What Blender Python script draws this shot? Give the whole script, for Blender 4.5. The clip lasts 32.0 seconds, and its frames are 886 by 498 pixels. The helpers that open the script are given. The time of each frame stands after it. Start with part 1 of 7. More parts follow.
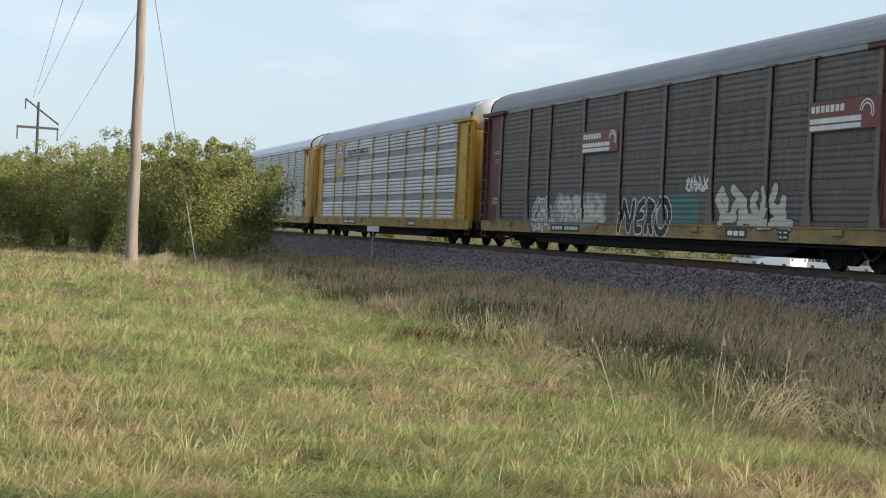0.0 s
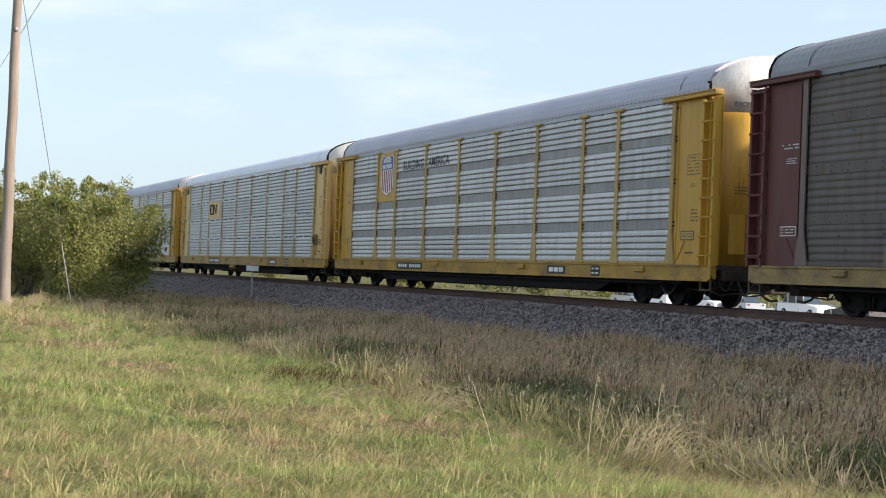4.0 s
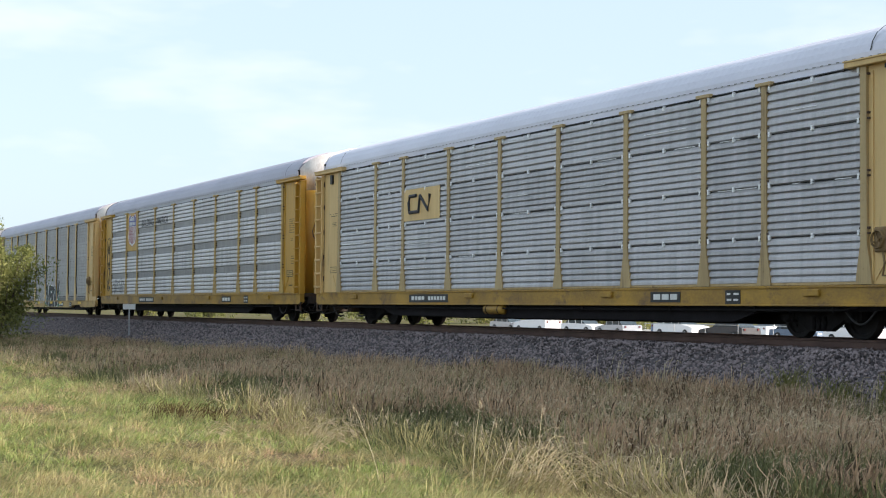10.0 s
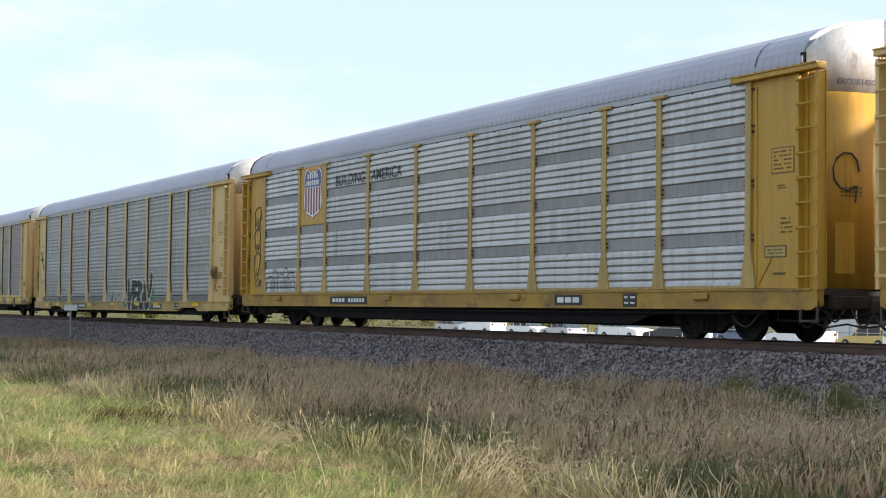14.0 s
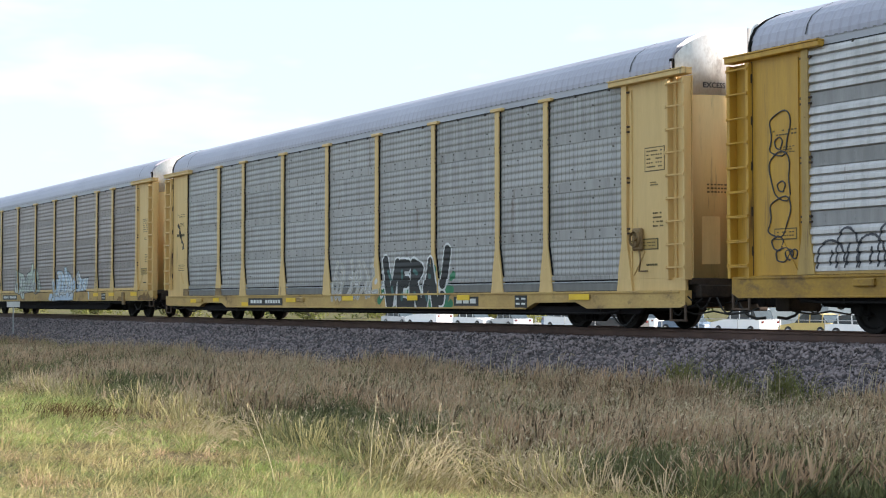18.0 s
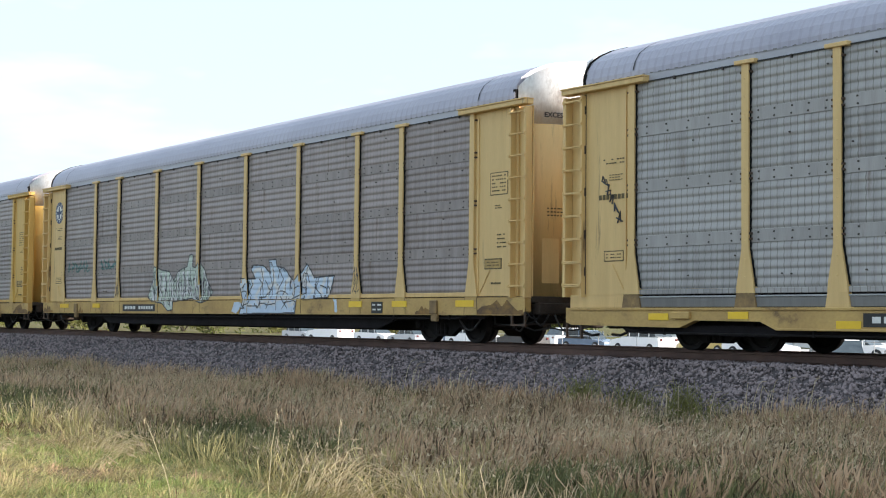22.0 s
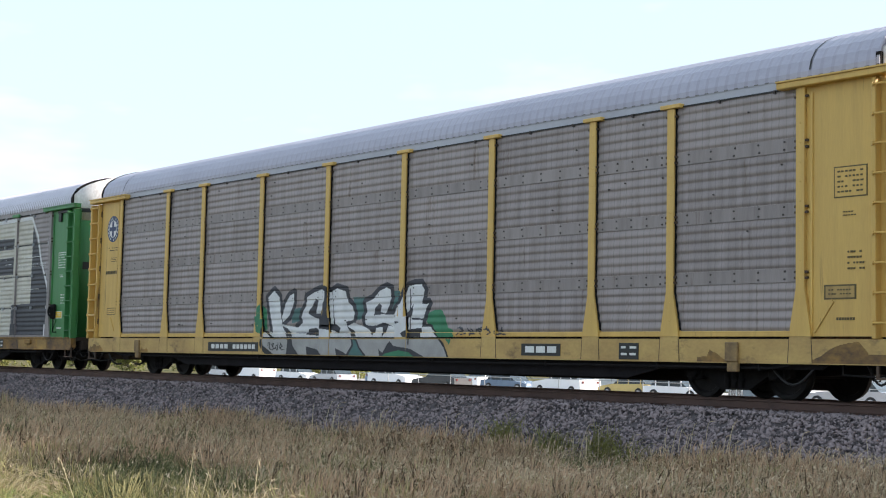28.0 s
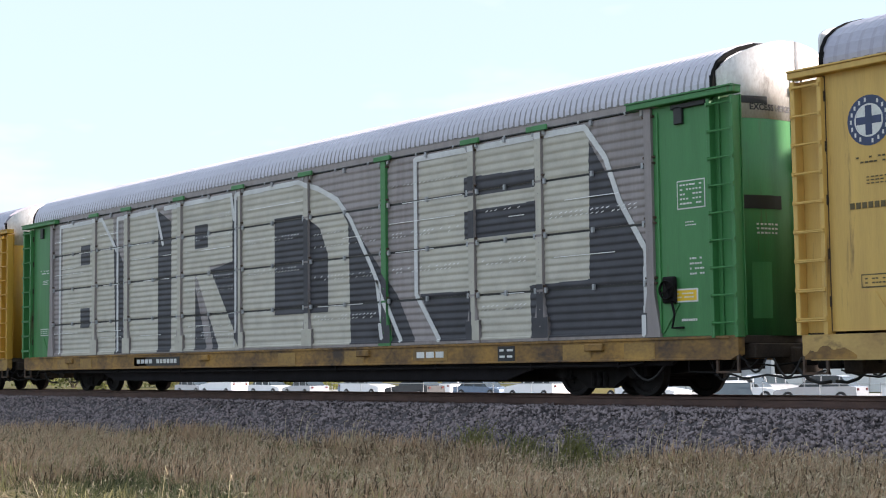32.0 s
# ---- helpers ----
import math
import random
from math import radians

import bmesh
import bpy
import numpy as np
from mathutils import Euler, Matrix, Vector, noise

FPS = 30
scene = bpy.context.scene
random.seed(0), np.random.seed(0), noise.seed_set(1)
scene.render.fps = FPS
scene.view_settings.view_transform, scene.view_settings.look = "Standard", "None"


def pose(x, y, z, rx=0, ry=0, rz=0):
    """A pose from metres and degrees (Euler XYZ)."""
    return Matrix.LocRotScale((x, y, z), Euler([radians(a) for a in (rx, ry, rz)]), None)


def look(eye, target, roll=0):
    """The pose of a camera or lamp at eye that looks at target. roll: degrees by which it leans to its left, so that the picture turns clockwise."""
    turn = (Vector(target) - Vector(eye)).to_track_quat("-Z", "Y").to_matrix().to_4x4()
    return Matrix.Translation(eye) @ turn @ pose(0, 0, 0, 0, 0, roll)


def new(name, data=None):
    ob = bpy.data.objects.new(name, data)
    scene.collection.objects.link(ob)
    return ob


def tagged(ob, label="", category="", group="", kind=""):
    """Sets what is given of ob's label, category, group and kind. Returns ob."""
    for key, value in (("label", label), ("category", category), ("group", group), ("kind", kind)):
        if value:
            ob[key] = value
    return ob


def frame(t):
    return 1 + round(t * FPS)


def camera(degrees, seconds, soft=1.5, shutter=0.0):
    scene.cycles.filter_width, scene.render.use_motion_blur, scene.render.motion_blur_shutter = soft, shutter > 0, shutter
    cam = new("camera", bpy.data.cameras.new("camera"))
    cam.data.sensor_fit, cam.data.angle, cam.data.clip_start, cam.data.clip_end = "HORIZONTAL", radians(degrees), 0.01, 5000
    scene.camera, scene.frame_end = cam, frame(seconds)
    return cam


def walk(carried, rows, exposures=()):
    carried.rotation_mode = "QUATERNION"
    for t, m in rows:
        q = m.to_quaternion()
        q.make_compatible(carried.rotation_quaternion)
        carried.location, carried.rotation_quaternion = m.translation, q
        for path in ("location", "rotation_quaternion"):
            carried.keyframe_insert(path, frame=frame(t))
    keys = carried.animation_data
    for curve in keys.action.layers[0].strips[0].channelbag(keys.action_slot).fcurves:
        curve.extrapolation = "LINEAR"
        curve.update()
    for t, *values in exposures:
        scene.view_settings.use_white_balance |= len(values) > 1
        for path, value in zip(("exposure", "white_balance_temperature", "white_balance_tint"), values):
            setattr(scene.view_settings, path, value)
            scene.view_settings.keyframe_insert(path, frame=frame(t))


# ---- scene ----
cam = camera(33.12, 32.0, soft=1.1)
PATH = [
    (0.0, (-0.035, -19.631, 0.514), (-38.179, -7.600, 0.026), 2.60),
    (0.5, (-0.024, -19.636, 0.514), (-38.078, -7.315, 0.253), 2.42),
    (1.0, (-0.013, -19.635, 0.514), (-38.001, -7.108, 0.471), 2.19),
    (1.5, (0.019, -19.633, 0.514), (-37.886, -6.858, 0.641), 2.14),
    (2.0, (0.002, -19.625, 0.514), (-37.738, -6.371, 0.711), 2.42),
    (2.5, (0.020, -19.634, 0.514), (-37.524, -5.838, 0.806), 2.49),
    (3.0, (0.028, -19.640, 0.514), (-37.315, -5.312, 0.949), 2.41),
    (3.5, (0.008, -19.598, 0.514), (-37.225, -4.990, 1.072), 2.46),
    (5.5, (0.061, -19.627, 0.514), (-36.438, -3.297, 1.573), 1.44),
    (6.0, (0.054, -19.626, 0.514), (-36.356, -3.103, 1.639), 1.40),
    (6.5, (0.082, -19.633, 0.514), (-36.274, -2.992, 1.685), 1.28),
    (7.0, (0.061, -19.616, 0.514), (-36.260, -2.904, 1.727), 1.10),
    (7.5, (0.038, -19.604, 0.514), (-36.237, -2.793, 1.751), 1.12),
    (8.0, (-0.015, -19.580, 0.514), (-36.238, -2.662, 1.817), 1.02),
    (8.5, (0.057, -19.609, 0.514), (-36.060, -2.473, 1.903), 1.00),
    (9.0, (0.118, -19.653, 0.514), (-35.829, -2.167, 1.962), 0.89),
    (9.5, (0.178, -19.699, 0.514), (-35.615, -1.906, 2.030), 0.74),
    (10.0, (0.212, -19.710, 0.514), (-35.508, -1.777, 2.098), 0.47),
    (10.5, (0.200, -19.707, 0.514), (-35.468, -1.675, 2.143), 0.49),
    (11.0, (0.071, -19.666, 0.514), (-35.529, -1.503, 2.178), 0.69),
    (11.5, (0.015, -19.651, 0.514), (-35.492, -1.311, 2.199), 0.68),
    (12.0, (-0.030, -19.634, 0.514), (-35.457, -1.137, 2.180), 0.77),
    (12.5, (-0.020, -19.639, 0.514), (-35.324, -0.908, 2.173), 0.70),
    (13.0, (-0.005, -19.645, 0.514), (-35.194, -0.698, 2.167), 0.56),
    (13.5, (-0.016, -19.647, 0.514), (-35.089, -0.487, 2.181), 0.59),
    (14.0, (-0.023, -19.639, 0.514), (-35.050, -0.395, 2.171), 0.67),
    (14.5, (0.007, -19.654, 0.514), (-34.949, -0.280, 2.151), 0.67),
    (16.5, (-0.039, -19.642, 0.514), (-34.650, 0.358, 1.956), -0.12),
    (17.0, (-0.051, -19.636, 0.514), (-34.575, 0.516, 1.924), -0.19),
    (17.5, (-0.045, -19.637, 0.514), (-34.472, 0.680, 1.936), -0.12),
    (18.0, (0.016, -19.663, 0.514), (-34.292, 0.851, 1.964), -0.01),
    (18.5, (-0.026, -19.651, 0.514), (-34.214, 1.061, 2.010), -0.21),
    (19.0, (-0.061, -19.631, 0.514), (-34.136, 1.261, 2.066), -0.58),
    (19.5, (-0.040, -19.640, 0.514), (-33.960, 1.497, 2.145), -0.69),
    (20.0, (-0.035, -19.642, 0.514), (-33.793, 1.750, 2.194), -0.58),
    (20.5, (-0.020, -19.649, 0.514), (-33.602, 2.012, 2.257), -0.35),
    (21.0, (-0.011, -19.651, 0.514), (-33.384, 2.328, 2.304), -0.14),
    (21.5, (-0.042, -19.628, 0.514), (-33.175, 2.708, 2.338), 0.19),
    (22.0, (-0.054, -19.627, 0.514), (-32.930, 3.082, 2.393), 0.53),
    (22.5, (-0.042, -19.642, 0.514), (-32.620, 3.484, 2.475), 1.03),
    (23.0, (-0.075, -19.628, 0.514), (-32.422, 3.810, 2.587), 1.10),
    (23.5, (-0.085, -19.623, 0.514), (-32.256, 4.041, 2.755), 1.07),
    (24.0, (-0.044, -19.657, 0.514), (-32.051, 4.212, 2.927), 1.06),
    (24.5, (-0.023, -19.660, 0.514), (-31.898, 4.370, 3.063), 0.96),
    (26.5, (-0.024, -19.639, 0.514), (-31.685, 4.634, 3.423), -0.08),
    (27.0, (-0.017, -19.637, 0.514), (-31.684, 4.620, 3.481), 0.28),
    (27.5, (-0.037, -19.619, 0.514), (-31.687, 4.660, 3.492), 0.81),
    (28.0, (-0.052, -19.604, 0.514), (-31.687, 4.693, 3.503), 1.17),
    (28.5, (-0.037, -19.608, 0.514), (-31.676, 4.682, 3.505), 1.28),
    (29.0, (-0.048, -19.597, 0.514), (-31.756, 4.603, 3.504), 0.96),
    (29.5, (-0.070, -19.580, 0.514), (-31.841, 4.537, 3.520), 0.57),
    (30.0, (-0.040, -19.613, 0.514), (-31.712, 4.628, 3.557), 0.28),
    (30.5, (-0.019, -19.621, 0.514), (-31.651, 4.670, 3.584), -0.10),
    (31.0, (-0.005, -19.604, 0.514), (-31.542, 4.807, 3.600), -0.40),
    (31.5, (0.022, -19.618, 0.514), (-31.317, 5.041, 3.647), -0.38),
    (32.0, (0.044, -19.630, 0.514), (-31.067, 5.306, 3.714), -0.66),
]
EXPOSURES = [(0.0, 0.52, 6550, 15), (1.5, 0.56, 6550, 15), (3.5, 0.66, 6550, 15), (6.0, 0.76, 6560, 16), (13.0, 0.82, 6570, 16), (18.0, 1.04, 6520, 15), (24.0, 1.05, 6520, 15), (27.0, 1.02, 6530, 16), (29.0, 0.97, 6530, 18), (32.0, 0.94, 6540, 20)]
walk(cam, [(t, look(eye, target, roll)) for t, eye, target, roll in PATH], EXPOSURES)

# ---- light: low sun behind the train, pale hazy sky with thin cloud ----
SUN_EL, SUN_AZ = 23.6, 40.5      # degrees up; degrees from +y towards +x
world = bpy.data.worlds.new("sky")
scene.world = world
world.use_nodes = True
wn, wl = world.node_tree.nodes, world.node_tree.links
wn.clear()
sky = wn.new("ShaderNodeTexSky")
sky.sky_type = "NISHITA"
sky.sun_disc = False
sky.sun_elevation = radians(SUN_EL)
sky.sun_rotation = radians(SUN_AZ)
sky.air_density, sky.dust_density, sky.ozone_density = 1.0, 2.0, 1.0
wco = wn.new("ShaderNodeTexCoord")
wmap = wn.new("ShaderNodeMapping")
wmap.inputs["Scale"].default_value = (1.6, 1.6, 5.5)
wmap.inputs["Location"].default_value = (3.4, 1.3, 0.7)
wnoise = wn.new("ShaderNodeTexNoise")
wnoise.inputs["Scale"].default_value = 1.7
wnoise.inputs["Detail"].default_value = 5.0
wnoise.inputs["Roughness"].default_value = 0.55
wramp = wn.new("ShaderNodeValToRGB")
wramp.color_ramp.elements[0].position, wramp.color_ramp.elements[0].color = 0.54, (0.0, 0.0, 0.0, 1)
wramp.color_ramp.elements[1].position, wramp.color_ramp.elements[1].color = 0.78, (0.85, 0.85, 0.85, 1)
whaze = wn.new("ShaderNodeMix")
whaze.data_type = "RGBA"
whaze.inputs["Factor"].default_value = 0.66
whaze.inputs["B"].default_value = (4.50, 5.80, 6.55, 1)
wmix = wn.new("ShaderNodeMix")
wmix.data_type = "RGBA"
wmix.inputs["B"].default_value = (6.3, 6.6, 6.9, 1)
wbg = wn.new("ShaderNodeBackground")
wbg.inputs["Strength"].default_value = 0.11
wout = wn.new("ShaderNodeOutputWorld")
wl.new(wco.outputs["Generated"], wmap.inputs["Vector"])
wl.new(wmap.outputs["Vector"], wnoise.inputs["Vector"])
wl.new(wnoise.outputs["Fac"], wramp.inputs["Fac"])
wl.new(wramp.outputs["Color"], wmix.inputs["Factor"])
wl.new(sky.outputs["Color"], whaze.inputs["A"])
wl.new(whaze.outputs["Result"], wmix.inputs["A"])
wl.new(wmix.outputs["Result"], wbg.inputs["Color"])
wl.new(wbg.outputs["Background"], wout.inputs["Surface"])

sun_data = bpy.data.lights.new("sun", "SUN")
sun_data.energy, sun_data.angle, sun_data.color = 5.0, radians(4.0), (1.0, 0.93, 0.82)
sun = new("sun", sun_data)
sun_dir = Vector((math.sin(radians(SUN_AZ)) * math.cos(radians(SUN_EL)), math.cos(radians(SUN_AZ)) * math.cos(radians(SUN_EL)), math.sin(radians(SUN_EL))))
sun.matrix_world = look(sun_dir * 200, (0, 0, 0))


# ---- materials ----
def material(name, base, dark=None, rough=0.6, metal=0.0, scale=3.0, fine=40.0, bump=0.1, stretch=(1, 1, 1), spread=0.5, random=0.0, island=0.0, rust=0.0, spec=0.5, glow=0.0, local=True, through_light=0.0, seams=0.0, gap=0.145, line=0.14):
    """Two scales of noise between base and dark, a fine bump, optional rust blotches and a random shift per object or per loose piece."""
    m = bpy.data.materials.new(name)
    m.use_nodes = True
    n, l = m.node_tree.nodes, m.node_tree.links
    b = n["Principled BSDF"]
    b.inputs["Roughness"].default_value, b.inputs["Metallic"].default_value = rough, metal
    b.inputs["Specular IOR Level"].default_value = spec
    dark = dark or tuple(c * 0.7 for c in base)
    co = n.new("ShaderNodeTexCoord")
    mp = n.new("ShaderNodeMapping")
    mp.inputs["Scale"].default_value = stretch
    if local:
        l.new(co.outputs["Object"], mp.inputs["Vector"])
    else:
        ge = n.new("ShaderNodeNewGeometry")
        l.new(ge.outputs["Position"], mp.inputs["Vector"])
    vec = mp.outputs["Vector"]
    if random:
        oi = n.new("ShaderNodeObjectInfo")
        sc = n.new("ShaderNodeVectorMath")
        sc.operation = "MULTIPLY_ADD"
        sc.inputs[0].default_value = (61.0, 17.0, 5.0)
        l.new(oi.outputs["Random"], sc.inputs[1])
        l.new(vec, sc.inputs[2])
        vec = sc.outputs[0]
    big = n.new("ShaderNodeTexNoise")
    big.inputs["Scale"].default_value, big.inputs["Detail"].default_value = scale, 5
    small = n.new("ShaderNodeTexNoise")
    small.inputs["Scale"].default_value, small.inputs["Detail"].default_value = fine, 3
    l.new(vec, big.inputs["Vector"])
    l.new(vec, small.inputs["Vector"])
    add = n.new("ShaderNodeMath")
    add.operation = "MULTIPLY_ADD"
    add.inputs[1].default_value = 0.4
    l.new(small.outputs["Fac"], add.inputs[0])
    l.new(big.outputs["Fac"], add.inputs[2])
    last = add.outputs[0]
    if random or island:
        if random:
            src = n.new("ShaderNodeObjectInfo").outputs["Random"]
        else:
            src = n.new("ShaderNodeNewGeometry").outputs["Random Per Island"]
        mad = n.new("ShaderNodeMath")
        mad.operation = "MULTIPLY_ADD"
        mad.inputs[1].default_value = random or island
        l.new(src, mad.inputs[0])
        l.new(last, mad.inputs[2])
        last = mad.outputs[0]
    rp = n.new("ShaderNodeValToRGB")
    mid = 0.7 + (random or island) / 2
    e = rp.color_ramp.elements
    e[0].position, e[0].color = max(0.0, mid - spread / 2), (*dark, 1)
    e[1].position, e[1].color = min(1.0, mid + spread / 2), (*base, 1)
    l.new(last, rp.inputs["Fac"])
    colour = rp.outputs["Color"]
    if rust:
        rn = n.new("ShaderNodeTexNoise")
        rn.inputs["Scale"].default_value, rn.inputs["Detail"].default_value, rn.inputs["Roughness"].default_value = 1.3, 8, 0.7
        rr = n.new("ShaderNodeValToRGB")
        rr.color_ramp.elements[0].position, rr.color_ramp.elements[1].position = 0.62 - rust * 0.2, 0.75 - rust * 0.1
        mx = n.new("ShaderNodeMix")
        mx.data_type = "RGBA"
        mx.inputs["B"].default_value = (0.10, 0.055, 0.03, 1)
        l.new(vec, rn.inputs["Vector"])
        l.new(rn.outputs["Fac"], rr.inputs["Fac"])
        l.new(rr.outputs["Color"], mx.inputs["Factor"])
        l.new(colour, mx.inputs["A"])
        colour = mx.outputs["Result"]
    if seams:
        xyz = n.new("ShaderNodeSeparateXYZ")
        l.new(co.outputs["Object"], xyz.inputs[0])
        dv = n.new("ShaderNodeMath")
        dv.operation = "DIVIDE"
        dv.inputs[1].default_value = gap
        fr = n.new("ShaderNodeMath")
        fr.operation = "FRACT"
        lt = n.new("ShaderNodeMath")
        lt.operation = "LESS_THAN"
        lt.inputs[1].default_value = line
        mu = n.new("ShaderNodeMath")
        mu.operation = "MULTIPLY"
        l.new(xyz.outputs[0], dv.inputs[0])
        l.new(dv.outputs[0], fr.inputs[0])
        l.new(fr.outputs[0], lt.inputs[0])
        l.new(lt.outputs[0], mu.inputs[0])
        l.new(big.outputs["Fac"], mu.inputs[1])
        m2 = n.new("ShaderNodeMath")
        m2.operation = "MULTIPLY"
        m2.inputs[1].default_value = seams
        l.new(mu.outputs[0], m2.inputs[0])
        sx = n.new("ShaderNodeMix")
        sx.data_type = "RGBA"
        sx.inputs["B"].default_value = (0.10, 0.09, 0.08, 1)
        l.new(m2.outputs[0], sx.inputs["Factor"])
        l.new(colour, sx.inputs["A"])
        colour = sx.outputs["Result"]
    l.new(colour, b.inputs["Base Color"])
    if bump:
        bp = n.new("ShaderNodeBump")
        bp.inputs["Strength"].default_value, bp.inputs["Distance"].default_value = bump, 0.02
        l.new(small.outputs["Fac"], bp.inputs["Height"])
        l.new(bp.outputs["Normal"], b.inputs["Normal"])
    if through_light:
        tr = n.new("ShaderNodeBsdfTranslucent")
        l.new(colour, tr.inputs["Color"])
        ms = n.new("ShaderNodeMixShader")
        ms.inputs["Fac"].default_value = through_light
        l.new(b.outputs["BSDF"], ms.inputs[1])
        l.new(tr.outputs["BSDF"], ms.inputs[2])
        l.new(ms.outputs["Shader"], n["Material Output"].inputs["Surface"])
    return m


STREAK = (3.0, 3.0, 0.25)
MAT = {}
MAT["steel_bright"] = material("bright galvanised steel", (0.545, 0.522, 0.515), (0.335, 0.32, 0.316), 0.44, 0.40, 2.2, 30, 0.05, STREAK, 0.7, random=0.3, rust=0.06, seams=0.15)
MAT["steel"] = material("galvanised steel", (0.50, 0.485, 0.49), (0.335, 0.325, 0.33), 0.42, 0.30, 2.0, 30, 0.05, STREAK, 0.6, random=0.25, seams=0.12)
MAT["steel_band"] = material("dull flat steel band", (0.335, 0.322, 0.32), (0.232, 0.223, 0.222), 0.55, 0.2, 2.0, 30, 0.05, STREAK, 0.5, random=0.2)
MAT["steel_old"] = material("weathered grey steel", (0.310, 0.264, 0.252), (0.192, 0.161, 0.154), 0.50, 0.22, 2.0, 30, 0.06, STREAK, 0.7, random=0.3, rust=0.12, seams=0.55)
MAT["steel_old_band"] = material("weathered grey steel band", (0.298, 0.257, 0.246), (0.196, 0.167, 0.160), 0.50, 0.22, 2.0, 30, 0.06, STREAK, 0.6, random=0.2, rust=0.12)
MAT["steel_ash"] = material("ash grey streaked steel", (0.372, 0.360, 0.350), (0.240, 0.231, 0.224), 0.50, 0.18, 2.0, 30, 0.06, STREAK, 0.7, random=0.3, rust=0.06, seams=1.0)
MAT["steel_ash_band"] = material("ash grey steel band", (0.365, 0.350, 0.340), (0.268, 0.256, 0.248), 0.50, 0.18, 2.0, 30, 0.06, STREAK, 0.6, random=0.2, rust=0.06)
MAT["curb_grey"] = material("dark grey curb steel", (0.20, 0.195, 0.185), (0.13, 0.125, 0.12), 0.6, 0.05, 2.0, 20, 0.05, STREAK, 0.6)
MAT["steel_brown"] = material("sooty brown-grey steel", (0.132, 0.107, 0.099), (0.078, 0.062, 0.058), 0.65, 0.08, 1.8, 30, 0.06, STREAK, 0.7, random=0.25, rust=0.3, seams=0.25)
MAT["steel_pale"] = material("pale old steel", (0.325, 0.288, 0.282), (0.225, 0.198, 0.194), 0.6, 0.15, 2.0, 30, 0.06, STREAK, 0.6, random=0.2)
MAT["yellow"] = material("weathered yellow paint", (0.60, 0.335, 0.035), (0.38, 0.20, 0.028), 0.5, 0, 1.6, 25, 0.05, STREAK, 0.7, rust=0.14)
MAT["yellow_pale"] = material("faded yellow paint", (0.73, 0.505, 0.215), (0.57, 0.375, 0.15), 0.55, 0, 1.6, 25, 0.05, STREAK, 0.7, rust=0.08)
MAT["yellow_sill"] = material("dirty yellow sill paint", (0.47, 0.27, 0.055), (0.13, 0.075, 0.032), 0.6, 0, 1.1, 14, 0.06, (1, 1, 1.6), 0.55, rust=0.45)
MAT["yellow_gold"] = material("golden sill paint", (0.47, 0.265, 0.026), (0.20, 0.108, 0.023), 0.55, 0, 1.1, 14, 0.06, (1, 1, 1.6), 0.55, rust=0.45)
MAT["sill_foot"] = material("faded yellow sill paint", (0.58, 0.385, 0.125), (0.34, 0.205, 0.07), 0.6, 0, 1.1, 14, 0.06, (1, 1, 1.6), 0.62, rust=0.30)
MAT["sill_rusty"] = material("rusty worn sill paint", (0.40, 0.215, 0.045), (0.055, 0.035, 0.024), 0.7, 0, 0.9, 9, 0.08, (1, 1, 1.6), 0.42, rust=0.55)
MAT["yellow_new"] = material("fresh yellow patch", (0.85, 0.56, 0.02), (0.75, 0.47, 0.02), 0.45, 0, 2, 20, 0.03)
MAT["green"] = material("faded green paint", (0.055, 0.25, 0.075), (0.03, 0.15, 0.045), 0.5, 0, 1.6, 25, 0.05, STREAK, 0.7, rust=0.08)
MAT["red"] = material("dark red-brown paint", (0.14, 0.034, 0.03), (0.075, 0.024, 0.022), 0.6, 0, 1.6, 25, 0.05, STREAK, 0.7, rust=0.2)
MAT["brown_post"] = material("brown-grey post paint", (0.20, 0.15, 0.13), (0.12, 0.09, 0.08), 0.65, 0, 1.6, 25, 0.05, STREAK, 0.7, rust=0.2)
MAT["yellow_post"] = material("grimy yellow post paint", (0.50, 0.335, 0.105), (0.30, 0.185, 0.065), 0.6, 0, 2.2, 25, 0.05, STREAK, 0.7, random=0.2, rust=0.2)
MAT["post_pale"] = material("pale bleached post paint", (0.49, 0.355, 0.17), (0.35, 0.245, 0.115), 0.6, 0, 2.2, 25, 0.05, STREAK, 0.7, random=0.2, rust=0.1)
MAT["rivet"] = material("dark rusty rivet", (0.075, 0.06, 0.055), (0.04, 0.033, 0.03), 0.7, 0, 6, 30, 0.1)
MAT["brake_paint"] = material("grimy yellow-brown brake gear", (0.33, 0.21, 0.08), (0.12, 0.075, 0.04), 0.7, 0, 6, 30, 0.1, (1, 1, 1), 0.6)
MAT["pole_dark"] = material("dark weathered power pole", (0.07, 0.062, 0.058), (0.045, 0.04, 0.038), 0.9)
MAT["sill_brown"] = material("brown grimy sill paint", (0.38, 0.255, 0.085), (0.10, 0.065, 0.04), 0.65, 0, 1.1, 14, 0.06, (1, 1, 1.6), 0.55, rust=0.4)
MAT["yellow_mid"] = material("dull yellow paint", (0.70, 0.452, 0.118), (0.51, 0.31, 0.085), 0.55, 0, 1.6, 25, 0.05, STREAK, 0.7, rust=0.10)
MAT["roof_dull"] = material("dull grey-brown roof steel", (0.27, 0.265, 0.29), (0.19, 0.185, 0.20), 0.5, 0.1, 0.9, 20, 0.04, (0.6, 1, 1), 0.6)
MAT["spray_grey"] = material("thin grey spray paint", (0.30, 0.31, 0.32), (0.20, 0.205, 0.21), 0.6, 0, 3, 30, 0)
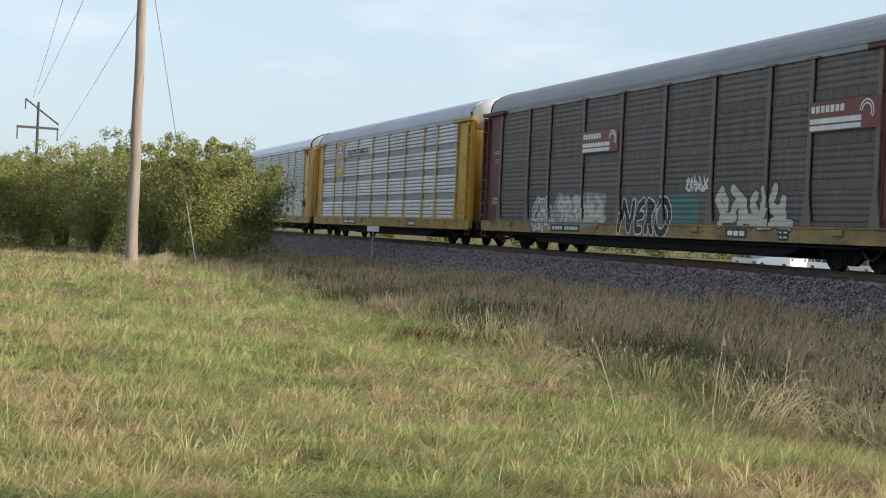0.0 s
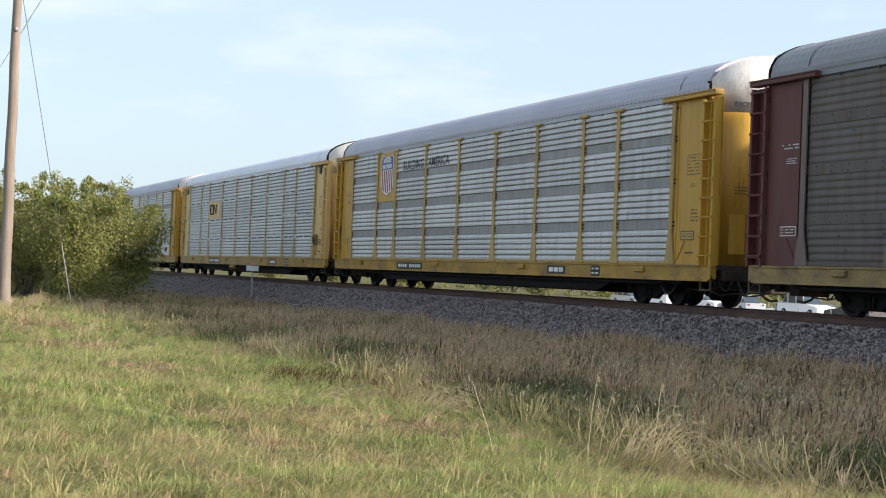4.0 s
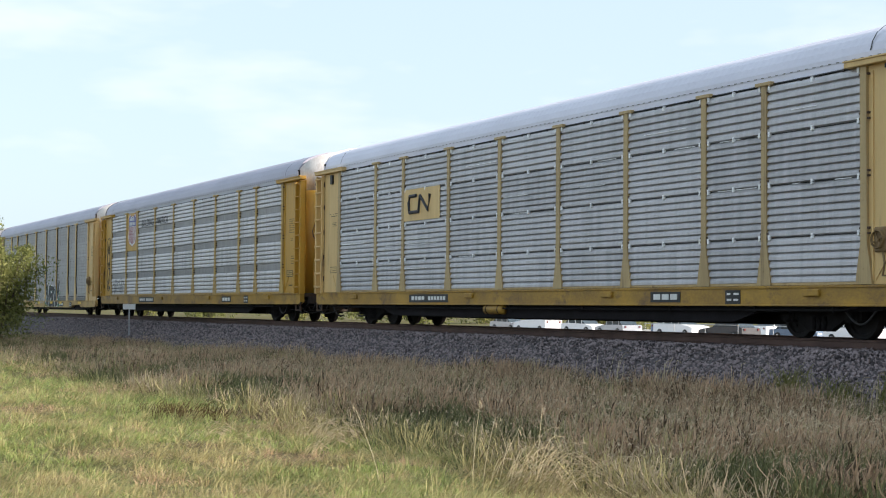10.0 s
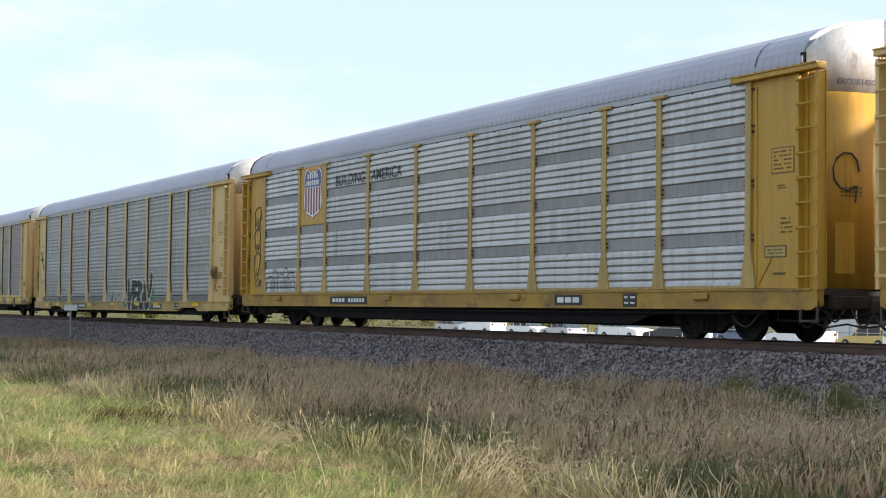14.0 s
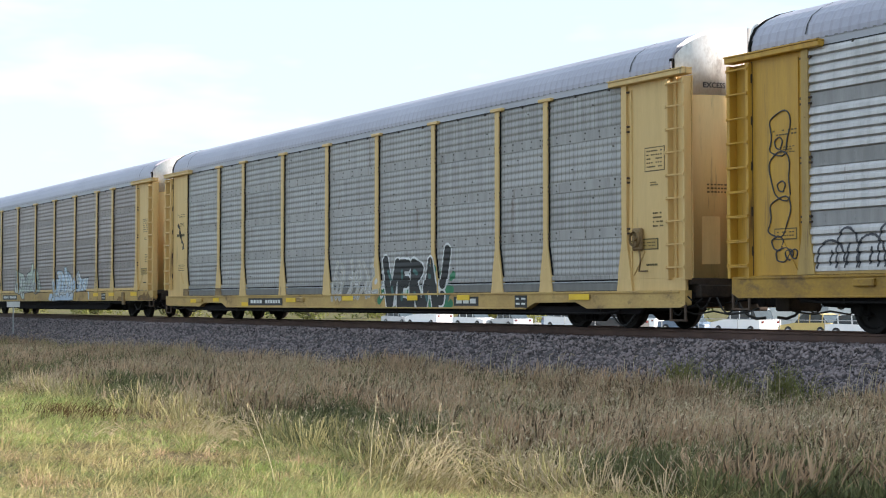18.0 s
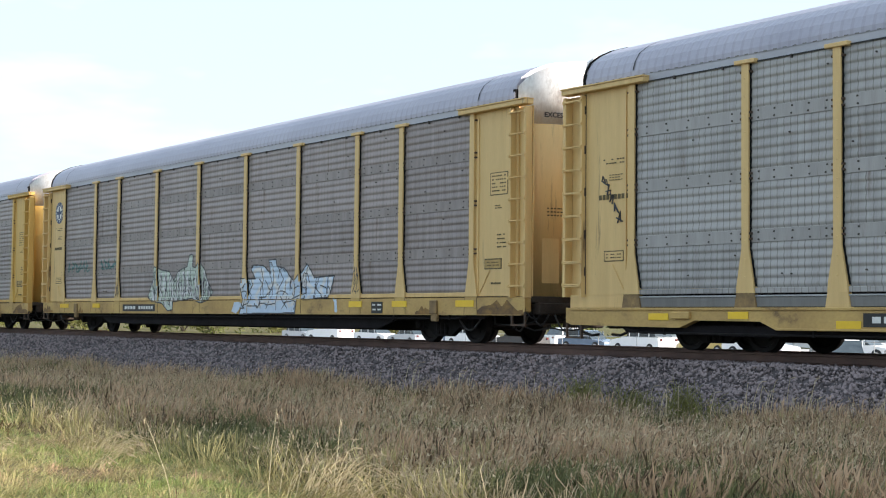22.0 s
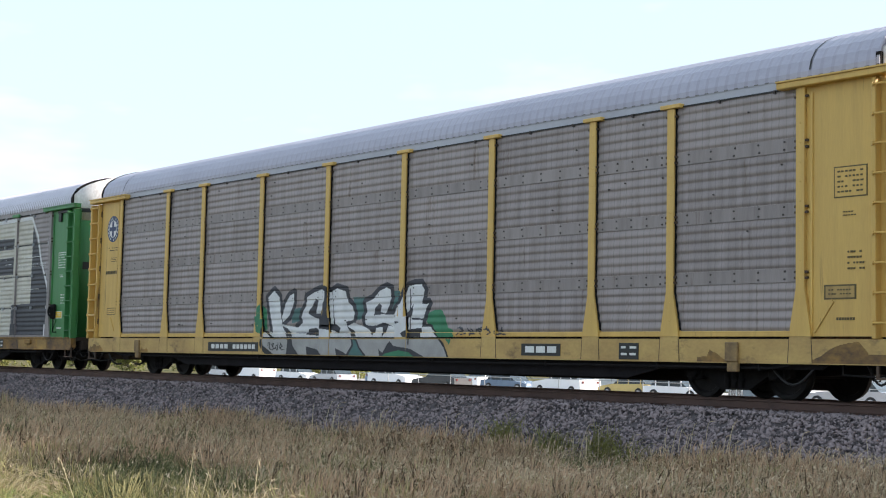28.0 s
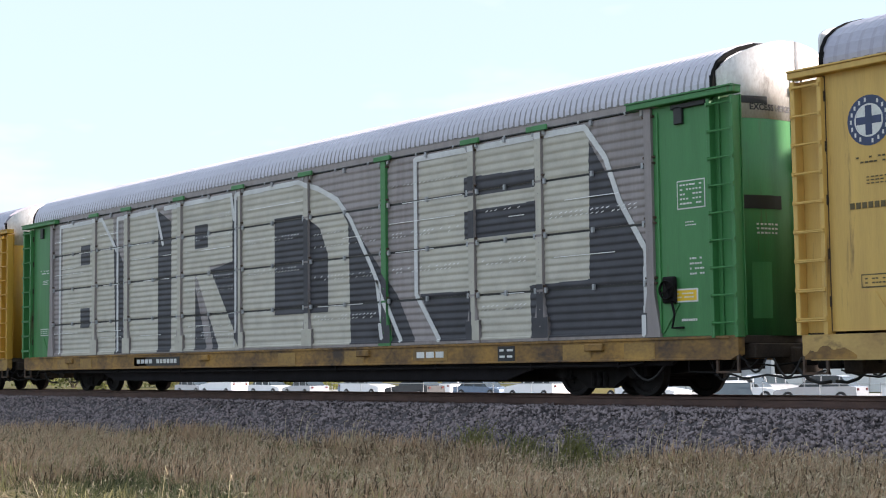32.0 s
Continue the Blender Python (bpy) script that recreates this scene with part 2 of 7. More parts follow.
MAT["rust"] = material("rusty bracket steel", (0.10, 0.06, 0.038), (0.045, 0.032, 0.024), 0.8, 0, 6, 30, 0.2)
MAT["grime"] = material("oily grime on steel", (0.075, 0.055, 0.042), (0.022, 0.018, 0.016), 0.8, 0, 2.5, 30, 0.2, spec=0.2)
MAT["red_sign"] = material("red sign paint", (0.20, 0.034, 0.028), (0.14, 0.028, 0.024), 0.5)
# The lines of roof_grey and roof_seamed put groove shade into the colour.
MAT["roof_grey"] = material("grey roof steel", (0.42, 0.41, 0.48), (0.31, 0.303, 0.365), 0.45, 0.15, 0.9, 20, 0.04, (0.6, 1, 1), 0.6, seams=0.30, gap=26.4 / 125, line=0.30)
MAT["roof_bright"] = material("bright roof steel", (0.68, 0.672, 0.745), (0.55, 0.543, 0.61), 0.45, 0.25, 0.9, 20, 0.04, (0.6, 1, 1), 0.6)
MAT["roof_seamed"] = material("ribbed roof steel with shaded grooves", (0.60, 0.585, 0.65), (0.46, 0.45, 0.51), 0.5, 0.2, 0.9, 20, 0.04, (0.6, 1, 1), 0.6, seams=1.3, gap=26.4 / 176, line=0.32)
MAT["roof_trim"] = material("dull eave trim steel", (0.44, 0.44, 0.48), (0.33, 0.33, 0.37), 0.5, 0.15, 0.9, 20, 0.04, (0.6, 1, 1), 0.6)
MAT["slot"] = material("near-white, for clips and skylight in slots", (0.88, 0.88, 0.87), (0.80, 0.80, 0.80), 0.35, 0.1)
MAT["white"] = material("white paint", (0.82, 0.82, 0.80), (0.66, 0.66, 0.63), 0.5, 0, 1.5, 25, 0.04, STREAK, 0.8)
MAT["black"] = material("black paint", (0.022, 0.022, 0.022), (0.012, 0.012, 0.012), 0.55)
MAT["soot"] = material("matt black", (0.018, 0.017, 0.017), (0.010, 0.010, 0.010), 0.95, spec=0.05)
# Black and dark steel, colours deepened for the shade under the cars.
MAT["under"] = material("black underframe steel, deepened for shade", (0.018, 0.016, 0.018), (0.010, 0.009, 0.010), 0.85, 0, 2, 20, 0.2, spec=0.12)
MAT["truck"] = material("dusty dark cast steel, deepened for shade", (0.020, 0.018, 0.018), (0.009, 0.0085, 0.0085), 0.85, 0, 4, 30, 0.2, spec=0.12)
MAT["tread"] = material("worn wheel steel, deepened for shade", (0.022, 0.020, 0.020), (0.011, 0.010, 0.010), 0.7, 0.2, 4, 30, 0.1, spec=0.2)
MAT["rubber"] = material("black rubber hose", (0.02, 0.02, 0.021), (0.012, 0.012, 0.012), 0.6)
MAT["rail"] = material("rusty rail steel", (0.15, 0.085, 0.065), (0.085, 0.05, 0.042), 0.7, 0.2, 3, 30, 0.2)
MAT["tie"] = material("old wooden tie", (0.12, 0.095, 0.075), (0.065, 0.052, 0.044), 0.85, 0, 4, 30, 0.4, (1, 6, 1), 0.6, random=0.3)
MAT["letter_dark"] = material("dark lettering", (0.035, 0.035, 0.045), (0.025, 0.025, 0.03), 0.6)
MAT["white_hood"] = material("stained white paint", (0.78, 0.77, 0.75), (0.46, 0.41, 0.38), 0.6, 0, 2.6, 25, 0.06, (1, 1, 0.5), 0.5, rust=0.62)
MAT["letter_white"] = material("white lettering", (0.78, 0.78, 0.75), (0.55, 0.55, 0.52), 0.6, 0, 4, 30, 0)
MAT["blue"] = material("emblem blue", (0.075, 0.075, 0.30), (0.055, 0.058, 0.22), 0.5)
MAT["emblem_navy"] = material("faded navy emblem paint", (0.050, 0.068, 0.155), (0.038, 0.055, 0.105), 0.6, 0, 5, 30, 0)
MAT["crimson"] = material("emblem red", (0.30, 0.04, 0.06), (0.22, 0.03, 0.05), 0.5)
MAT["grimy_label"] = material("small dark stencil print", (0.14, 0.10, 0.04), (0.09, 0.07, 0.03), 0.7)
MAT["spray_white"] = material("white spray paint", (0.72, 0.72, 0.71), (0.55, 0.55, 0.55), 0.6, 0, 3, 30, 0)
MAT["spray_pale"] = material("pale bone spray paint", (0.54, 0.512, 0.435), (0.42, 0.395, 0.335), 0.6, 0, 3, 30, 0)
MAT["spray_sill_white"] = material("white spray paint greyed for shade and dirt", (0.40, 0.39, 0.37), (0.28, 0.27, 0.26), 0.6, 0, 3, 30, 0)
MAT["spray_black"] = material("black spray paint", (0.018, 0.018, 0.02), (0.01, 0.01, 0.01), 0.6)
MAT["spray_dark"] = material("dark slate spray paint", (0.055, 0.055, 0.065), (0.035, 0.035, 0.042), 0.6, 0, 3, 30, 0)
MAT["spray_blue"] = material("ice blue spray paint", (0.57, 0.67, 0.78), (0.42, 0.53, 0.66), 0.6, 0, 3, 30, 0)
MAT["spray_mint"] = material("mint spray paint", (0.56, 0.62, 0.54), (0.42, 0.49, 0.42), 0.6, 0, 3, 30, 0)
MAT["spray_green"] = material("green spray paint", (0.03, 0.22, 0.10), (0.02, 0.15, 0.07), 0.6, 0, 3, 30, 0)
MAT["spray_teal"] = material("dull teal spray paint", (0.06, 0.16, 0.15), (0.045, 0.11, 0.10), 0.6, 0, 3, 30, 0)
MAT["wood_pole"] = material("sun-bleached utility pole wood", (0.30, 0.245, 0.20), (0.17, 0.135, 0.11), 0.85, 0, 3, 30, 0.4, (4, 4, 0.3), 0.6)
MAT["cable"] = material("grey cable", (0.16, 0.16, 0.17), (0.11, 0.11, 0.12), 0.6)
MAT["galv_sign"] = material("white sign enamel", (0.80, 0.80, 0.78), (0.68, 0.68, 0.66), 0.5)
MAT["galv_post"] = material("grey galvanised post", (0.42, 0.43, 0.44), (0.32, 0.33, 0.34), 0.5, 0.4)
# Bed darker than its stones: shade in their gaps is in the colour.
MAT["ballast"] = material("blue-grey crushed stone", (0.118, 0.100, 0.102), (0.043, 0.037, 0.039), 0.9, 0, 9, 60, 0.8, (1, 1, 1), 0.5, local=False)
MAT["stone"] = material("crushed ballast stone", (0.290, 0.236, 0.236), (0.060, 0.049, 0.051), 0.9, 0, 3, 40, 0.4, (1, 1, 1), 0.55, island=0.7, local=False)
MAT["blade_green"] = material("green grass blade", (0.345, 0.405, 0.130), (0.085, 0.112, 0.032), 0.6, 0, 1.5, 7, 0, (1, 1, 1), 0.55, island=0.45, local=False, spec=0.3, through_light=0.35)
# Darker copy of blade_green: the train's shade is put into its colour.
MAT["shade_green"] = material("green leaf, darkened for shade", (0.205, 0.205, 0.088), (0.054, 0.058, 0.026), 0.65, 0, 1.5, 7, 0, (1, 1, 1), 0.55, island=0.45, local=False, spec=0.25, through_light=0.3)
MAT["blade_straw"] = material("straw grass blade", (0.52, 0.45, 0.21), (0.24, 0.20, 0.09), 0.7, 0, 1.5, 7, 0, (1, 1, 1), 0.62, island=0.4, local=False, spec=0.3, through_light=0.3)
MAT["stalk"] = material("bleached grass stalk", (0.68, 0.58, 0.38), (0.46, 0.37, 0.20), 0.7, 0, 1.5, 8, 0, (1, 1, 1), 0.9, island=0.5, local=False, spec=0.3, through_light=0.25)
MAT["blade_brown"] = material("brown dry grass blade", (0.585, 0.400, 0.255), (0.088, 0.059, 0.035), 0.8, 0, 1.5, 7, 0, (1, 1, 1), 0.50, island=0.5, local=False, spec=0.2, through_light=0.25)
# Brown of the dark tussocks; also stands for shade between dry stems.
MAT["blade_dark"] = material("dark brown grass blade, also for shaded gaps", (0.11, 0.075, 0.028), (0.035, 0.025, 0.012), 0.8, 0, 1.5, 7, 0, (1, 1, 1), 0.62, island=0.4, local=False, spec=0.2, through_light=0.15)
MAT["seed"] = material("tan seed head", (0.56, 0.445, 0.295), (0.23, 0.173, 0.102), 0.85, 0, 0.5, 5, 0, (1, 1, 1), 0.9, island=0.7, local=False, spec=0.2, through_light=0.25)
MAT["leaf"] = material("dusty willow leaf", (0.205, 0.218, 0.064), (0.060, 0.074, 0.022), 0.6, 0, 0.4, 4, 0, (1, 1, 1), 0.9, island=0.6, local=False, spec=0.3, through_light=0.35)
MAT["leaf_light"] = material("light olive leaf", (0.275, 0.272, 0.088), (0.092, 0.105, 0.033), 0.6, 0, 0.4, 4, 0, (1, 1, 1), 0.9, island=0.6, local=False, spec=0.3, through_light=0.35)
MAT["bark"] = material("grey shrub bark", (0.16, 0.13, 0.10), (0.08, 0.065, 0.05), 0.9, 0, 6, 30, 0.4)
MAT["car_white"] = material("white car paint", (0.80, 0.80, 0.80), (0.74, 0.74, 0.74), 0.25)
MAT["car_silver"] = material("silver car paint", (0.50, 0.52, 0.55), (0.45, 0.47, 0.50), 0.25, 0.5)
MAT["car_blue"] = material("blue-grey car paint", (0.16, 0.22, 0.30), (0.13, 0.18, 0.26), 0.25, 0.3)
MAT["car_dark"] = material("dark car paint", (0.05, 0.055, 0.06), (0.04, 0.04, 0.045), 0.25)
MAT["car_tan"] = material("yellow-tan car paint", (0.60, 0.45, 0.16), (0.52, 0.38, 0.13), 0.3)
MAT["car_glass"] = material("dark car glass", (0.05, 0.07, 0.08), (0.03, 0.04, 0.05), 0.08, 0, spec=0.8)
MAT["tyre"] = material("tyre rubber", (0.025, 0.025, 0.025), (0.015, 0.015, 0.015), 0.8)
MAT["lamp_red"] = material("red lamp lens", (0.14, 0.02, 0.02), (0.10, 0.015, 0.015), 0.2)
MAT["concrete"] = material("pale concrete wall", (0.79, 0.78, 0.76), (0.66, 0.65, 0.63), 0.85, 0, 0.4, 12, 0.15, (1, 1, 0.4), 0.7)
MAT["asphalt"] = material("pale lot concrete", (0.46, 0.45, 0.43), (0.34, 0.33, 0.32), 0.9, 0, 0.4, 15, 0.3)
MAT["roofing"] = material("grey flat roofing", (0.30, 0.30, 0.31), (0.22, 0.22, 0.23), 0.8)

# ground: soil, mown green, straw, mixed by wide and fine noise
gm = bpy.data.materials.new("dry meadow ground")
gm.use_nodes = True
gn, gl = gm.node_tree.nodes, gm.node_tree.links
gb = gn["Principled BSDF"]
gb.inputs["Roughness"].default_value, gb.inputs["Specular IOR Level"].default_value = 0.95, 0.1
gg = gn.new("ShaderNodeNewGeometry")
n1, n2 = gn.new("ShaderNodeTexNoise"), gn.new("ShaderNodeTexNoise")
n1.inputs["Scale"].default_value, n1.inputs["Detail"].default_value = 0.35, 6
n2.inputs["Scale"].default_value, n2.inputs["Detail"].default_value = 14, 4
r1, r2 = gn.new("ShaderNodeValToRGB"), gn.new("ShaderNodeValToRGB")
r1.color_ramp.elements[0].position, r1.color_ramp.elements[0].color = 0.38, (0.115, 0.122, 0.046, 1)
r1.color_ramp.elements[1].position, r1.color_ramp.elements[1].color = 0.62, (0.145, 0.118, 0.062, 1)
r2.color_ramp.elements[0].position, r2.color_ramp.elements[0].color = 0.3, (0.45, 0.45, 0.45, 1)
r2.color_ramp.elements[1].position, r2.color_ramp.elements[1].color = 0.7, (1.2, 1.2, 1.2, 1)
gx = gn.new("ShaderNodeMix")
gx.data_type, gx.blend_type = "RGBA", "MULTIPLY"
gx.inputs["Factor"].default_value = 1.0
gbp = gn.new("ShaderNodeBump")
gbp.inputs["Strength"].default_value, gbp.inputs["Distance"].default_value = 0.8, 0.05
for a, b in ((gg.outputs["Position"], n1.inputs["Vector"]), (gg.outputs["Position"], n2.inputs["Vector"]), (n1.outputs["Fac"], r1.inputs["Fac"]), (n2.outputs["Fac"], r2.inputs["Fac"]), (r1.outputs["Color"], gx.inputs["A"]), (r2.outputs["Color"], gx.inputs["B"]), (gx.outputs["Result"], gb.inputs["Base Color"]), (n2.outputs["Fac"], gbp.inputs["Height"]), (gbp.outputs["Normal"], gb.inputs["Normal"])):
    gl.new(a, b)
MAT["ground"] = gm


# ---- mesh tools ----
class Geo:
    """Collects plain vertices and faces for one mesh."""

    def __init__(self):
        self.v, self.f = [], []

    def add(self, verts, faces):
        k = len(self.v)
        self.v += [tuple(p) for p in verts]
        self.f += [tuple(i + k for i in q) for q in faces]
        return self

    def box(self, x0, x1, y0, y1, z0, z1, c=0.0):
        """A block; with c its edges are chamfered."""
        if not c:
            p = [(x, y, z) for x in (x0, x1) for y in (y0, y1) for z in (z0, z1)]
            return self.add(p, [(0, 1, 3, 2), (4, 6, 7, 5), (0, 4, 5, 1), (2, 3, 7, 6), (0, 2, 6, 4), (1, 5, 7, 3)])
        lo, hi = (x0, y0, z0), (x1, y1, z1)
        p, at = [], {}
        for i in (0, 1):
            for j in (0, 1):
                for k in (0, 1):
                    s = (i, j, k)
                    full = [hi[d] if s[d] else lo[d] for d in range(3)]
                    inn = [full[d] + (-c if s[d] else c) for d in range(3)]
                    for d in range(3):
                        q = list(inn)
                        q[d] = full[d]
                        at[(s, d)] = len(p)
                        p.append(q)
        f = []
        for d in range(3):
            a, b = (d + 1) % 3, (d + 2) % 3
            for side in (0, 1):
                ring = []
                for u, w in ((0, 0), (1, 0), (1, 1), (0, 1)):
                    s = [0, 0, 0]
                    s[d], s[a], s[b] = side, u, w
                    ring.append(at[(tuple(s), d)])
                f.append(tuple(ring) if side else tuple(reversed(ring)))
            for u in (0, 1):
                for w in (0, 1):
                    s0, s1 = [0, 0, 0], [0, 0, 0]
                    s0[a], s0[b], s1[a], s1[b], s1[d] = u, w, u, w, 1
                    s0, s1 = tuple(s0), tuple(s1)
                    f.append((at[(s0, a)], at[(s1, a)], at[(s1, b)], at[(s0, b)]))
        for s in [(i, j, k) for i in (0, 1) for j in (0, 1) for k in (0, 1)]:
            f.append((at[(s, 0)], at[(s, 1)], at[(s, 2)]))
        return self.add(p, f)

    def sweep(self, profile, x0, x1, closed=True, caps=True):
        """A (y, z) profile pulled along x."""
        n = len(profile)
        p = [(x0, y, z) for y, z in profile] + [(x1, y, z) for y, z in profile]
        f = [(i, (i + 1) % n, n + (i + 1) % n, n + i) for i in range(n if closed else n - 1)]
        if closed and caps:
            f += [tuple(range(n))[::-1], tuple(range(n, 2 * n))]
        return self.add(p, f)

    def plate(self, outline, y0, y1):
        """An (x, z) outline given thickness from y0 to y1."""
        n = len(outline)
        p = [(x, y0, z) for x, z in outline] + [(x, y1, z) for x, z in outline]
        f = [tuple(range(n)), tuple(range(n, 2 * n))[::-1]] + [(i, n + i, n + (i + 1) % n, (i + 1) % n) for i in range(n)]
        return self.add(p, f)

    def tube(self, a, b, r, r2=None, n=10, caps=True):
        a, b = Vector(a), Vector(b)
        w = (b - a).normalized()
        u = w.orthogonal().normalized()
        v = w.cross(u)
        r2 = r if r2 is None else r2
        p = [c + (u * math.cos(t) + v * math.sin(t)) * q for c, q in ((a, r), (b, r2)) for t in (2 * math.pi * i / n for i in range(n))]
        f = [(i, (i + 1) % n, n + (i + 1) % n, n + i) for i in range(n)]
        if caps:
            f += [tuple(range(n))[::-1], tuple(range(n, 2 * n))]
        return self.add(p, f)

    def pipe(self, pts, radii, n=14):
        """One connected upright tube through the points."""
        k = len(pts)
        return self.add([(x + r * math.cos(t), y + r * math.sin(t), z) for (x, y, z), r in zip(pts, radii) for t in (2 * math.pi * i / n for i in range(n))], [(a * n + i, a * n + (i + 1) % n, (a + 1) * n + (i + 1) % n, (a + 1) * n + i) for a in range(k - 1) for i in range(n)] + [tuple(range((k - 1) * n, k * n))])

    def path(self, pts, r, n=7):
        """One connected tube through the points, bent at each of them."""
        p = [Vector(q) for q in pts]
        v = []
        for i, q in enumerate(p):
            d = (p[min(i + 1, len(p) - 1)] - p[max(i - 1, 0)]).normalized()
            u = d.cross(Vector((0.13, 0.31, 0.94)) if abs(d.z) < 0.9 else Vector((1, 0.2, 0))).normalized()
            w = d.cross(u)
            v += [tuple(q + (u * math.cos(k * 6.28319 / n) + w * math.sin(k * 6.28319 / n)) * r) for k in range(n)]
        m = len(p)
        return self.add(v, [(a * n + i, a * n + (i + 1) % n, (a + 1) * n + (i + 1) % n, (a + 1) * n + i) for a in range(m - 1) for i in range(n)] + [tuple(range(n))[::-1], tuple(range((m - 1) * n, m * n))])

    def lathe(self, profile, cx=0.0, cz=0.0, n=28):
        """An (r, y) profile turned about the y axis."""
        k = len(profile)
        p = [(cx + r * math.cos(t), y, cz + r * math.sin(t)) for t in (2 * math.pi * i / n for i in range(n)) for r, y in profile]
        f = [(i * k + j, i * k + j + 1, ((i + 1) % n) * k + j + 1, ((i + 1) % n) * k + j) for i in range(n) for j in range(k - 1)]
        return self.add(p, f)

    def mesh(self, name, smooth=False):
        m = bpy.data.meshes.new(name)
        m.from_pydata(self.v, [], self.f)
        b = bmesh.new()
        b.from_mesh(m)
        if len(self.f) < 4000:
            bmesh.ops.recalc_face_normals(b, faces=b.faces)
        b.to_mesh(m)
        b.free()
        if smooth:
            m.polygons.foreach_set("use_smooth", [True] * len(m.polygons))
        m.materials.append(None)
        return m


def part(name, geo, mat, parent=None, label="", at=None, smooth=False):
    """Links a Geo or a mesh as one object under its thing; the material sits on the object, so that meshes can be shared."""
    me = geo.mesh(name, smooth) if isinstance(geo, Geo) else geo
    ob = new(name, me)
    ob.material_slots[0].link = "OBJECT"
    ob.material_slots[0].material = MAT[mat]
    if parent:
        ob.parent = parent
    if at is not None:
        ob.matrix_basis = at
    if label:
        ob["label"] = label
    return ob


def thing(name, label, category, group="", at=None):
    ob = new(name)
    if at is not None:
        ob.matrix_basis = at
    return tagged(ob, label, category, group)


def soup(name, verts, faces_n, mat, label="", category="", kind="stuff"):
    """A big mesh from numpy arrays: verts (k, n, 3), each piece a fan pattern of faces_n."""
    k, n = verts.shape[:2]
    m = bpy.data.meshes.new(name)
    idx = np.concatenate([(np.arange(k)[:, None] * n + np.array(f)[None, :]) .reshape(k, -1) for f in faces_n], axis=1)
    sizes = np.tile([len(f) for f in faces_n], k)
    m.vertices.add(k * n)
    m.vertices.foreach_set("co", verts.reshape(-1).astype(np.float32))
    m.loops.add(idx.size)
    m.loops.foreach_set("vertex_index", idx.reshape(-1).astype(np.int32))
    m.polygons.add(len(sizes))
    m.polygons.foreach_set("loop_start", np.concatenate([[0], np.cumsum(sizes)[:-1]]).astype(np.int32))
    m.update(calc_edges=True)
    m.materials.append(MAT[mat])
    ob = new(name, m)
    return tagged(ob, label, category, "", kind)


# ---- ground and track (top of rail at z = 0, track along x) ----
GROUND = -1.1


def ground_z(x, y):
    """Height of the meadow."""
    z = GROUND + 0.05 * math.sin(x * 0.37 + y * 0.21) + 0.035 * math.sin(x * 0.9 - y * 0.7)
    if -9 < y < -3:
        z -= 0.10 * math.sin((y + 9) / 6 * math.pi)
    if abs(y) < 3.0:
        z = -1.25
    if y > 6:
        z -= 0.55 * min(1.0, (y - 6) / 14)
    return z


def grid(name, xs, ys, height, mat, label, category, thickness=0):
    g = Geo()
    g.v = [(x, y, height(x, y)) for x in xs for y in ys]
    k = len(ys)
    g.f = [(i * k + j, (i + 1) * k + j, (i + 1) * k + j + 1, i * k + j + 1) for i in range(len(xs) - 1) for j in range(k - 1)]
    ob = part(name, g, mat, smooth=True)
    return tagged(ob, label, category, "", "structure")


def steps(*runs):
    out = []
    for a, b, d in runs:
        n = max(1, round((b - a) / d))
        out += [a + (b - a) * i / n for i in range(n)]
    return out + [runs[-1][1]]


grid("ground", steps((-3000, -300, 300), (-300, -90, 15), (-90, 20, 1.2), (20, 300, 20), (300, 3000, 300)), steps((-3000, -200, 400), (-200, -30, 17), (-30, -3, 0.7), (-3, 3, 2), (3, 12, 1.5), (12, 120, 12), (120, 3000, 360)), ground_z, "ground", "rough dry meadow of green and straw grass beside the railway", "ground")


def ballast_z(x, y):
    a = abs(y)
    z = -0.215 if a < 1.75 else -0.215 - (a - 1.75) * 0.62
    return z + 0.035 * noise.noise(Vector((x * 2.3, y * 2.3, 0))) + 0.02 * noise.noise(Vector((x * 7, y * 7, 3)))


grid("ballast", steps((-700, -95, 12), (-95, 8, 0.45), (8, 400, 12)), steps((-3.35, -1.7, 0.27), (-1.7, 1.7, 0.5), (1.7, 3.35, 0.4)), ballast_z, "ballast", "raised bed of blue-grey crushed stone under the track", "ballast")

track = tagged(new("track"), "rusty steel rails on old wooden ties in ballast", "railway track", "", "structure")
RAIL = [(-0.07, -0.178), (0.07, -0.178), (0.07, -0.165), (0.012, -0.145), (0.010, -0.05), (0.036, -0.038), (0.036, -0.008), (0.026, 0.0), (-0.026, 0.0), (-0.036, -0.008), (-0.036, -0.038), (-0.010, -0.05), (-0.012, -0.145), (-0.07, -0.165)]
for side in (-0.752, 0.752):
    part("rail", Geo().sweep([(y + side, z) for y, z in RAIL], -700, 400), "rail", track)
tie_mesh = Geo().box(-0.115, 0.115, -1.3, 1.3, -0.36, -0.183, 0.012).mesh("tie")
rng = random.Random(4)
for i in range(150):
    part("tie", tie_mesh, "tie", track, at=pose(-82 + i * 0.545 + rng.uniform(-0.03, 0.03), rng.uniform(-0.03, 0.03), rng.uniform(-0.012, 0.006), 0, 0, rng.uniform(-0.8, 0.8)))

# loose stones on the near shoulder and between the rails
R = np.random.RandomState(7)
LUMP = np.array([(1.3, 0, 0), (0, 1.3, 0), (-1.3, 0, 0), (0, -1.3, 0), (0.4, 0.3, 1.2), (0, 0, -1.2)], float)
LUMP_F = [(0, 1, 4), (1, 2, 4), (2, 3, 4), (3, 0, 4), (1, 0, 5), (2, 1, 5), (3, 2, 5), (0, 3, 5)]


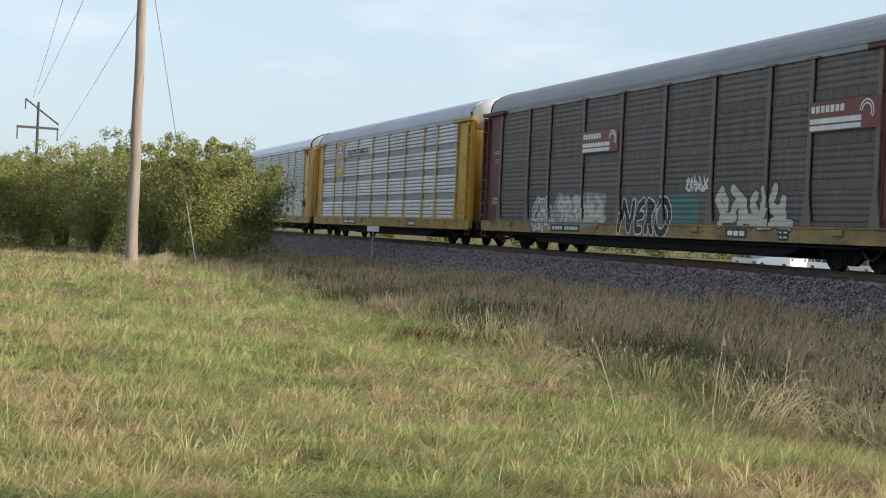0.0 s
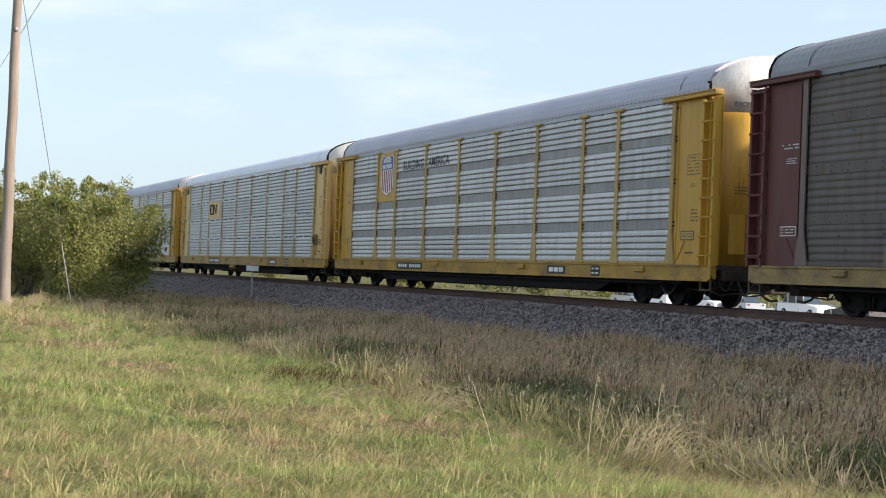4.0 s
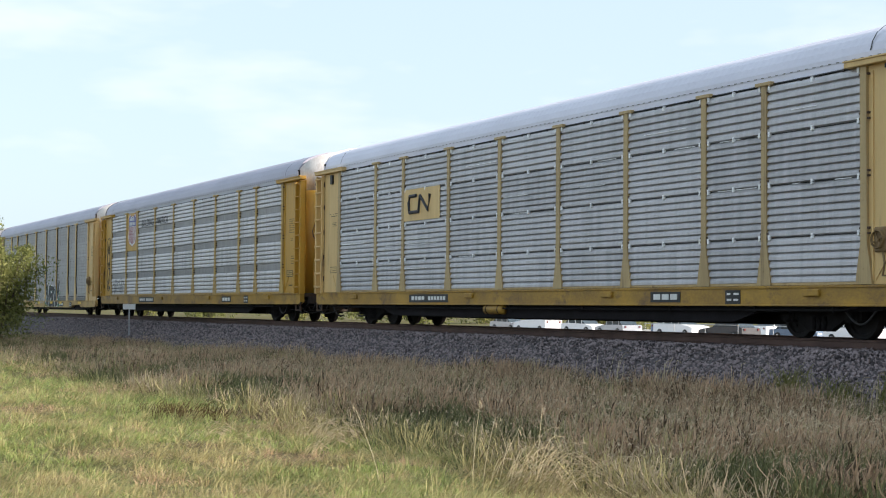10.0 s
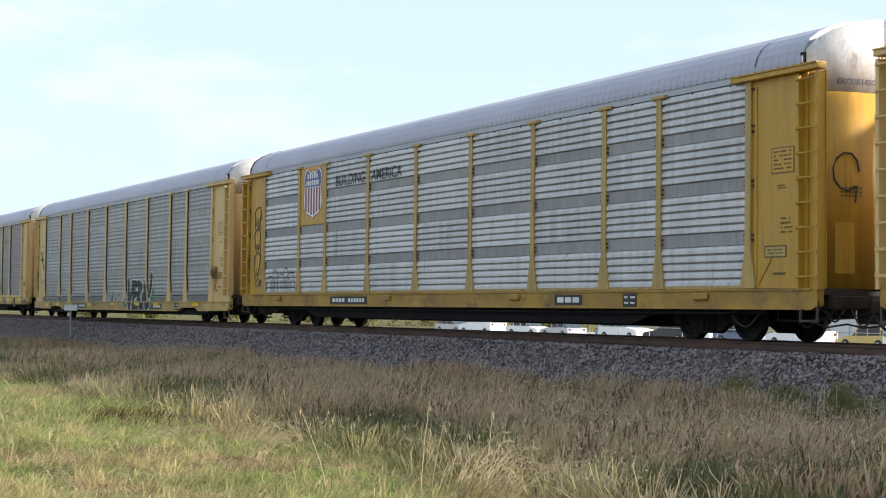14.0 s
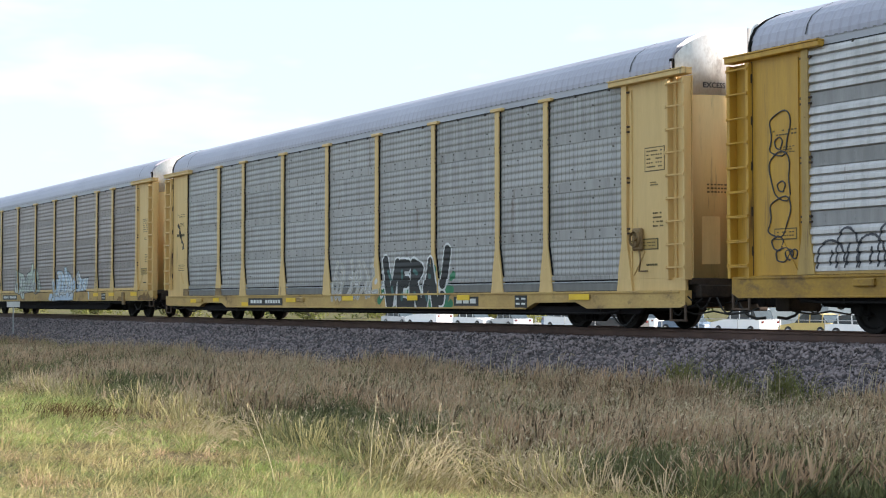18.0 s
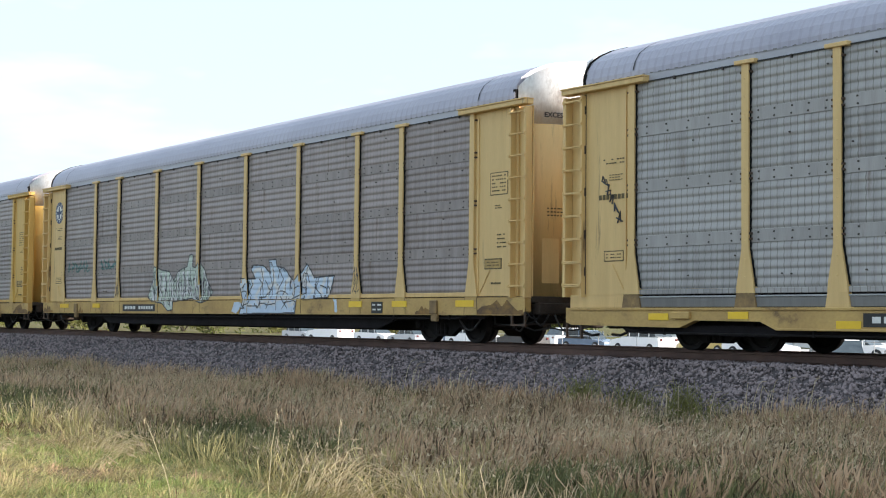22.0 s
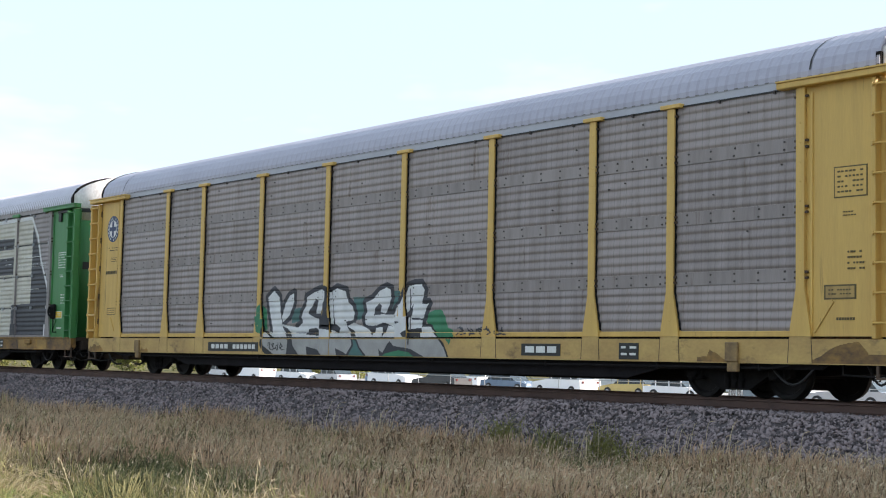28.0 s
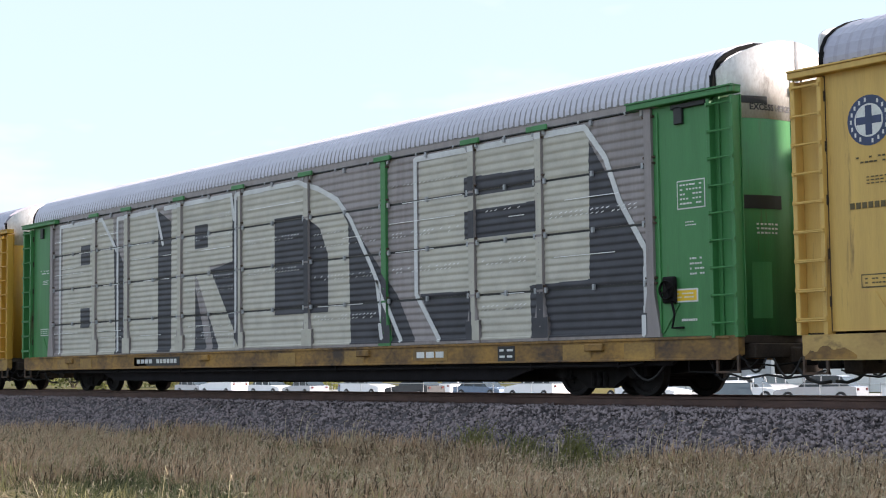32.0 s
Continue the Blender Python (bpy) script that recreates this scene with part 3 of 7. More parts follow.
def stones(name, n, x0, x1, y0, y1, size, label):
    x = x1 * (x0 / x1) ** R.rand(n)
    y = R.uniform(y0, y1, n)
    z = np.array([ballast_z(a, b) for a, b in zip(x, y)])
    s = size * R.uniform(0.55, 1.85, n)
    shape = LUMP[None] * R.uniform(0.55, 1.1, (n, 1, 3)) + R.uniform(-0.4, 0.4, (n, 6, 3))
    a, b = R.uniform(0, 6.28, (2, n))
    ca, sa, cb, sb = np.cos(a), np.sin(a), np.cos(b), np.sin(b)
    v = shape * s[:, None, None] * 0.5
    v = np.stack([v[..., 0] * ca[:, None] - v[..., 1] * sa[:, None], v[..., 0] * sa[:, None] + v[..., 1] * ca[:, None], v[..., 2]], -1)
    v = np.stack([v[..., 0], v[..., 1] * cb[:, None] - v[..., 2] * sb[:, None], v[..., 1] * sb[:, None] + v[..., 2] * cb[:, None]], -1)
    v += np.stack([x, y, z + s * 0.26], -1)[:, None]
    soup(name, v, LUMP_F, "stone", label, "ballast stones")


stones("ballast_stones", 66000, -85, -7, -3.7, -0.88, 0.042, "loose sharp grey ballast stones on the track shoulder")
stones("ballast_stones", 5000, -80, -4, -0.6, 2.2, 0.075, "grey ballast stones between the rails")

# ---- the train ----
PITCH = 28.6
WHEEL_R = 0.42
POSTS = [1.38, 4.18, 6.12, 9.0, 11.87, 14.74, 17.6, 20.42, 22.32, 25.03]
FACE, PANEL, RIB = -1.56, -1.487, 0.052
BANDS = [(1.02, 1.80, 5), (1.80, 2.05, 0), (2.05, 2.80, 5), (2.80, 3.05, 0), (3.05, 3.82, 5), (3.82, 4.05, 0), (4.05, 4.82, 5)]
SLITS = [(1.02, 1.878, 6), (1.898, 2.868, 7), (2.888, 3.848, 7), (3.868, 4.790, 6)]
PERF = [(1.02, 1.866, 6), (1.910, 2.856, 7), (2.900, 3.836, 7), (3.880, 4.790, 6)]
OLD = [(1.08, 1.82, 5), (1.82, 2.04, 0), (2.04, 2.82, 5), (2.82, 3.04, 0), (3.04, 3.83, 5), (3.83, 4.05, 0), (4.05, 4.82, 5)]


SOFT = ((0, 0), (0.09, 0.20), (0.19, 0.62), (0.29, 0.92), (0.40, 1.0), (0.54, 0.84), (0.72, 0.42), (0.88, 0.10), (1, 0))
SHARP = ((0, 0), (0.10, 0.8), (0.16, 1), (0.55, 0.95), (0.88, 0.45), (1, 0))
SOFT_RIB = 0.013


def rib_depth(z, rows):
    for z0, z1, n in rows:
        if z0 <= z <= z1:
            if not n:
                return 0.018
            p = (z1 - z0) / n
            u = ((z - z0) % p) / p
            shape, high = (SOFT, SOFT_RIB) if rows is OLD or rows is PERF else (SHARP, RIB)
            return high * float(np.interp(u, [a for a, b in shape], [b for a, b in shape]))
    return 0.0


def post_half(z):
    return 0.08 if z > 1.72 else 0.08 + 0.12 * min(1.0, (1.72 - z) / 0.6)


def side_y(x, z, rows, sill, feet=False):
    """Depth of the car's near face at a spot of it."""
    if z < sill[1]:
        return FACE - 0.001 if feet and any(abs(x - p) < 0.21 for p in POSTS) else FACE + 0.005
    for p in POSTS:
        if abs(x - p) < post_half(z):
            return FACE
    if z < 1.075 and 1.3 < x < 25.1:
        return FACE + 0.03
    return PANEL - rib_depth(z, rows)


panel_meshes = {}


def panel_mesh(width, z0, z1, n, soft=False):
    key = (round(width, 2), z0, z1, n, soft)
    if key not in panel_meshes:
        if n:
            p = (z1 - z0) / n
            prof = [(PANEL, z0)]
            for k in range(n):
                prof += [(PANEL - (SOFT_RIB if soft else RIB) * d, z0 + (k + u) * p) for u, d in (SOFT if soft else SHARP)[1:]]
        else:
            prof = [(PANEL, z0), (PANEL - 0.018, z0 + 0.004), (PANEL - 0.018, z1 - 0.004), (PANEL, z1)]
        g = Geo().sweep(prof + [(PANEL + 0.02, z1), (PANEL + 0.02, z0)], 0, width)
        if not n and not soft:
            for i in range(4):
                for k in (0.3, 0.7):
                    g.lathe([(0.0, PANEL - 0.026), (0.016, PANEL - 0.025), (0.018, PANEL - 0.016)], width * (i + 0.5) / 4, z0 + (z1 - z0) * k, 6)
        panel_meshes[key] = g.mesh("panel")
    return panel_meshes[key]


def post_geo(flare=True):
    w, b = 0.08, 0.20 if flare else 0.11
    g = Geo().plate([(-b, 0.99), (b, 0.99), (b - 0.01, 1.12), (w, 1.72), (w, 4.80), (-w, 4.80), (-w, 1.72), (-b + 0.01, 1.12)], FACE, PANEL + 0.02)
    g.box(-0.23, 0.23, FACE - 0.03, PANEL + 0.02, 4.795, 4.865, 0.008)
    for k in range(12):
        g.lathe([(0.0, FACE - 0.010), (0.013, FACE - 0.009), (0.014, FACE)], 0.0, 1.25 + 0.30 * k, 6)
    return g


ROOF_HALF = [(-1.50, 4.955), (-1.50, 5.05), (-1.45, 5.22), (-1.34, 5.39), (-1.12, 5.545), (-0.82, 5.68), (-0.45, 5.785), (0.0, 5.83)]
ROOF = ROOF_HALF + [(-y, z) for y, z in ROOF_HALF[-2::-1]]


def roof_z(y):
    return float(np.interp(-abs(y), [p[0] for p in ROOF_HALF[1:]], [p[1] for p in ROOF_HALF[1:]]))


def roof_geo(pitch, rise, drop=0.0):
    """One sheet whose cross section swells and sinks along x."""
    g, k = Geo(), int(26.4 / pitch)
    xs = [(0.0, 0.0)] + [((i + u) * 26.4 / k, h) for i in range(k) for u, h in ((0.15, 0), (0.35, 1), (0.65, 1), (0.85, 0))] + [(26.4, 0.0)]
    m = len(ROOF)
    for x, h in xs:
        for y, z in ROOF:
            up = min(1.0, max(0.0, (z - 5.06) / 0.2))
            g.v.append((x, y, z + rise * h * up - drop * min(1.0, max(0.0, (z - 5.05) / 0.6))))
    g.f = [(a * m + b, a * m + (b + 1) % m, (a + 1) * m + (b + 1) % m, (a + 1) * m + b) for a in range(len(xs) - 1) for b in range(m)]
    g.f += [tuple(range(m))[::-1], tuple(range((len(xs) - 1) * m, len(xs) * m))]
    return g


MESH = {}
MESH["post"] = post_geo().mesh("post")
MESH["roof"] = roof_geo(0.21, 0.012).mesh("roof")
MESH["roof_low"] = roof_geo(0.21, 0.012, 0.08).mesh("roof")
MESH["roof_ribbed"] = roof_geo(0.15, 0.045).mesh("roof")
big, small = [(y * 1.01, z + 0.02) for y, z in ROOF], [(y * 0.975, z - 0.045) for y, z in ROOF]
m_ = len(ROOF)
for name_, drop_ in (("trim", 0.0), ("trim_low", 0.08)):
    trim = Geo()
    trim.add([(x, y, z - drop_ * min(1.0, max(0.0, (z - 5.05) / 0.6))) for x in (26.385, 26.44) for ring in (big, small) for y, z in ring], [q for j in range(m_ - 1) for q in ((j, j + 1, 2 * m_ + j + 1, 2 * m_ + j), (m_ + j, m_ + j + 1, 3 * m_ + j + 1, 3 * m_ + j), (2 * m_ + j, 2 * m_ + j + 1, 3 * m_ + j + 1, 3 * m_ + j), (j, j + 1, m_ + j + 1, m_ + j))])
    MESH[name_] = trim.mesh("roof_trim")


def bulge(y):
    return 26.46 + 0.44 * (1 - abs(y / 1.46) ** 3.2)


def door_geo(ya, yb, low, high):
    """A curved end-door leaf from ya to yb; high None follows the roof's arch."""
    n = 9
    ys = [ya + (yb - ya) * i / n for i in range(n + 1)]
    top = [(roof_z(y) - 0.02 if high is None else high) for y in ys]
    p = [(bulge(y) + d, y, z) for d in (0, -0.05) for row in (0, 1) for y, z in zip(ys, [low] * (n + 1) if row == 0 else top)]
    k = n + 1
    f = [(j, j + 1, k + j + 1, k + j) for j in range(n)] + [(2 * k + j, 3 * k + j, 3 * k + j + 1, 2 * k + j + 1) for j in range(n)]
    f += [(k + j, k + j + 1, 3 * k + j + 1, 3 * k + j) for j in range(n)] + [(j, 2 * k + j, 2 * k + j + 1, j + 1) for j in range(n)] + [(0, k, 3 * k, 2 * k), (n, 2 * k + n, 3 * k + n, k + n)]
    return Geo().add(p, f)


MESH["door_near"] = door_geo(-1.44, -0.02, 0.98, 4.46).mesh("end_door", True)
MESH["door_far"] = door_geo(0.02, 1.44, 0.98, 4.46).mesh("end_door", True)
MESH["hood_near"] = door_geo(-1.44, -0.02, 4.465, None).mesh("door_hood", True)
MESH["hood_far"] = door_geo(0.02, 1.44, 4.465, None).mesh("door_hood", True)
rods = Geo()
for y in (-0.10, 0.10):
    rods.tube((bulge(y) + 0.04, y, 1.0), (bulge(y) + 0.04, y, 5.25), 0.018, n=6)
    for z in (1.5, 2.6, 3.7, 4.9):
        rods.box(bulge(y) - 0.02, bulge(y) + 0.07, y - 0.05, y + 0.05, z, z + 0.14, 0.01)
MESH["rods"] = rods.mesh("lock_rods")
hatch = Geo()
for y0, y1, z0, z1 in ((-1.05, -0.70, 1.25, 2.15),):
    ys = [y0 + (y1 - y0) * i / 4 for i in range(5)]
    for a, b in zip(ys, ys[1:]):
        hatch.add([(bulge(a) + 0.012, a, z0), (bulge(b) + 0.012, b, z0), (bulge(b) + 0.012, b, z1), (bulge(a) + 0.012, a, z1)], [(0, 1, 2, 3)])
MESH["hatch"] = hatch.mesh("hatch")
MESH["end_panel"] = Geo().plate([(25.10, 0.99), (26.36, 0.99), (26.36, 4.80), (25.10, 4.80)], -1.50, -1.44).box(25.20, 25.235, -1.525, -1.49, 1.05, 4.7).plate([(25.24, 1.05), (25.28, 1.05), (25.62, 1.5), (25.58, 1.55)], -1.52, -1.50).mesh("end_panel")
MESH["corner"] = Geo().box(26.36, 26.50, -1.46, -1.40, 0.98, 4.80, 0.01).box(26.36, 26.92, -1.415, -1.395, 0.98, 4.78).mesh("corner_sheet")
MESH["stile"] = Geo().box(-0.035, 0.035, -1.60, -1.42, 0.95, 4.76, 0.008).mesh("stile")
MESH["rung"] = Geo().tube((0, -1.612, 0), (0.52, -1.612, 0), 0.016, n=6).box(-0.01, 0.03, -1.63, -1.59, -0.03, 0.03).box(0.49, 0.53, -1.63, -1.59, -0.03, 0.03).mesh("rung")
MESH["header"] = Geo().box(24.62, 26.94, -1.64, -1.42, 4.80, 4.90, 0.012).plate([(24.62, 4.90), (26.94, 4.90), (26.94, 4.925), (24.62, 4.925)], -1.66, -1.42).mesh("header_beam")
far_ladder = Geo().box(26.36, 26.42, 1.42, 1.60, 0.95, 4.76).box(26.86, 26.92, 1.42, 1.60, 0.95, 4.76)
for i in range(9):
    far_ladder.tube((26.38, 1.61, 1.15 + 0.44 * i), (26.9, 1.61, 1.15 + 0.44 * i), 0.016, n=6)
coupler = Geo().box(26.6, 27.28, -0.07, 0.07, 0.50, 0.68, 0.02).box(27.26, 27.46, -0.14, 0.12, 0.44, 0.74, 0.03).box(27.40, 27.52, 0.02, 0.13, 0.46, 0.72, 0.025).box(27.42, 27.50, -0.16, -0.08, 0.50, 0.68, 0.02)
MESH["coupler"] = coupler.mesh("coupler")
MESH["striker"] = Geo().box(26.45, 26.95, -1.25, 1.25, 0.62, 0.86, 0.02).box(26.6, 27.0, -0.4, 0.4, 0.36, 0.80, 0.03).box(26.2, 26.85, -1.4, 1.4, 0.86, 0.985, 0.01).mesh("end_sill")
MESH["hose"] = Geo().path([(27.05, -0.42, 0.52), (27.15, -0.42, 0.40), (27.30, -0.40, 0.28), (27.48, -0.36, 0.22), (27.66, -0.30, 0.24)], 0.028).mesh("air_hose", True)
MESH["lever"] = Geo().path([(26.75, -1.50, 0.72), (26.98, -1.48, 0.55), (27.02, -0.9, 0.50), (27.08, -0.3, 0.56), (27.3, -0.12, 0.6)], 0.016, 6).mesh("uncoupling_lever")
MESH["cable"] = Geo().path([(26.3, -1.2, 0.40), (26.6, -1.1, 0.30), (26.9, -0.9, 0.36), (27.15, -0.75, 0.30), (27.45, -0.6, 0.34), (27.7, -0.5, 0.42)], 0.018, 6).mesh("train_line", True)
LOOPS = [Geo().path([(x_ + w_ * i / 8, y_ + 0.02 * i, 0.62 - d_ * math.sin(math.pi * i / 8)) for i in range(9)], 0.019, 6).mesh("hose_loop", True) for x_, y_, d_, w_ in ((26.05, -1.30, 0.34, 0.40), (26.70, -1.22, 0.22, 0.30), (27.05, -0.95, 0.30, 0.42))]
MESH["grab_rod"] = Geo().path([(25.75, -1.46, 0.70), (25.75, -1.46, 0.42), (26.30, -1.46, 0.40), (26.95, -1.42, 0.46), (27.05, -1.30, 0.60)], 0.016, 6).path([(26.2, -1.40, 0.66), (26.24, -1.40, 0.34), (26.36, -1.40, 0.34), (26.40, -1.40, 0.66)], 0.014, 5).mesh("grab_rod")
MESH["glad_hand"] = Geo().box(26.60, 26.72, -1.34, -1.22, 0.60, 0.74, 0.02).box(25.95, 26.06, -1.45, -1.33, 0.58, 0.72, 0.02).mesh("bracket")
MESH["stirrup"] = Geo().box(-0.02, 0.02, -1.55, -1.51, 0.36, 0.70).box(0.40, 0.44, -1.55, -1.51, 0.36, 0.70).box(-0.02, 0.44, -1.555, -1.49, 0.34, 0.375).mesh("stirrup_step")
brake = Geo().lathe([(0.15, -1.60), (0.162, -1.63), (0.15, -1.66), (0.138, -1.63), (0.15, -1.60)], 0, 0, 18).box(-0.14, 0.14, -1.60, -1.50, -0.22, 0.22, 0.03).tube((0, -1.5, 0.0), (0, -1.66, 0.0), 0.035)
for i in range(4):
    a_ = i * math.pi / 2 + 0.4
    brake.tube((0, -1.63, 0), (0.15 * math.cos(a_), -1.63, 0.15 * math.sin(a_)), 0.012, n=5)
brake.path([(0.05, -1.56, -0.2), (0.12, -1.58, -0.4), (0.05, -1.56, -0.62), (0.3, -1.56, -0.62)], 0.02, 6)
MESH["brake"] = brake.mesh("hand_brake")

# truck: bolster, two side frames with springs and boxes, two wheelsets
MESH["bolster"] = Geo().box(-0.2, 0.2, -0.95, 0.95, 0.40, 0.58, 0.03).box(-0.5, 0.5, -0.3, 0.3, 0.42, 0.66, 0.04).box(-0.72, -0.64, -0.85, 0.85, 0.28, 0.42, 0.01).box(0.64, 0.72, -0.85, 0.85, 0.28, 0.42, 0.01).mesh("truck")
frame_ = Geo().plate([(-1.12, 0.36), (-1.12, 0.52), (-0.72, 0.60), (-0.30, 0.66), (0.30, 0.66), (0.72, 0.60), (1.12, 0.52), (1.12, 0.36), (0.98, 0.30), (0.78, 0.42), (0.42, 0.22), (0.30, 0.14), (-0.30, 0.14), (-0.42, 0.22), (-0.78, 0.42), (-0.98, 0.30)], -1.06, -0.93)
for s_ in (-1, 1):
    frame_.lathe([(0.0, -1.15), (0.10, -1.14), (0.13, -1.10), (0.13, -1.0)], s_ * 0.865, 0.42, 14)
    frame_.box(s_ * 0.865 - 0.17, s_ * 0.865 + 0.17, -1.09, -0.95, 0.30, 0.56, 0.02)
for i in range(3):
    frame_.lathe([(0.0, -1.10), (0.065, -1.10), (0.065, -1.0)], -0.15 + 0.15 * i, 0.30, 10)
    frame_.tube((-0.15 + 0.15 * i, -1.075, 0.18), (-0.15 + 0.15 * i, -1.075, 0.42), 0.05, n=8)
MESH["side_frame"] = frame_.mesh("side_frame")
wheel_prof = [(0.04, -0.80), (0.10, -0.81), (0.13, -0.77), (0.32, -0.775), (0.345, -0.815), (0.415, -0.815), (0.42, -0.80), (0.425, -0.715), (0.45, -0.70), (0.45, -0.68), (0.36, -0.68), (0.33, -0.74), (0.12, -0.73), (0.09, -0.65), (0.075, -0.6)]
ws = Geo().lathe(wheel_prof, 0, 0, 30).lathe([(r, -y) for r, y in wheel_prof], 0, 0, 30).tube((0, -1.0, 0), (0, 1.0, 0), 0.075, n=12)
for i in range(3):
    a_ = i * 2.094
    for y in (-0.79, 0.79):
        ws.box(0.22 * math.cos(a_) - 0.03, 0.22 * math.cos(a_) + 0.03, y - 0.012, y + 0.012, 0.22 * math.sin(a_) - 0.03, 0.22 * math.sin(a_) + 0.03, 0.006)
MESH["wheelset"] = ws.mesh("wheelset")
TRUCKS, AXLE = (3.02, 23.32), 0.865
wheelsets = []


def mirrored(name):
    """The same piece for the opposite hand."""
    me = MESH[name].copy()
    for v in me.vertices:
        v.co.x = 26.4 - v.co.x
    me.flip_normals()
    return me


for k_ in ("end_panel", "corner", "header", "lever"):
    MESH[k_ + "_left"] = mirrored(k_)


def flip(m):
    """The same place seen from the other end of the car."""
    return pose(26.4, 0, 0, 0, 0, 180) @ m


def rack(n, spec):
    """An enclosed car carrier: origin on the rail under the near end of its roof, along x."""
    car = thing("rail_car", spec["label"], "rail car", "cars of the train")
    paint, sheet, band, rows, (s0, s1) = spec["paint"], spec["sheet"], spec["band"], spec["rows"], spec["sill"]
    part("roof", MESH[spec.get("roof_mesh", "roof")], spec["roof"], car)
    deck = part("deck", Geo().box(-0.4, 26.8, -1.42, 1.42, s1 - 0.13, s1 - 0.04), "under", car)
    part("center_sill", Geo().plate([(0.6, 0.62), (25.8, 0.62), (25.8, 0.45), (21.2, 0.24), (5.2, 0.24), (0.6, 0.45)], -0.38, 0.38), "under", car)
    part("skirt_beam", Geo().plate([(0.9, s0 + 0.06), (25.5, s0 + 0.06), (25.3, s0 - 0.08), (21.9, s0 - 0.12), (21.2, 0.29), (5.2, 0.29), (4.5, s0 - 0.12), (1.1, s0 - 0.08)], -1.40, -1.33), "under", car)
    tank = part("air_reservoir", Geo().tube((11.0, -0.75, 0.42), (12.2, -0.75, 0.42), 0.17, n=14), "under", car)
    ends = [(-0.46, s0 + 0.08), (-0.3, s0), (26.7, s0), (26.86, s0 + 0.08), (26.86, s1), (-0.46, s1)]
    run = (-0.1, 26.5)
    if spec.get("curb"):
        ends = [(-0.46, s0 + 0.10), (-0.3, s0 + 0.05), (2.62, s0 + 0.02), (3.0, s0 + 0.15), (4.5, s0 + 0.14), (4.86, s0), (21.54, s0), (21.9, s0 + 0.14), (23.4, s0 + 0.15), (23.78, s0 + 0.02), (26.7, s0 + 0.05), (26.86, s0 + 0.10), (26.86, s1), (-0.46, s1)]
        run = (4.9, 21.5)
        for a, b in zip(POSTS, POSTS[1:]):
            part("curb", Geo().box(a + 0.21, b - 0.21, FACE + 0.03, PANEL + 0.03, s1 + 0.01, 0.925, 0.008), "curb_grey", car)
            part("curb_lip", Geo().box(a + 0.2, b - 0.2, FACE + 0.02, PANEL + 0.03, 0.927, 0.955, 0.006), "galv_post", car)
        for x in POSTS:
            part("post_foot", Geo().plate([(x - 0.245, s1), (x + 0.245, s1), (x + 0.20, 0.99), (x - 0.20, 0.99)], FACE + 0.004, PANEL + 0.02), spec["post_foot"] if x in (4.18, 1.38) else paint, car)
        for x0, x1 in ((-0.4, 1.2), (25.2, 26.8)):
            part("end_curb", Geo().box(x0, x1, -1.50, -1.42, s1, 0.99, 0.008), paint, car)
    for m in (Matrix(), pose(26.4, 0, 0, 0, 0, 180)):
        g = Geo().plate(ends, FACE + 0.005, -1.40)
        if not spec.get("feet"):
            g.box(-0.3, 26.7, FACE - 0.02, FACE + 0.01, s1 - 0.045, s1, 0.006).box(run[0], run[1], FACE - 0.015, FACE + 0.01, s0, s0 + 0.035, 0.006)
        part("side_sill", g, spec.get("sill_paint", "yellow_sill"), car, at=m)
    for x in POSTS if spec.get("feet") else ():
        foot = part("post_foot", Geo().plate([(x - 0.222, s0 + 0.012), (x + 0.222, s0 + 0.012), (x + 0.20, 0.988), (x - 0.20, 0.988)], FACE - 0.001, FACE + 0.02), spec.get("sill_paint", "yellow_sill"), car)
        part("joint", Geo().plate([(x - 0.240, s0 + 0.02), (x - 0.225, s0 + 0.02), (x - 0.205, s1), (x - 0.215, s1)], FACE + 0.001, FACE + 0.02).plate([(x + 0.225, s0 + 0.02), (x + 0.240, s0 + 0.02), (x + 0.215, s1), (x + 0.205, s1)], FACE + 0.001, FACE + 0.02), "rust", foot)
    # near side: posts, then one sheet between posts per row; far side the same, seen by nobody but the sky
    for i, x in enumerate(POSTS):
        part("post", MESH["post"], spec.get("post", paint), car, at=pose(x, 0, 0))
        part("post", MESH["post"], spec.get("post", paint), car, at=flip(pose(x, 0, 0)))
    for i, (a, b) in enumerate(zip(POSTS, POSTS[1:])):
        for z0, z1, k in rows:
            if i == 1 and spec.get("shield") and z1 > 3.3:
                continue
            ob = part("panel", panel_mesh(b - a - 0.12, z0, z1, k, rows is OLD or rows is PERF), sheet if k else band, car, at=pose(a + 0.06, 0, 0))
            if k == 0:
                ob.name = "band"
        part("panel", panel_mesh(b - a - 0.12, 1.02, 4.82, 0), sheet, car, at=flip(pose(a + 0.06, 0, 0)))
        if rows is SLITS or rows is PERF:
            for z in (1.888, 2.878, 3.858):
                # Black backing paints the dark of the car's inside into each slit.
                part("slit_shade", Geo().box(a + 0.06, b - 0.06, PANEL + 0.002, PANEL + 0.016, z - 0.033, z + 0.033), "black", car)
            for z in (1.888, 2.878, 3.858, 4.75):
                for x in (a + 0.14, (a + b) / 2, b - 0.14):
                    part("clip", CLIP, spec.get("clip", "slot"), car, at=pose(x, 0, z))
    for i, (a, b) in enumerate(zip(POSTS, POSTS[1:])):
        part("kick_strip", Geo().box(a + 0.17, b - 0.17, FACE + 0.03, PANEL + 0.03, 0.985, 1.075, 0.008), spec.get("kick", spec.get("post", paint)), car)
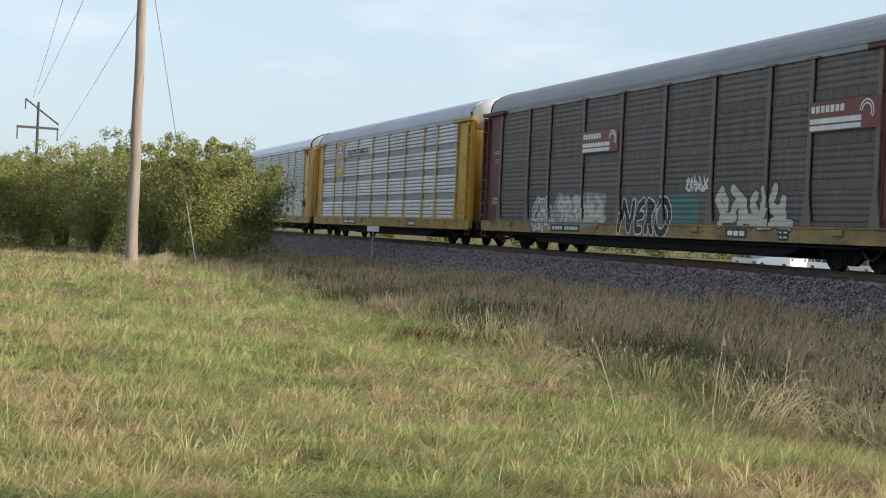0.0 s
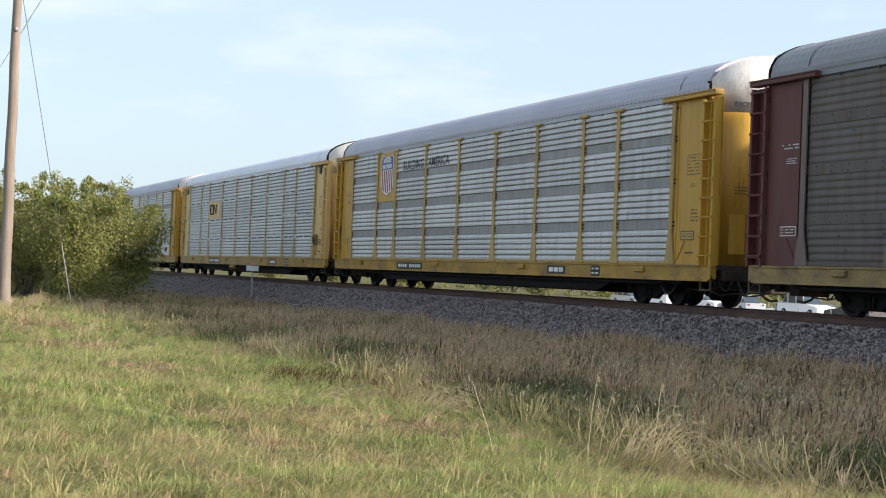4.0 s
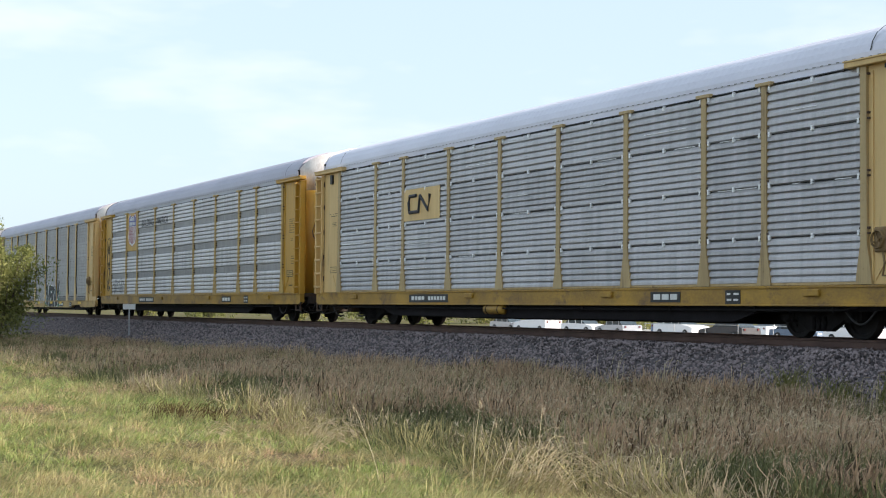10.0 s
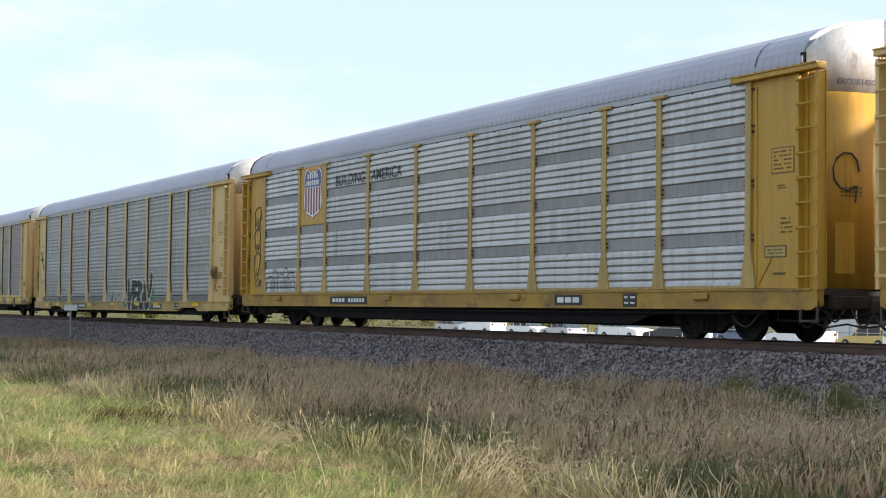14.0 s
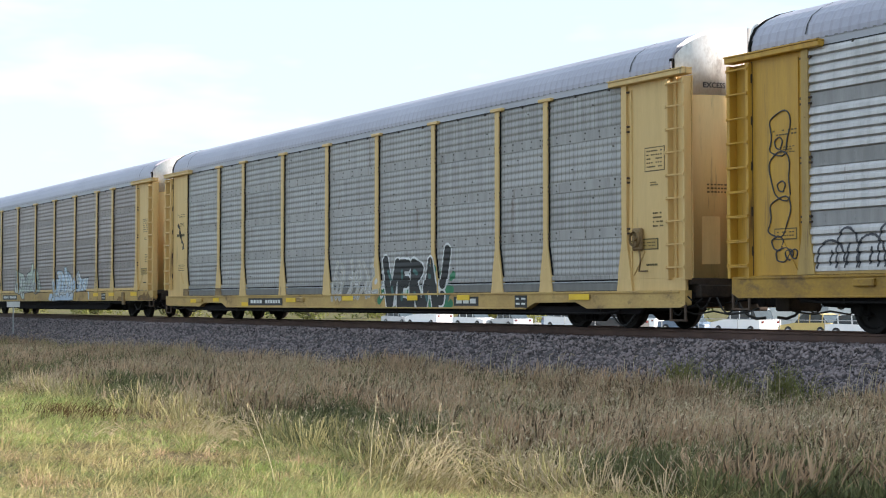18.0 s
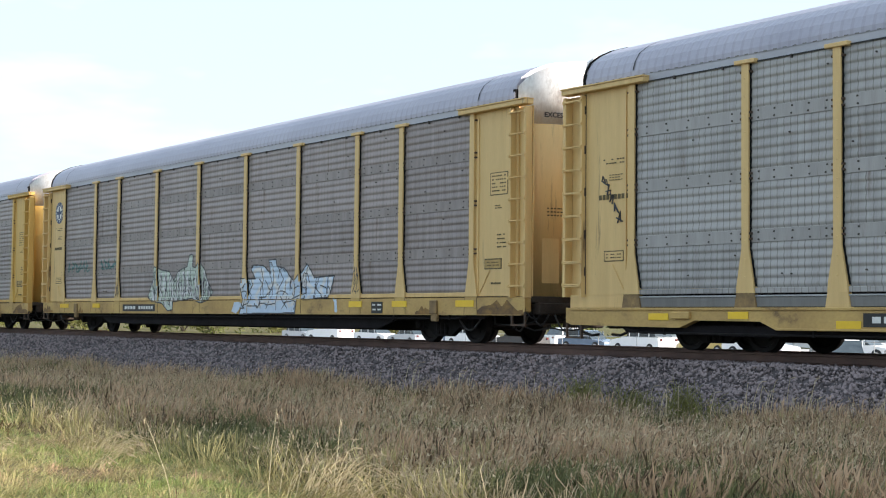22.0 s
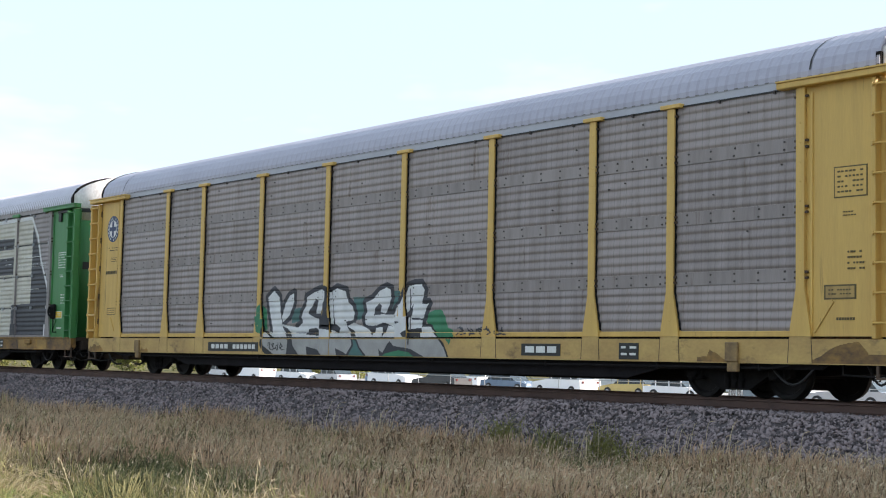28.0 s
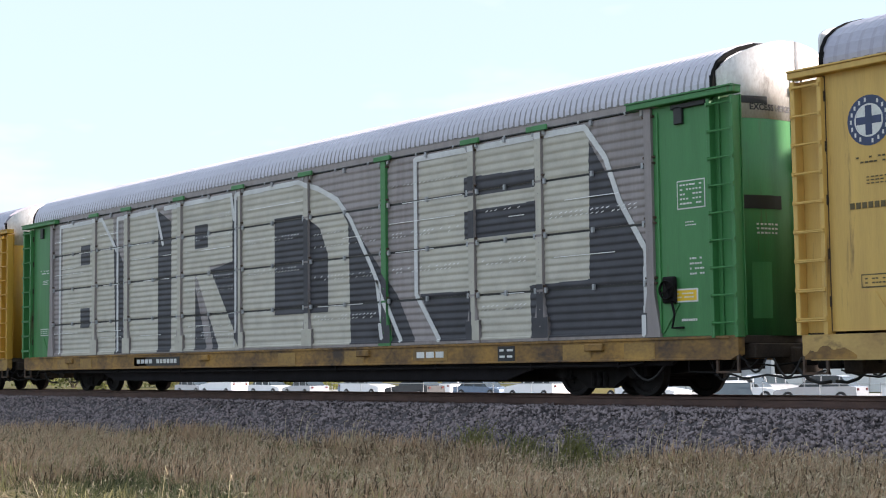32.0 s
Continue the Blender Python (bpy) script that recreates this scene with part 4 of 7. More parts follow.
    # Added dark backing: keeps light out of the gap above the sill.
    part("gap_backing", Geo().box(1.3, 25.1, PANEL + 0.03, PANEL + 0.06, s1 - 0.06, 1.06), "under", car)
    for x in POSTS:
        tagged(part("bracket", BRACKET, "rust", car, at=pose(x, 0, 0)), kind="stuff")
    for x in () if spec.get("dark_trim") else (1.35, 25.15):
        part("roof_seam", SEAM, "black", car, at=pose(x, 0, 0))
    if rows is OLD:
        for x in POSTS[:-1]:
            # Thin black strip drawn as the shadow line beside each post.
            part("gap_shadow", GAP, "soot", car, at=pose(x, 0, 0))
        tagged(part("rivet_work", RIVETS, "rivet", car), kind="stuff")
    # Black strip stands for the shaded gap between panels and eave.
    part("eave_gap_shade", Geo().box(1.46, 24.95, -1.515, -1.44, 4.806, 4.826), "black", car)
    tagged(part("eave_ripple_shade", NOTCHES, "curb_grey", car), kind="stuff")
    for i, (a, b) in enumerate(zip(POSTS, POSTS[1:])):
        for x in ((a + b) / 2,) if b - a < 2.2 else (a + (b - a) * 0.38, a + (b - a) * 0.80):
            part("clip", EAVE_CLIP, spec.get("clip", "rivet"), car, at=pose(x, 0, 4.80))
    part("eave_trim", Geo().box(1.4, 25.0, -1.49, -1.43, 4.83, 4.96), spec.get("eave", "roof_trim"), car)
    for m in (Matrix(), pose(26.4, 0, 0, 0, 0, 180)):
        for hand in ("", "_left"):
            part("end_panel", MESH["end_panel" + hand], paint, car, at=m)
            part("corner_sheet", MESH["corner" + hand], paint, car, at=m)
            part("header_beam", MESH["header" + hand], paint, car, at=m)
        part("end_door", MESH["door_near"], paint, car, "curved end door leaf", at=m)
        part("end_door", MESH["door_far"], paint, car, "curved end door leaf", at=m)
        part("door_hood", MESH["hood_near"], "white_hood", car, "stained white upper part of the end door", at=m)
        part("door_hood", MESH["hood_far"], "white_hood", car, "stained white upper part of the end door", at=m)
        part("lock_rods", MESH["rods"], spec.get("rods", paint), car, at=m)
        part("hatch", MESH["hatch"], paint, car, at=m)
        far = m != Matrix()
        low = spec.get("roof_mesh") == "roof_low"
        part("roof_trim", MESH["trim_low" if low and far else "trim"], "soot" if spec.get("dark_trim") or low != far else spec["roof"], car, at=m)
        for s in (-1, 1):
            part("corner_post", Geo().box(26.36, 26.45, s * 1.47 - 0.035, s * 1.47 + 0.035, 4.90, 5.16, 0.01), "soot", car, at=m)
        part("end_sill", MESH["striker"], "grime", car, at=m)
        part("coupler", MESH["coupler"], "truck", car, at=m)
        part("air_hose", MESH["hose"], "rubber", car, at=m)
        part("uncoupling_lever", MESH["lever"], "truck", car, at=m)
        for me in LOOPS:
            part("hose_loop", me, "rubber", car, at=m)
        part("grab_rod", MESH["grab_rod"], "truck", car, at=m)
        part("hanger", MESH["glad_hand"], "truck", car, at=m)
        part("train_line", MESH["cable"], "rubber", car, at=m)
        part("far_ladder", FAR_LADDER, paint, car, at=m)
    for x in (26.39, -0.48):
        lad = part("ladder", MESH["stile"], paint, car, at=pose(x, 0, 0))
        part("stile", MESH["stile"], paint, lad, at=pose(0.48, 0, 0))
        for i in range(9):
            part("rung", MESH["rung"], paint, lad, at=pose(-0.02, 0, 1.18 + 0.435 * i))
        part("stirrup_step", MESH["stirrup"], "rust", car, at=pose(x + 0.03, 0, s0 - 0.55))
    if spec.get("slots"):
        for z0, z1, y0, y1 in spec["slots"]:
            g = Geo()
            ys = [y0 + (y1 - y0) * i / 5 for i in range(6)]
            for a, b in zip(ys, ys[1:]):
                g.add([(bulge(a) + 0.012, a, z0), (bulge(b) + 0.012, b, z0), (bulge(b) + 0.012, b, z1), (bulge(a) + 0.012, a, z1)], [(0, 1, 2, 3)])
            part("vent_slot", g, "black", car)
        part("latch_box", Geo().box(25.62, 25.80, -1.56, -1.49, 4.45, 4.74, 0.01).box(25.55, 26.3, -1.56, -1.49, 4.70, 4.78, 0.01), "black", car)
        part("latch_box", Geo().box(0.60, 0.78, -1.56, -1.49, 4.45, 4.74, 0.01), "black", car)
    gap_ = part("hinge_gap", Geo().box(0.015, 0.055, -1.507, -1.49, 1.0, 4.78), "rust", car)
    for z in (1.35, 2.05, 2.85, 3.65, 4.40):
        part("hinge", Geo().box(-0.03, 0.06, -1.535, -1.50, z, z + 0.16, 0.01).tube((0.0, -1.53, z - 0.03), (0.0, -1.53, z + 0.19), 0.016, n=6), "grime", gap_)
    if spec.get("brake"):
        part("hand_brake", MESH["brake"], spec.get("brake_gear", "brake_paint"), car, "grimy hand brake wheel and chain box", at=pose(25.45, 0, 1.75))
    for x in spec.get("pads", (2.7, 10.3, 16.9, 23.7)):
        if spec.get("feet"):
            part("jacking_pad", Geo().box(x - 0.13, x + 0.13, FACE - 0.05, FACE + 0.01, s0 + 0.02, s1 - 0.05, 0.015).box(x - 0.10, x + 0.12, FACE - 0.03, FACE + 0.05, s0 - 0.14, s0 + 0.03, 0.015), "brake_paint", car, "rusty brown jacking pad")
            continue
        part("jacking_pad", Geo().box(x - 0.22, x + 0.22, FACE - 0.06, FACE + 0.01, s1 - 0.20, s1 - 0.07, 0.015), spec.get("sill_paint", "yellow_sill"), car)
    pipe = part("brake_pipe", Geo().path([(1.2, -1.50, s0 - 0.02), (1.6, -1.50, s0 - 0.075), (9.0, -1.50, s0 - 0.085), (17.5, -1.50, s0 - 0.08), (24.4, -1.50, s0 - 0.07), (24.8, -1.50, s0 - 0.02)], 0.019, 6), "truck", car)
    for x in (2.2, 5.6, 9.0, 12.4, 15.8, 19.2, 22.0, 24.2):
        part("hanger", HANGER, "truck", pipe, at=pose(x, 0, s0))
    part("drain_hose", DROOP, "rubber", car, at=pose(0, 0, s0 - 0.62))
    for x in TRUCKS:
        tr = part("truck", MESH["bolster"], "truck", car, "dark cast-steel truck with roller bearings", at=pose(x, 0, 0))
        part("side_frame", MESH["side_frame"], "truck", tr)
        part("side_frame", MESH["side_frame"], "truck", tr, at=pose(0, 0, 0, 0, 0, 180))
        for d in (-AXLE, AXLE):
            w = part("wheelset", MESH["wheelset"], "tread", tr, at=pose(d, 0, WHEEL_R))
            wheelsets.append((w, d))
    return car


seam = Geo()
ring_ = [(y * 1.006, z + 0.012) for y, z in ROOF[1:-1]]
seam.add([(x, y, z) for x in (0.0, 0.03) for y, z in ring_], [(j, j + 1, len(ring_) + j + 1, len(ring_) + j) for j in range(len(ring_) - 1)])
SEAM = seam.mesh("roof_seam")
bracket = Geo()
for z_ in (1.88, 1.97, 2.88, 2.97, 3.88, 3.98, 4.66):
    for s_ in (-1, 1):
        bracket.box(s_ * 0.10 - 0.022, s_ * 0.10 + 0.022, FACE + 0.01, PANEL, z_ - 0.018, z_ + 0.018)
BRACKET = bracket.mesh("bracket")
rivets = Geo()
rv = random.Random(12)
for a_, b_ in zip(POSTS, POSTS[1:]):
    for z_ in (1.93, 2.93, 3.94):
        for i in range(5):
            x_ = a_ + (b_ - a_) * (i + 0.7) / 5.4
            for d_ in (-0.062, 0.058):
                x1_, z1_ = x_ + rv.uniform(-0.02, 0.02), z_ + d_
                rivets.box(x1_ - 0.017, x1_ + 0.017, PANEL - 0.032, PANEL - 0.012, z1_ - 0.015, z1_ + 0.015, 0.005)
    for i in range(4):
        z_ = rv.choice((1.3, 1.6, 2.3, 2.6, 3.3, 3.6, 4.3, 4.6)) + rv.uniform(-0.06, 0.06)
        x_ = rv.uniform(a_ + 0.2, b_ - 0.2)
        rivets.box(x_ - 0.012, x_ + 0.012, PANEL - 0.045, PANEL - 0.012, z_ - 0.012, z_ + 0.012, 0.004)
RIVETS = rivets.mesh("rivets")
# Dark blocks paint the shaded hollows at the roof ripples' ends.
notches = Geo()
for i in range(125):
    notches.box(0.13 + 0.21 * i, 0.21 + 0.21 * i, -1.504, -1.49, 4.957, 4.974)
NOTCHES = notches.mesh("eave_ripple_shade")
GAP = Geo().plate([(0.082, 4.80), (0.082, 1.72), (0.205, 1.10), (0.217, 1.10), (0.093, 1.72), (0.093, 4.80)], FACE + 0.03, PANEL + 0.01).mesh("gap_shadow")
HANGER = Geo().box(-0.015, 0.015, -1.525, -1.48, -0.11, 0.01).mesh("hanger")
DROOP = Geo().path([(24.3 + 0.11 * i, -1.36, 0.60 - 0.30 * math.sin(math.pi * i / 8)) for i in range(9)], 0.02, 6).mesh("drain_hose", True)
CLIP = Geo().box(-0.028, 0.028, -1.556, -1.50, -0.05, 0.05, 0.006).mesh("clip")
EAVE_CLIP = Geo().box(-0.02, 0.02, -1.530, -1.49, -0.03, 0.03, 0.005).mesh("clip")
FAR_LADDER = far_ladder.mesh("far_ladder")


# ---- markings ----
def board(car, name, x0, x1, z0, z1, mat, y=FACE, label=""):
    return part(name, Geo().box(x0, x1, y - 0.006, y + 0.002, z0, z1), mat, car, label)


def bars(parent, x0, x1, z0, z1, count, mat, y=FACE, rows=1, seed=1, fill=0.72):
    """Rows of plain bars that stand for print."""
    g, q = Geo(), random.Random(seed)
    h = (z1 - z0) / rows
    for r in range(rows):
        x = x0
        w = (x1 - x0) / count
        for i in range(count):
            if rows == 1 or q.random() < 0.8:
                g.box(x + w * 0.12, x + w * (0.12 + fill * (1 if rows == 1 else q.uniform(0.7, 1.1))), y - 0.011, y - 0.004, z0 + h * (r + (0.2 if rows == 1 else 0.35)), z0 + h * (r + (0.85 if rows == 1 else 0.7)))
            x += w
    return tagged(part("print", g, mat, parent), kind="stuff")


def number_plate(car, x0, x1, z0, z1, mat="black"):
    b = board(car, "number_board", x0, x1, z0, z1, mat, label="black board with pale print")
    w = x1 - x0
    bars(b, x0 + 0.06 * w, x0 + 0.42 * w, z0 + 0.03, z1 - 0.03, 4, "letter_white")
    bars(b, x0 + 0.50 * w, x0 + 0.95 * w, z0 + 0.03, z1 - 0.03, 6, "letter_white")


def sill_marks(car, s0, s1, logo="black"):
    z0, z1 = s0 + 0.07, s1 - 0.09
    number_plate(car, 6.62, 9.05, z0, z1)
    if not car.get("bare_sill"):
        b = board(car, "owner_board", 18.58, 19.65, z0, z1, logo)
        bars(b, 18.66, 19.57, z0 + 0.02, z1 - 0.02, 3, "letter_white", fill=0.8)
    b = board(car, "data_label", 21.15, 21.62, z0 - 0.04, z1 + 0.02, "black")
    bars(b, 21.18, 21.60, z0 - 0.01, z1, 2, "letter_white", rows=2, seed=3)


def end_stencils(car, ink="grimy_label", circle=True, yellow=True):
    y = -1.50
    b = board(car, "data_stencil", 25.62, 26.22, 3.05, 3.52, ink, y)
    part("print", Geo().box(25.64, 26.20, y - 0.009, y - 0.005, 3.07, 3.50), car["paint"], b)
    bars(b, 25.68, 26.16, 3.10, 3.48, 7, ink, y - 0.004, rows=5, seed=5)
    bars(car, 25.78, 26.02, 2.76, 2.86, 5, ink, y, rows=2, seed=6)
    bars(car, 25.86, 26.18, 1.95, 2.28, 6, ink, y, rows=4, seed=8)
    if yellow:
        b = board(car, "warning_label", 25.44, 26.02, 1.54, 1.76, ink, y, "faded yellow label in a dark border")
        part("field", Geo().box(25.47, 25.99, y - 0.009, y - 0.005, 1.565, 1.735), "yellow_new" if ink == "letter_white" else "yellow_post", b)
        bars(b, 25.52, 25.94, 1.59, 1.71, 8, ink, y - 0.004, rows=2, seed=9)
    bars(car, 25.66, 26.0, 1.22, 1.28, 7, ink, y, rows=1, seed=10)


def start_stencils(car, number=True):
    """Print on the flat panel at the leading end."""
    y, ink = -1.50, car["ink"]
    bars(car, 0.55, 1.15, 3.38, 3.52, 8, ink, y, rows=2, seed=15)
    bars(car, 0.72, 1.10, 3.08, 3.22, 5, ink, y, rows=3, seed=16)
    if number:
        bars(car, 0.42, 1.26, 2.72, 2.86, 8, ink, y)
    b = board(car, "data_label", 0.58, 1.12, 1.60, 1.80, ink, y)
    part("print", Geo().box(0.60, 1.10, y - 0.009, y - 0.005, 1.62, 1.78), car["paint"], b)
    bars(b, 0.64, 1.06, 1.64, 1.76, 7, ink, y - 0.004, rows=2, seed=17)


def wrapped_text(car, text, y0, z, height, mat):
    """Lettering bent round the curved end door, reading outwards."""
    c = bpy.data.curves.new("text", "FONT")
    c.body, c.size, c.extrude, c.offset = text, height * 1.37, 0.0, 0.004
    tmp = bpy.data.objects.new("text", c)
    scene.collection.objects.link(tmp)
    bpy.context.view_layer.update()
    m = bpy.data.meshes.new_from_object(tmp.evaluated_get(bpy.context.evaluated_depsgraph_get()))
    bpy.data.objects.remove(tmp)
    m.materials.clear()
    m.materials.append(None)
    for v in m.vertices:
        y = y0 + v.co.x
        v.co = (bulge(y) + 0.008, y, z + v.co.y)
    return part("lettering", m, mat, car)


def hood_print(car):
    """Height legend on the white upper end door, a small dark legend below it."""
    wrapped_text(car, "EXCESS HEIGHT CAR", -1.02, 4.60, 0.10, "letter_dark")
    q = random.Random(12)
    g = Geo()
    for r in range(3):
        for i in range(6):
            ya = -0.95 + i * 0.07
            yb = ya + q.uniform(0.035, 0.06)
            g.add([(bulge(a) + 0.006, a, z) for a, z in ((ya, 2.60 + r * 0.07), (yb, 2.60 + r * 0.07), (yb, 2.63 + r * 0.07), (ya, 2.63 + r * 0.07))], [(0, 1, 2, 3)])
    tagged(part("print", g, car["ink"], car), kind="stuff")


def shield_outline(cx, cz, k):
    """Half outline of a heater shield with an ogee top, mirrored; k scales it."""
    stretch, half = 1.13, [(0.0, 0.66), (0.10, 0.60), (0.24, 0.63), (0.40, 0.74), (0.53, 0.60), (0.57, 0.46), (0.54, 0.30), (0.53, 0.12), (0.56, -0.12), (0.58, -0.32), (0.52, -0.50), (0.36, -0.63), (0.14, -0.69), (0.0, -0.76)]
    return [(cx + x * stretch * k, cz + z * k) for x, z in half] + [(cx - x * stretch * k, cz + z * k) for x, z in half[-2:0:-1]]


def clipped(outline, z, above):
    """The part of an outline above or below a level."""
    out = []
    for (ax, az), (bx, bz) in zip(outline, outline[1:] + outline[:1]):
        if (az >= z) == above:
            out.append((ax, az))
        if (az >= z) != (bz >= z):
            out.append((ax + (bx - ax) * (z - az) / (bz - az), z))
    return out


def shield(car):
    """Railway emblem: blue over red and white stripes, in plain shapes."""
    b = part("emblem_panel", Geo().box(4.25, 6.05, PANEL - 0.045, PANEL + 0.02, 3.06, 4.82), car["paint"], car, "yellow panel with a shield emblem")
    cx, cz = 5.19, 4.03
    y = PANEL - 0.045
    part("shield", Geo().plate(shield_outline(cx, cz, 1.05), y - 0.004, y), "crimson", b)
    part("shield_field", Geo().plate(shield_outline(cx, cz, 1.01), y - 0.008, y - 0.004), "white", b)
    part("shield_chief", Geo().plate(clipped(shield_outline(cx, cz, 0.94), cz + 0.17, True), y - 0.013, y - 0.008), "blue", b)
    low = shield_outline(cx, cz, 0.92)
    for i in range(6):
        x = cx - 0.50 + i * 0.20
        edge = min(z for a, z in low if abs(a - x) < 0.16)
        part("shield_stripe", Geo().box(x - 0.054, x + 0.054, y - 0.013, y - 0.008, edge + 0.03, cz + 0.155), "crimson", b)
    bars(b, cx - 0.40, cx + 0.40, cz + 0.38, cz + 0.60, 5, "letter_white", y - 0.010, seed=2, fill=0.62)
    bars(b, cx - 0.47, cx + 0.47, cz + 0.17, cz + 0.40, 7, "letter_white", y - 0.010, seed=2, fill=0.62)


def round_emblem(car, cx=0.80, cz=4.02, r=0.37):
    y = -1.50
    b = part("round_emblem", Geo().lathe([(0.0, y - 0.006), (r, y - 0.006), (r, y)], cx, cz, 28), "emblem_navy", car, "round blue railway emblem with a cross")
    part("ring", Geo().lathe([(r * 0.66, y - 0.012), (r * 0.60, y - 0.012)], cx, cz, 28), "letter_white", b)
    part("disc", Geo().lathe([(0.0, y - 0.010), (r * 0.60, y - 0.010)], cx, cz, 28), "letter_white", b)
    part("cross", Geo().box(cx - 0.055, cx + 0.055, y - 0.016, y - 0.011, cz - r * 0.58, cz + r * 0.58).box(cx - r * 0.58, cx + r * 0.58, y - 0.015, y - 0.011, cz - 0.055, cz + 0.055), "emblem_navy", b)
    g = Geo()
    for i in range(18):
        if i in (4, 13):
            continue
        a = i * math.pi / 9
        g.box(cx + r * 0.83 * math.cos(a) - 0.015, cx + r * 0.83 * math.cos(a) + 0.015, y - 0.011, y - 0.007, cz + r * 0.83 * math.sin(a) - 0.03, cz + r * 0.83 * math.sin(a) + 0.03)
    tagged(part("print", g, "letter_white", b), kind="stuff")


# spray paint lies on ribs, posts and sill alike: runs of small faces that follow the side of the car
def drape(car, name, spec, inside, x0, x1, z0, z1, mat, lift, parent=None, cell=0.014, crest=0.0):
    rows, sill, feet = spec["rows"], spec["sill"], spec.get("feet", False)
    xs = np.arange(x0, x1, cell)
    g = Geo()
    nz = int((z1 - z0) / cell)
    cuts = [p + s for p in POSTS for s in (-0.2, -0.085, 0.085, 0.2)]
    for k in range(nz):
        za, zb = z0 + k * cell, z0 + (k + 1) * cell
        if (rows is SLITS or rows is PERF) and any(a < (za + zb) / 2 < b for a, b in ((1.866, 1.910), (2.856, 2.900), (3.836, 3.880), (4.79, 5))):
            continue
        if feet and sill[1] - 0.012 < (za + zb) / 2 < 0.985:
            continue
        on = inside(xs + cell / 2, np.full(len(xs), (za + zb) / 2))
        edge = np.flatnonzero(np.diff(np.concatenate([[0], on.astype(int), [0]])))
        for a, b in zip(edge[::2], edge[1::2]):
            xa, xb = x0 + a * cell, x0 + b * cell
            stops = [xa] + [c for c in cuts if xa + 0.01 < c < xb - 0.01] + [xb]
            for p, q in zip(stops, stops[1:]):
                mid = (p + q) / 2
                ya, yb = (min(side_y(mid, za, rows, sill, feet), PANEL - crest) - lift, min(side_y(mid, zb, rows, sill, feet), PANEL - crest) - lift)
                g.add([(p, ya, za), (q, ya, za), (q, yb, zb), (p, yb, zb)], [(0, 1, 2, 3)])
    ob = part(name, g, mat, parent or car)
    if name not in ("graffiti", "letter", "lettering"):
        tagged(ob, kind="stuff")
    return ob


def strokes(segs, r):
    """Inside test for thick strokes: segs of (x, z, x, z)."""
    s = np.array(segs, float)

    def inside(x, z):
        p = np.stack([x, z], -1)[:, None]
        a, d = s[None, :, :2], (s[:, 2:] - s[:, :2])[None]
        u = np.clip(((p - a) * d).sum(-1) / np.maximum((d * d).sum(-1), 1e-9), 0, 1)
        return (((p - a - d * u[..., None]) ** 2).sum(-1) < r * r).any(1)
    return inside


def polygon(*shapes):
    def inside(x, z):
        hit = np.zeros(len(x), bool)
        for s in shapes:
            odd = np.zeros(len(x), bool)
            for (ax, az), (bx, bz) in zip(s, s[1:] + s[:1]):
                c = ((az > z) != (bz > z)) & (x < (bx - ax) * (z - az) / (bz - az + 1e-12) + ax)
                odd ^= c
            hit |= odd
        return hit
    return inside


def glyphs(text, x, z, height, bold=0.0, squeeze=1.0):
    """Inside test for words in the built-in font, their baseline starting at x, z; returns it with the words' width."""
    c = bpy.data.curves.new("text", "FONT")
    c.body, c.size, c.offset = text, height * 1.37, bold
    tmp = bpy.data.objects.new("text", c)
    scene.collection.objects.link(tmp)
    bpy.context.view_layer.update()
    m = bpy.data.meshes.new_from_object(tmp.evaluated_get(bpy.context.evaluated_depsgraph_get()))
    bpy.data.objects.remove(tmp)
    m.calc_loop_triangles()
    co = np.array([(v.co.x * squeeze + x, v.co.y + z) for v in m.vertices])
    tri = co[np.array([t.vertices[:] for t in m.loop_triangles])]
    bpy.data.meshes.remove(m)
    a, b, d = tri[:, 0], tri[:, 1], tri[:, 2]

    def side(p, u, v):
        return (v[None, :, 0] - u[None, :, 0]) * (p[:, None, 1] - u[None, :, 1]) - (v[None, :, 1] - u[None, :, 1]) * (p[:, None, 0] - u[None, :, 0])

    def inside(px, pz):
        p = np.stack([px, pz], -1)
        s1, s2, s3 = side(p, a, b), side(p, b, d), side(p, d, a)
        return (((s1 >= 0) & (s2 >= 0) & (s3 >= 0)) | ((s1 <= 0) & (s2 <= 0) & (s3 <= 0))).any(1)
    return inside, co[:, 0].max() - x


def lettering(car, spec, text, x, z, height, mat):
    """Painted words that follow the ribs of the side."""
    test, width = glyphs(text, x, z, height, 0.008)
    return drape(car, "lettering", spec, test, x, x + width + 0.02, z - 0.03, z + height + 0.03, mat, 0.004, cell=0.012, crest=RIB * 0.85)


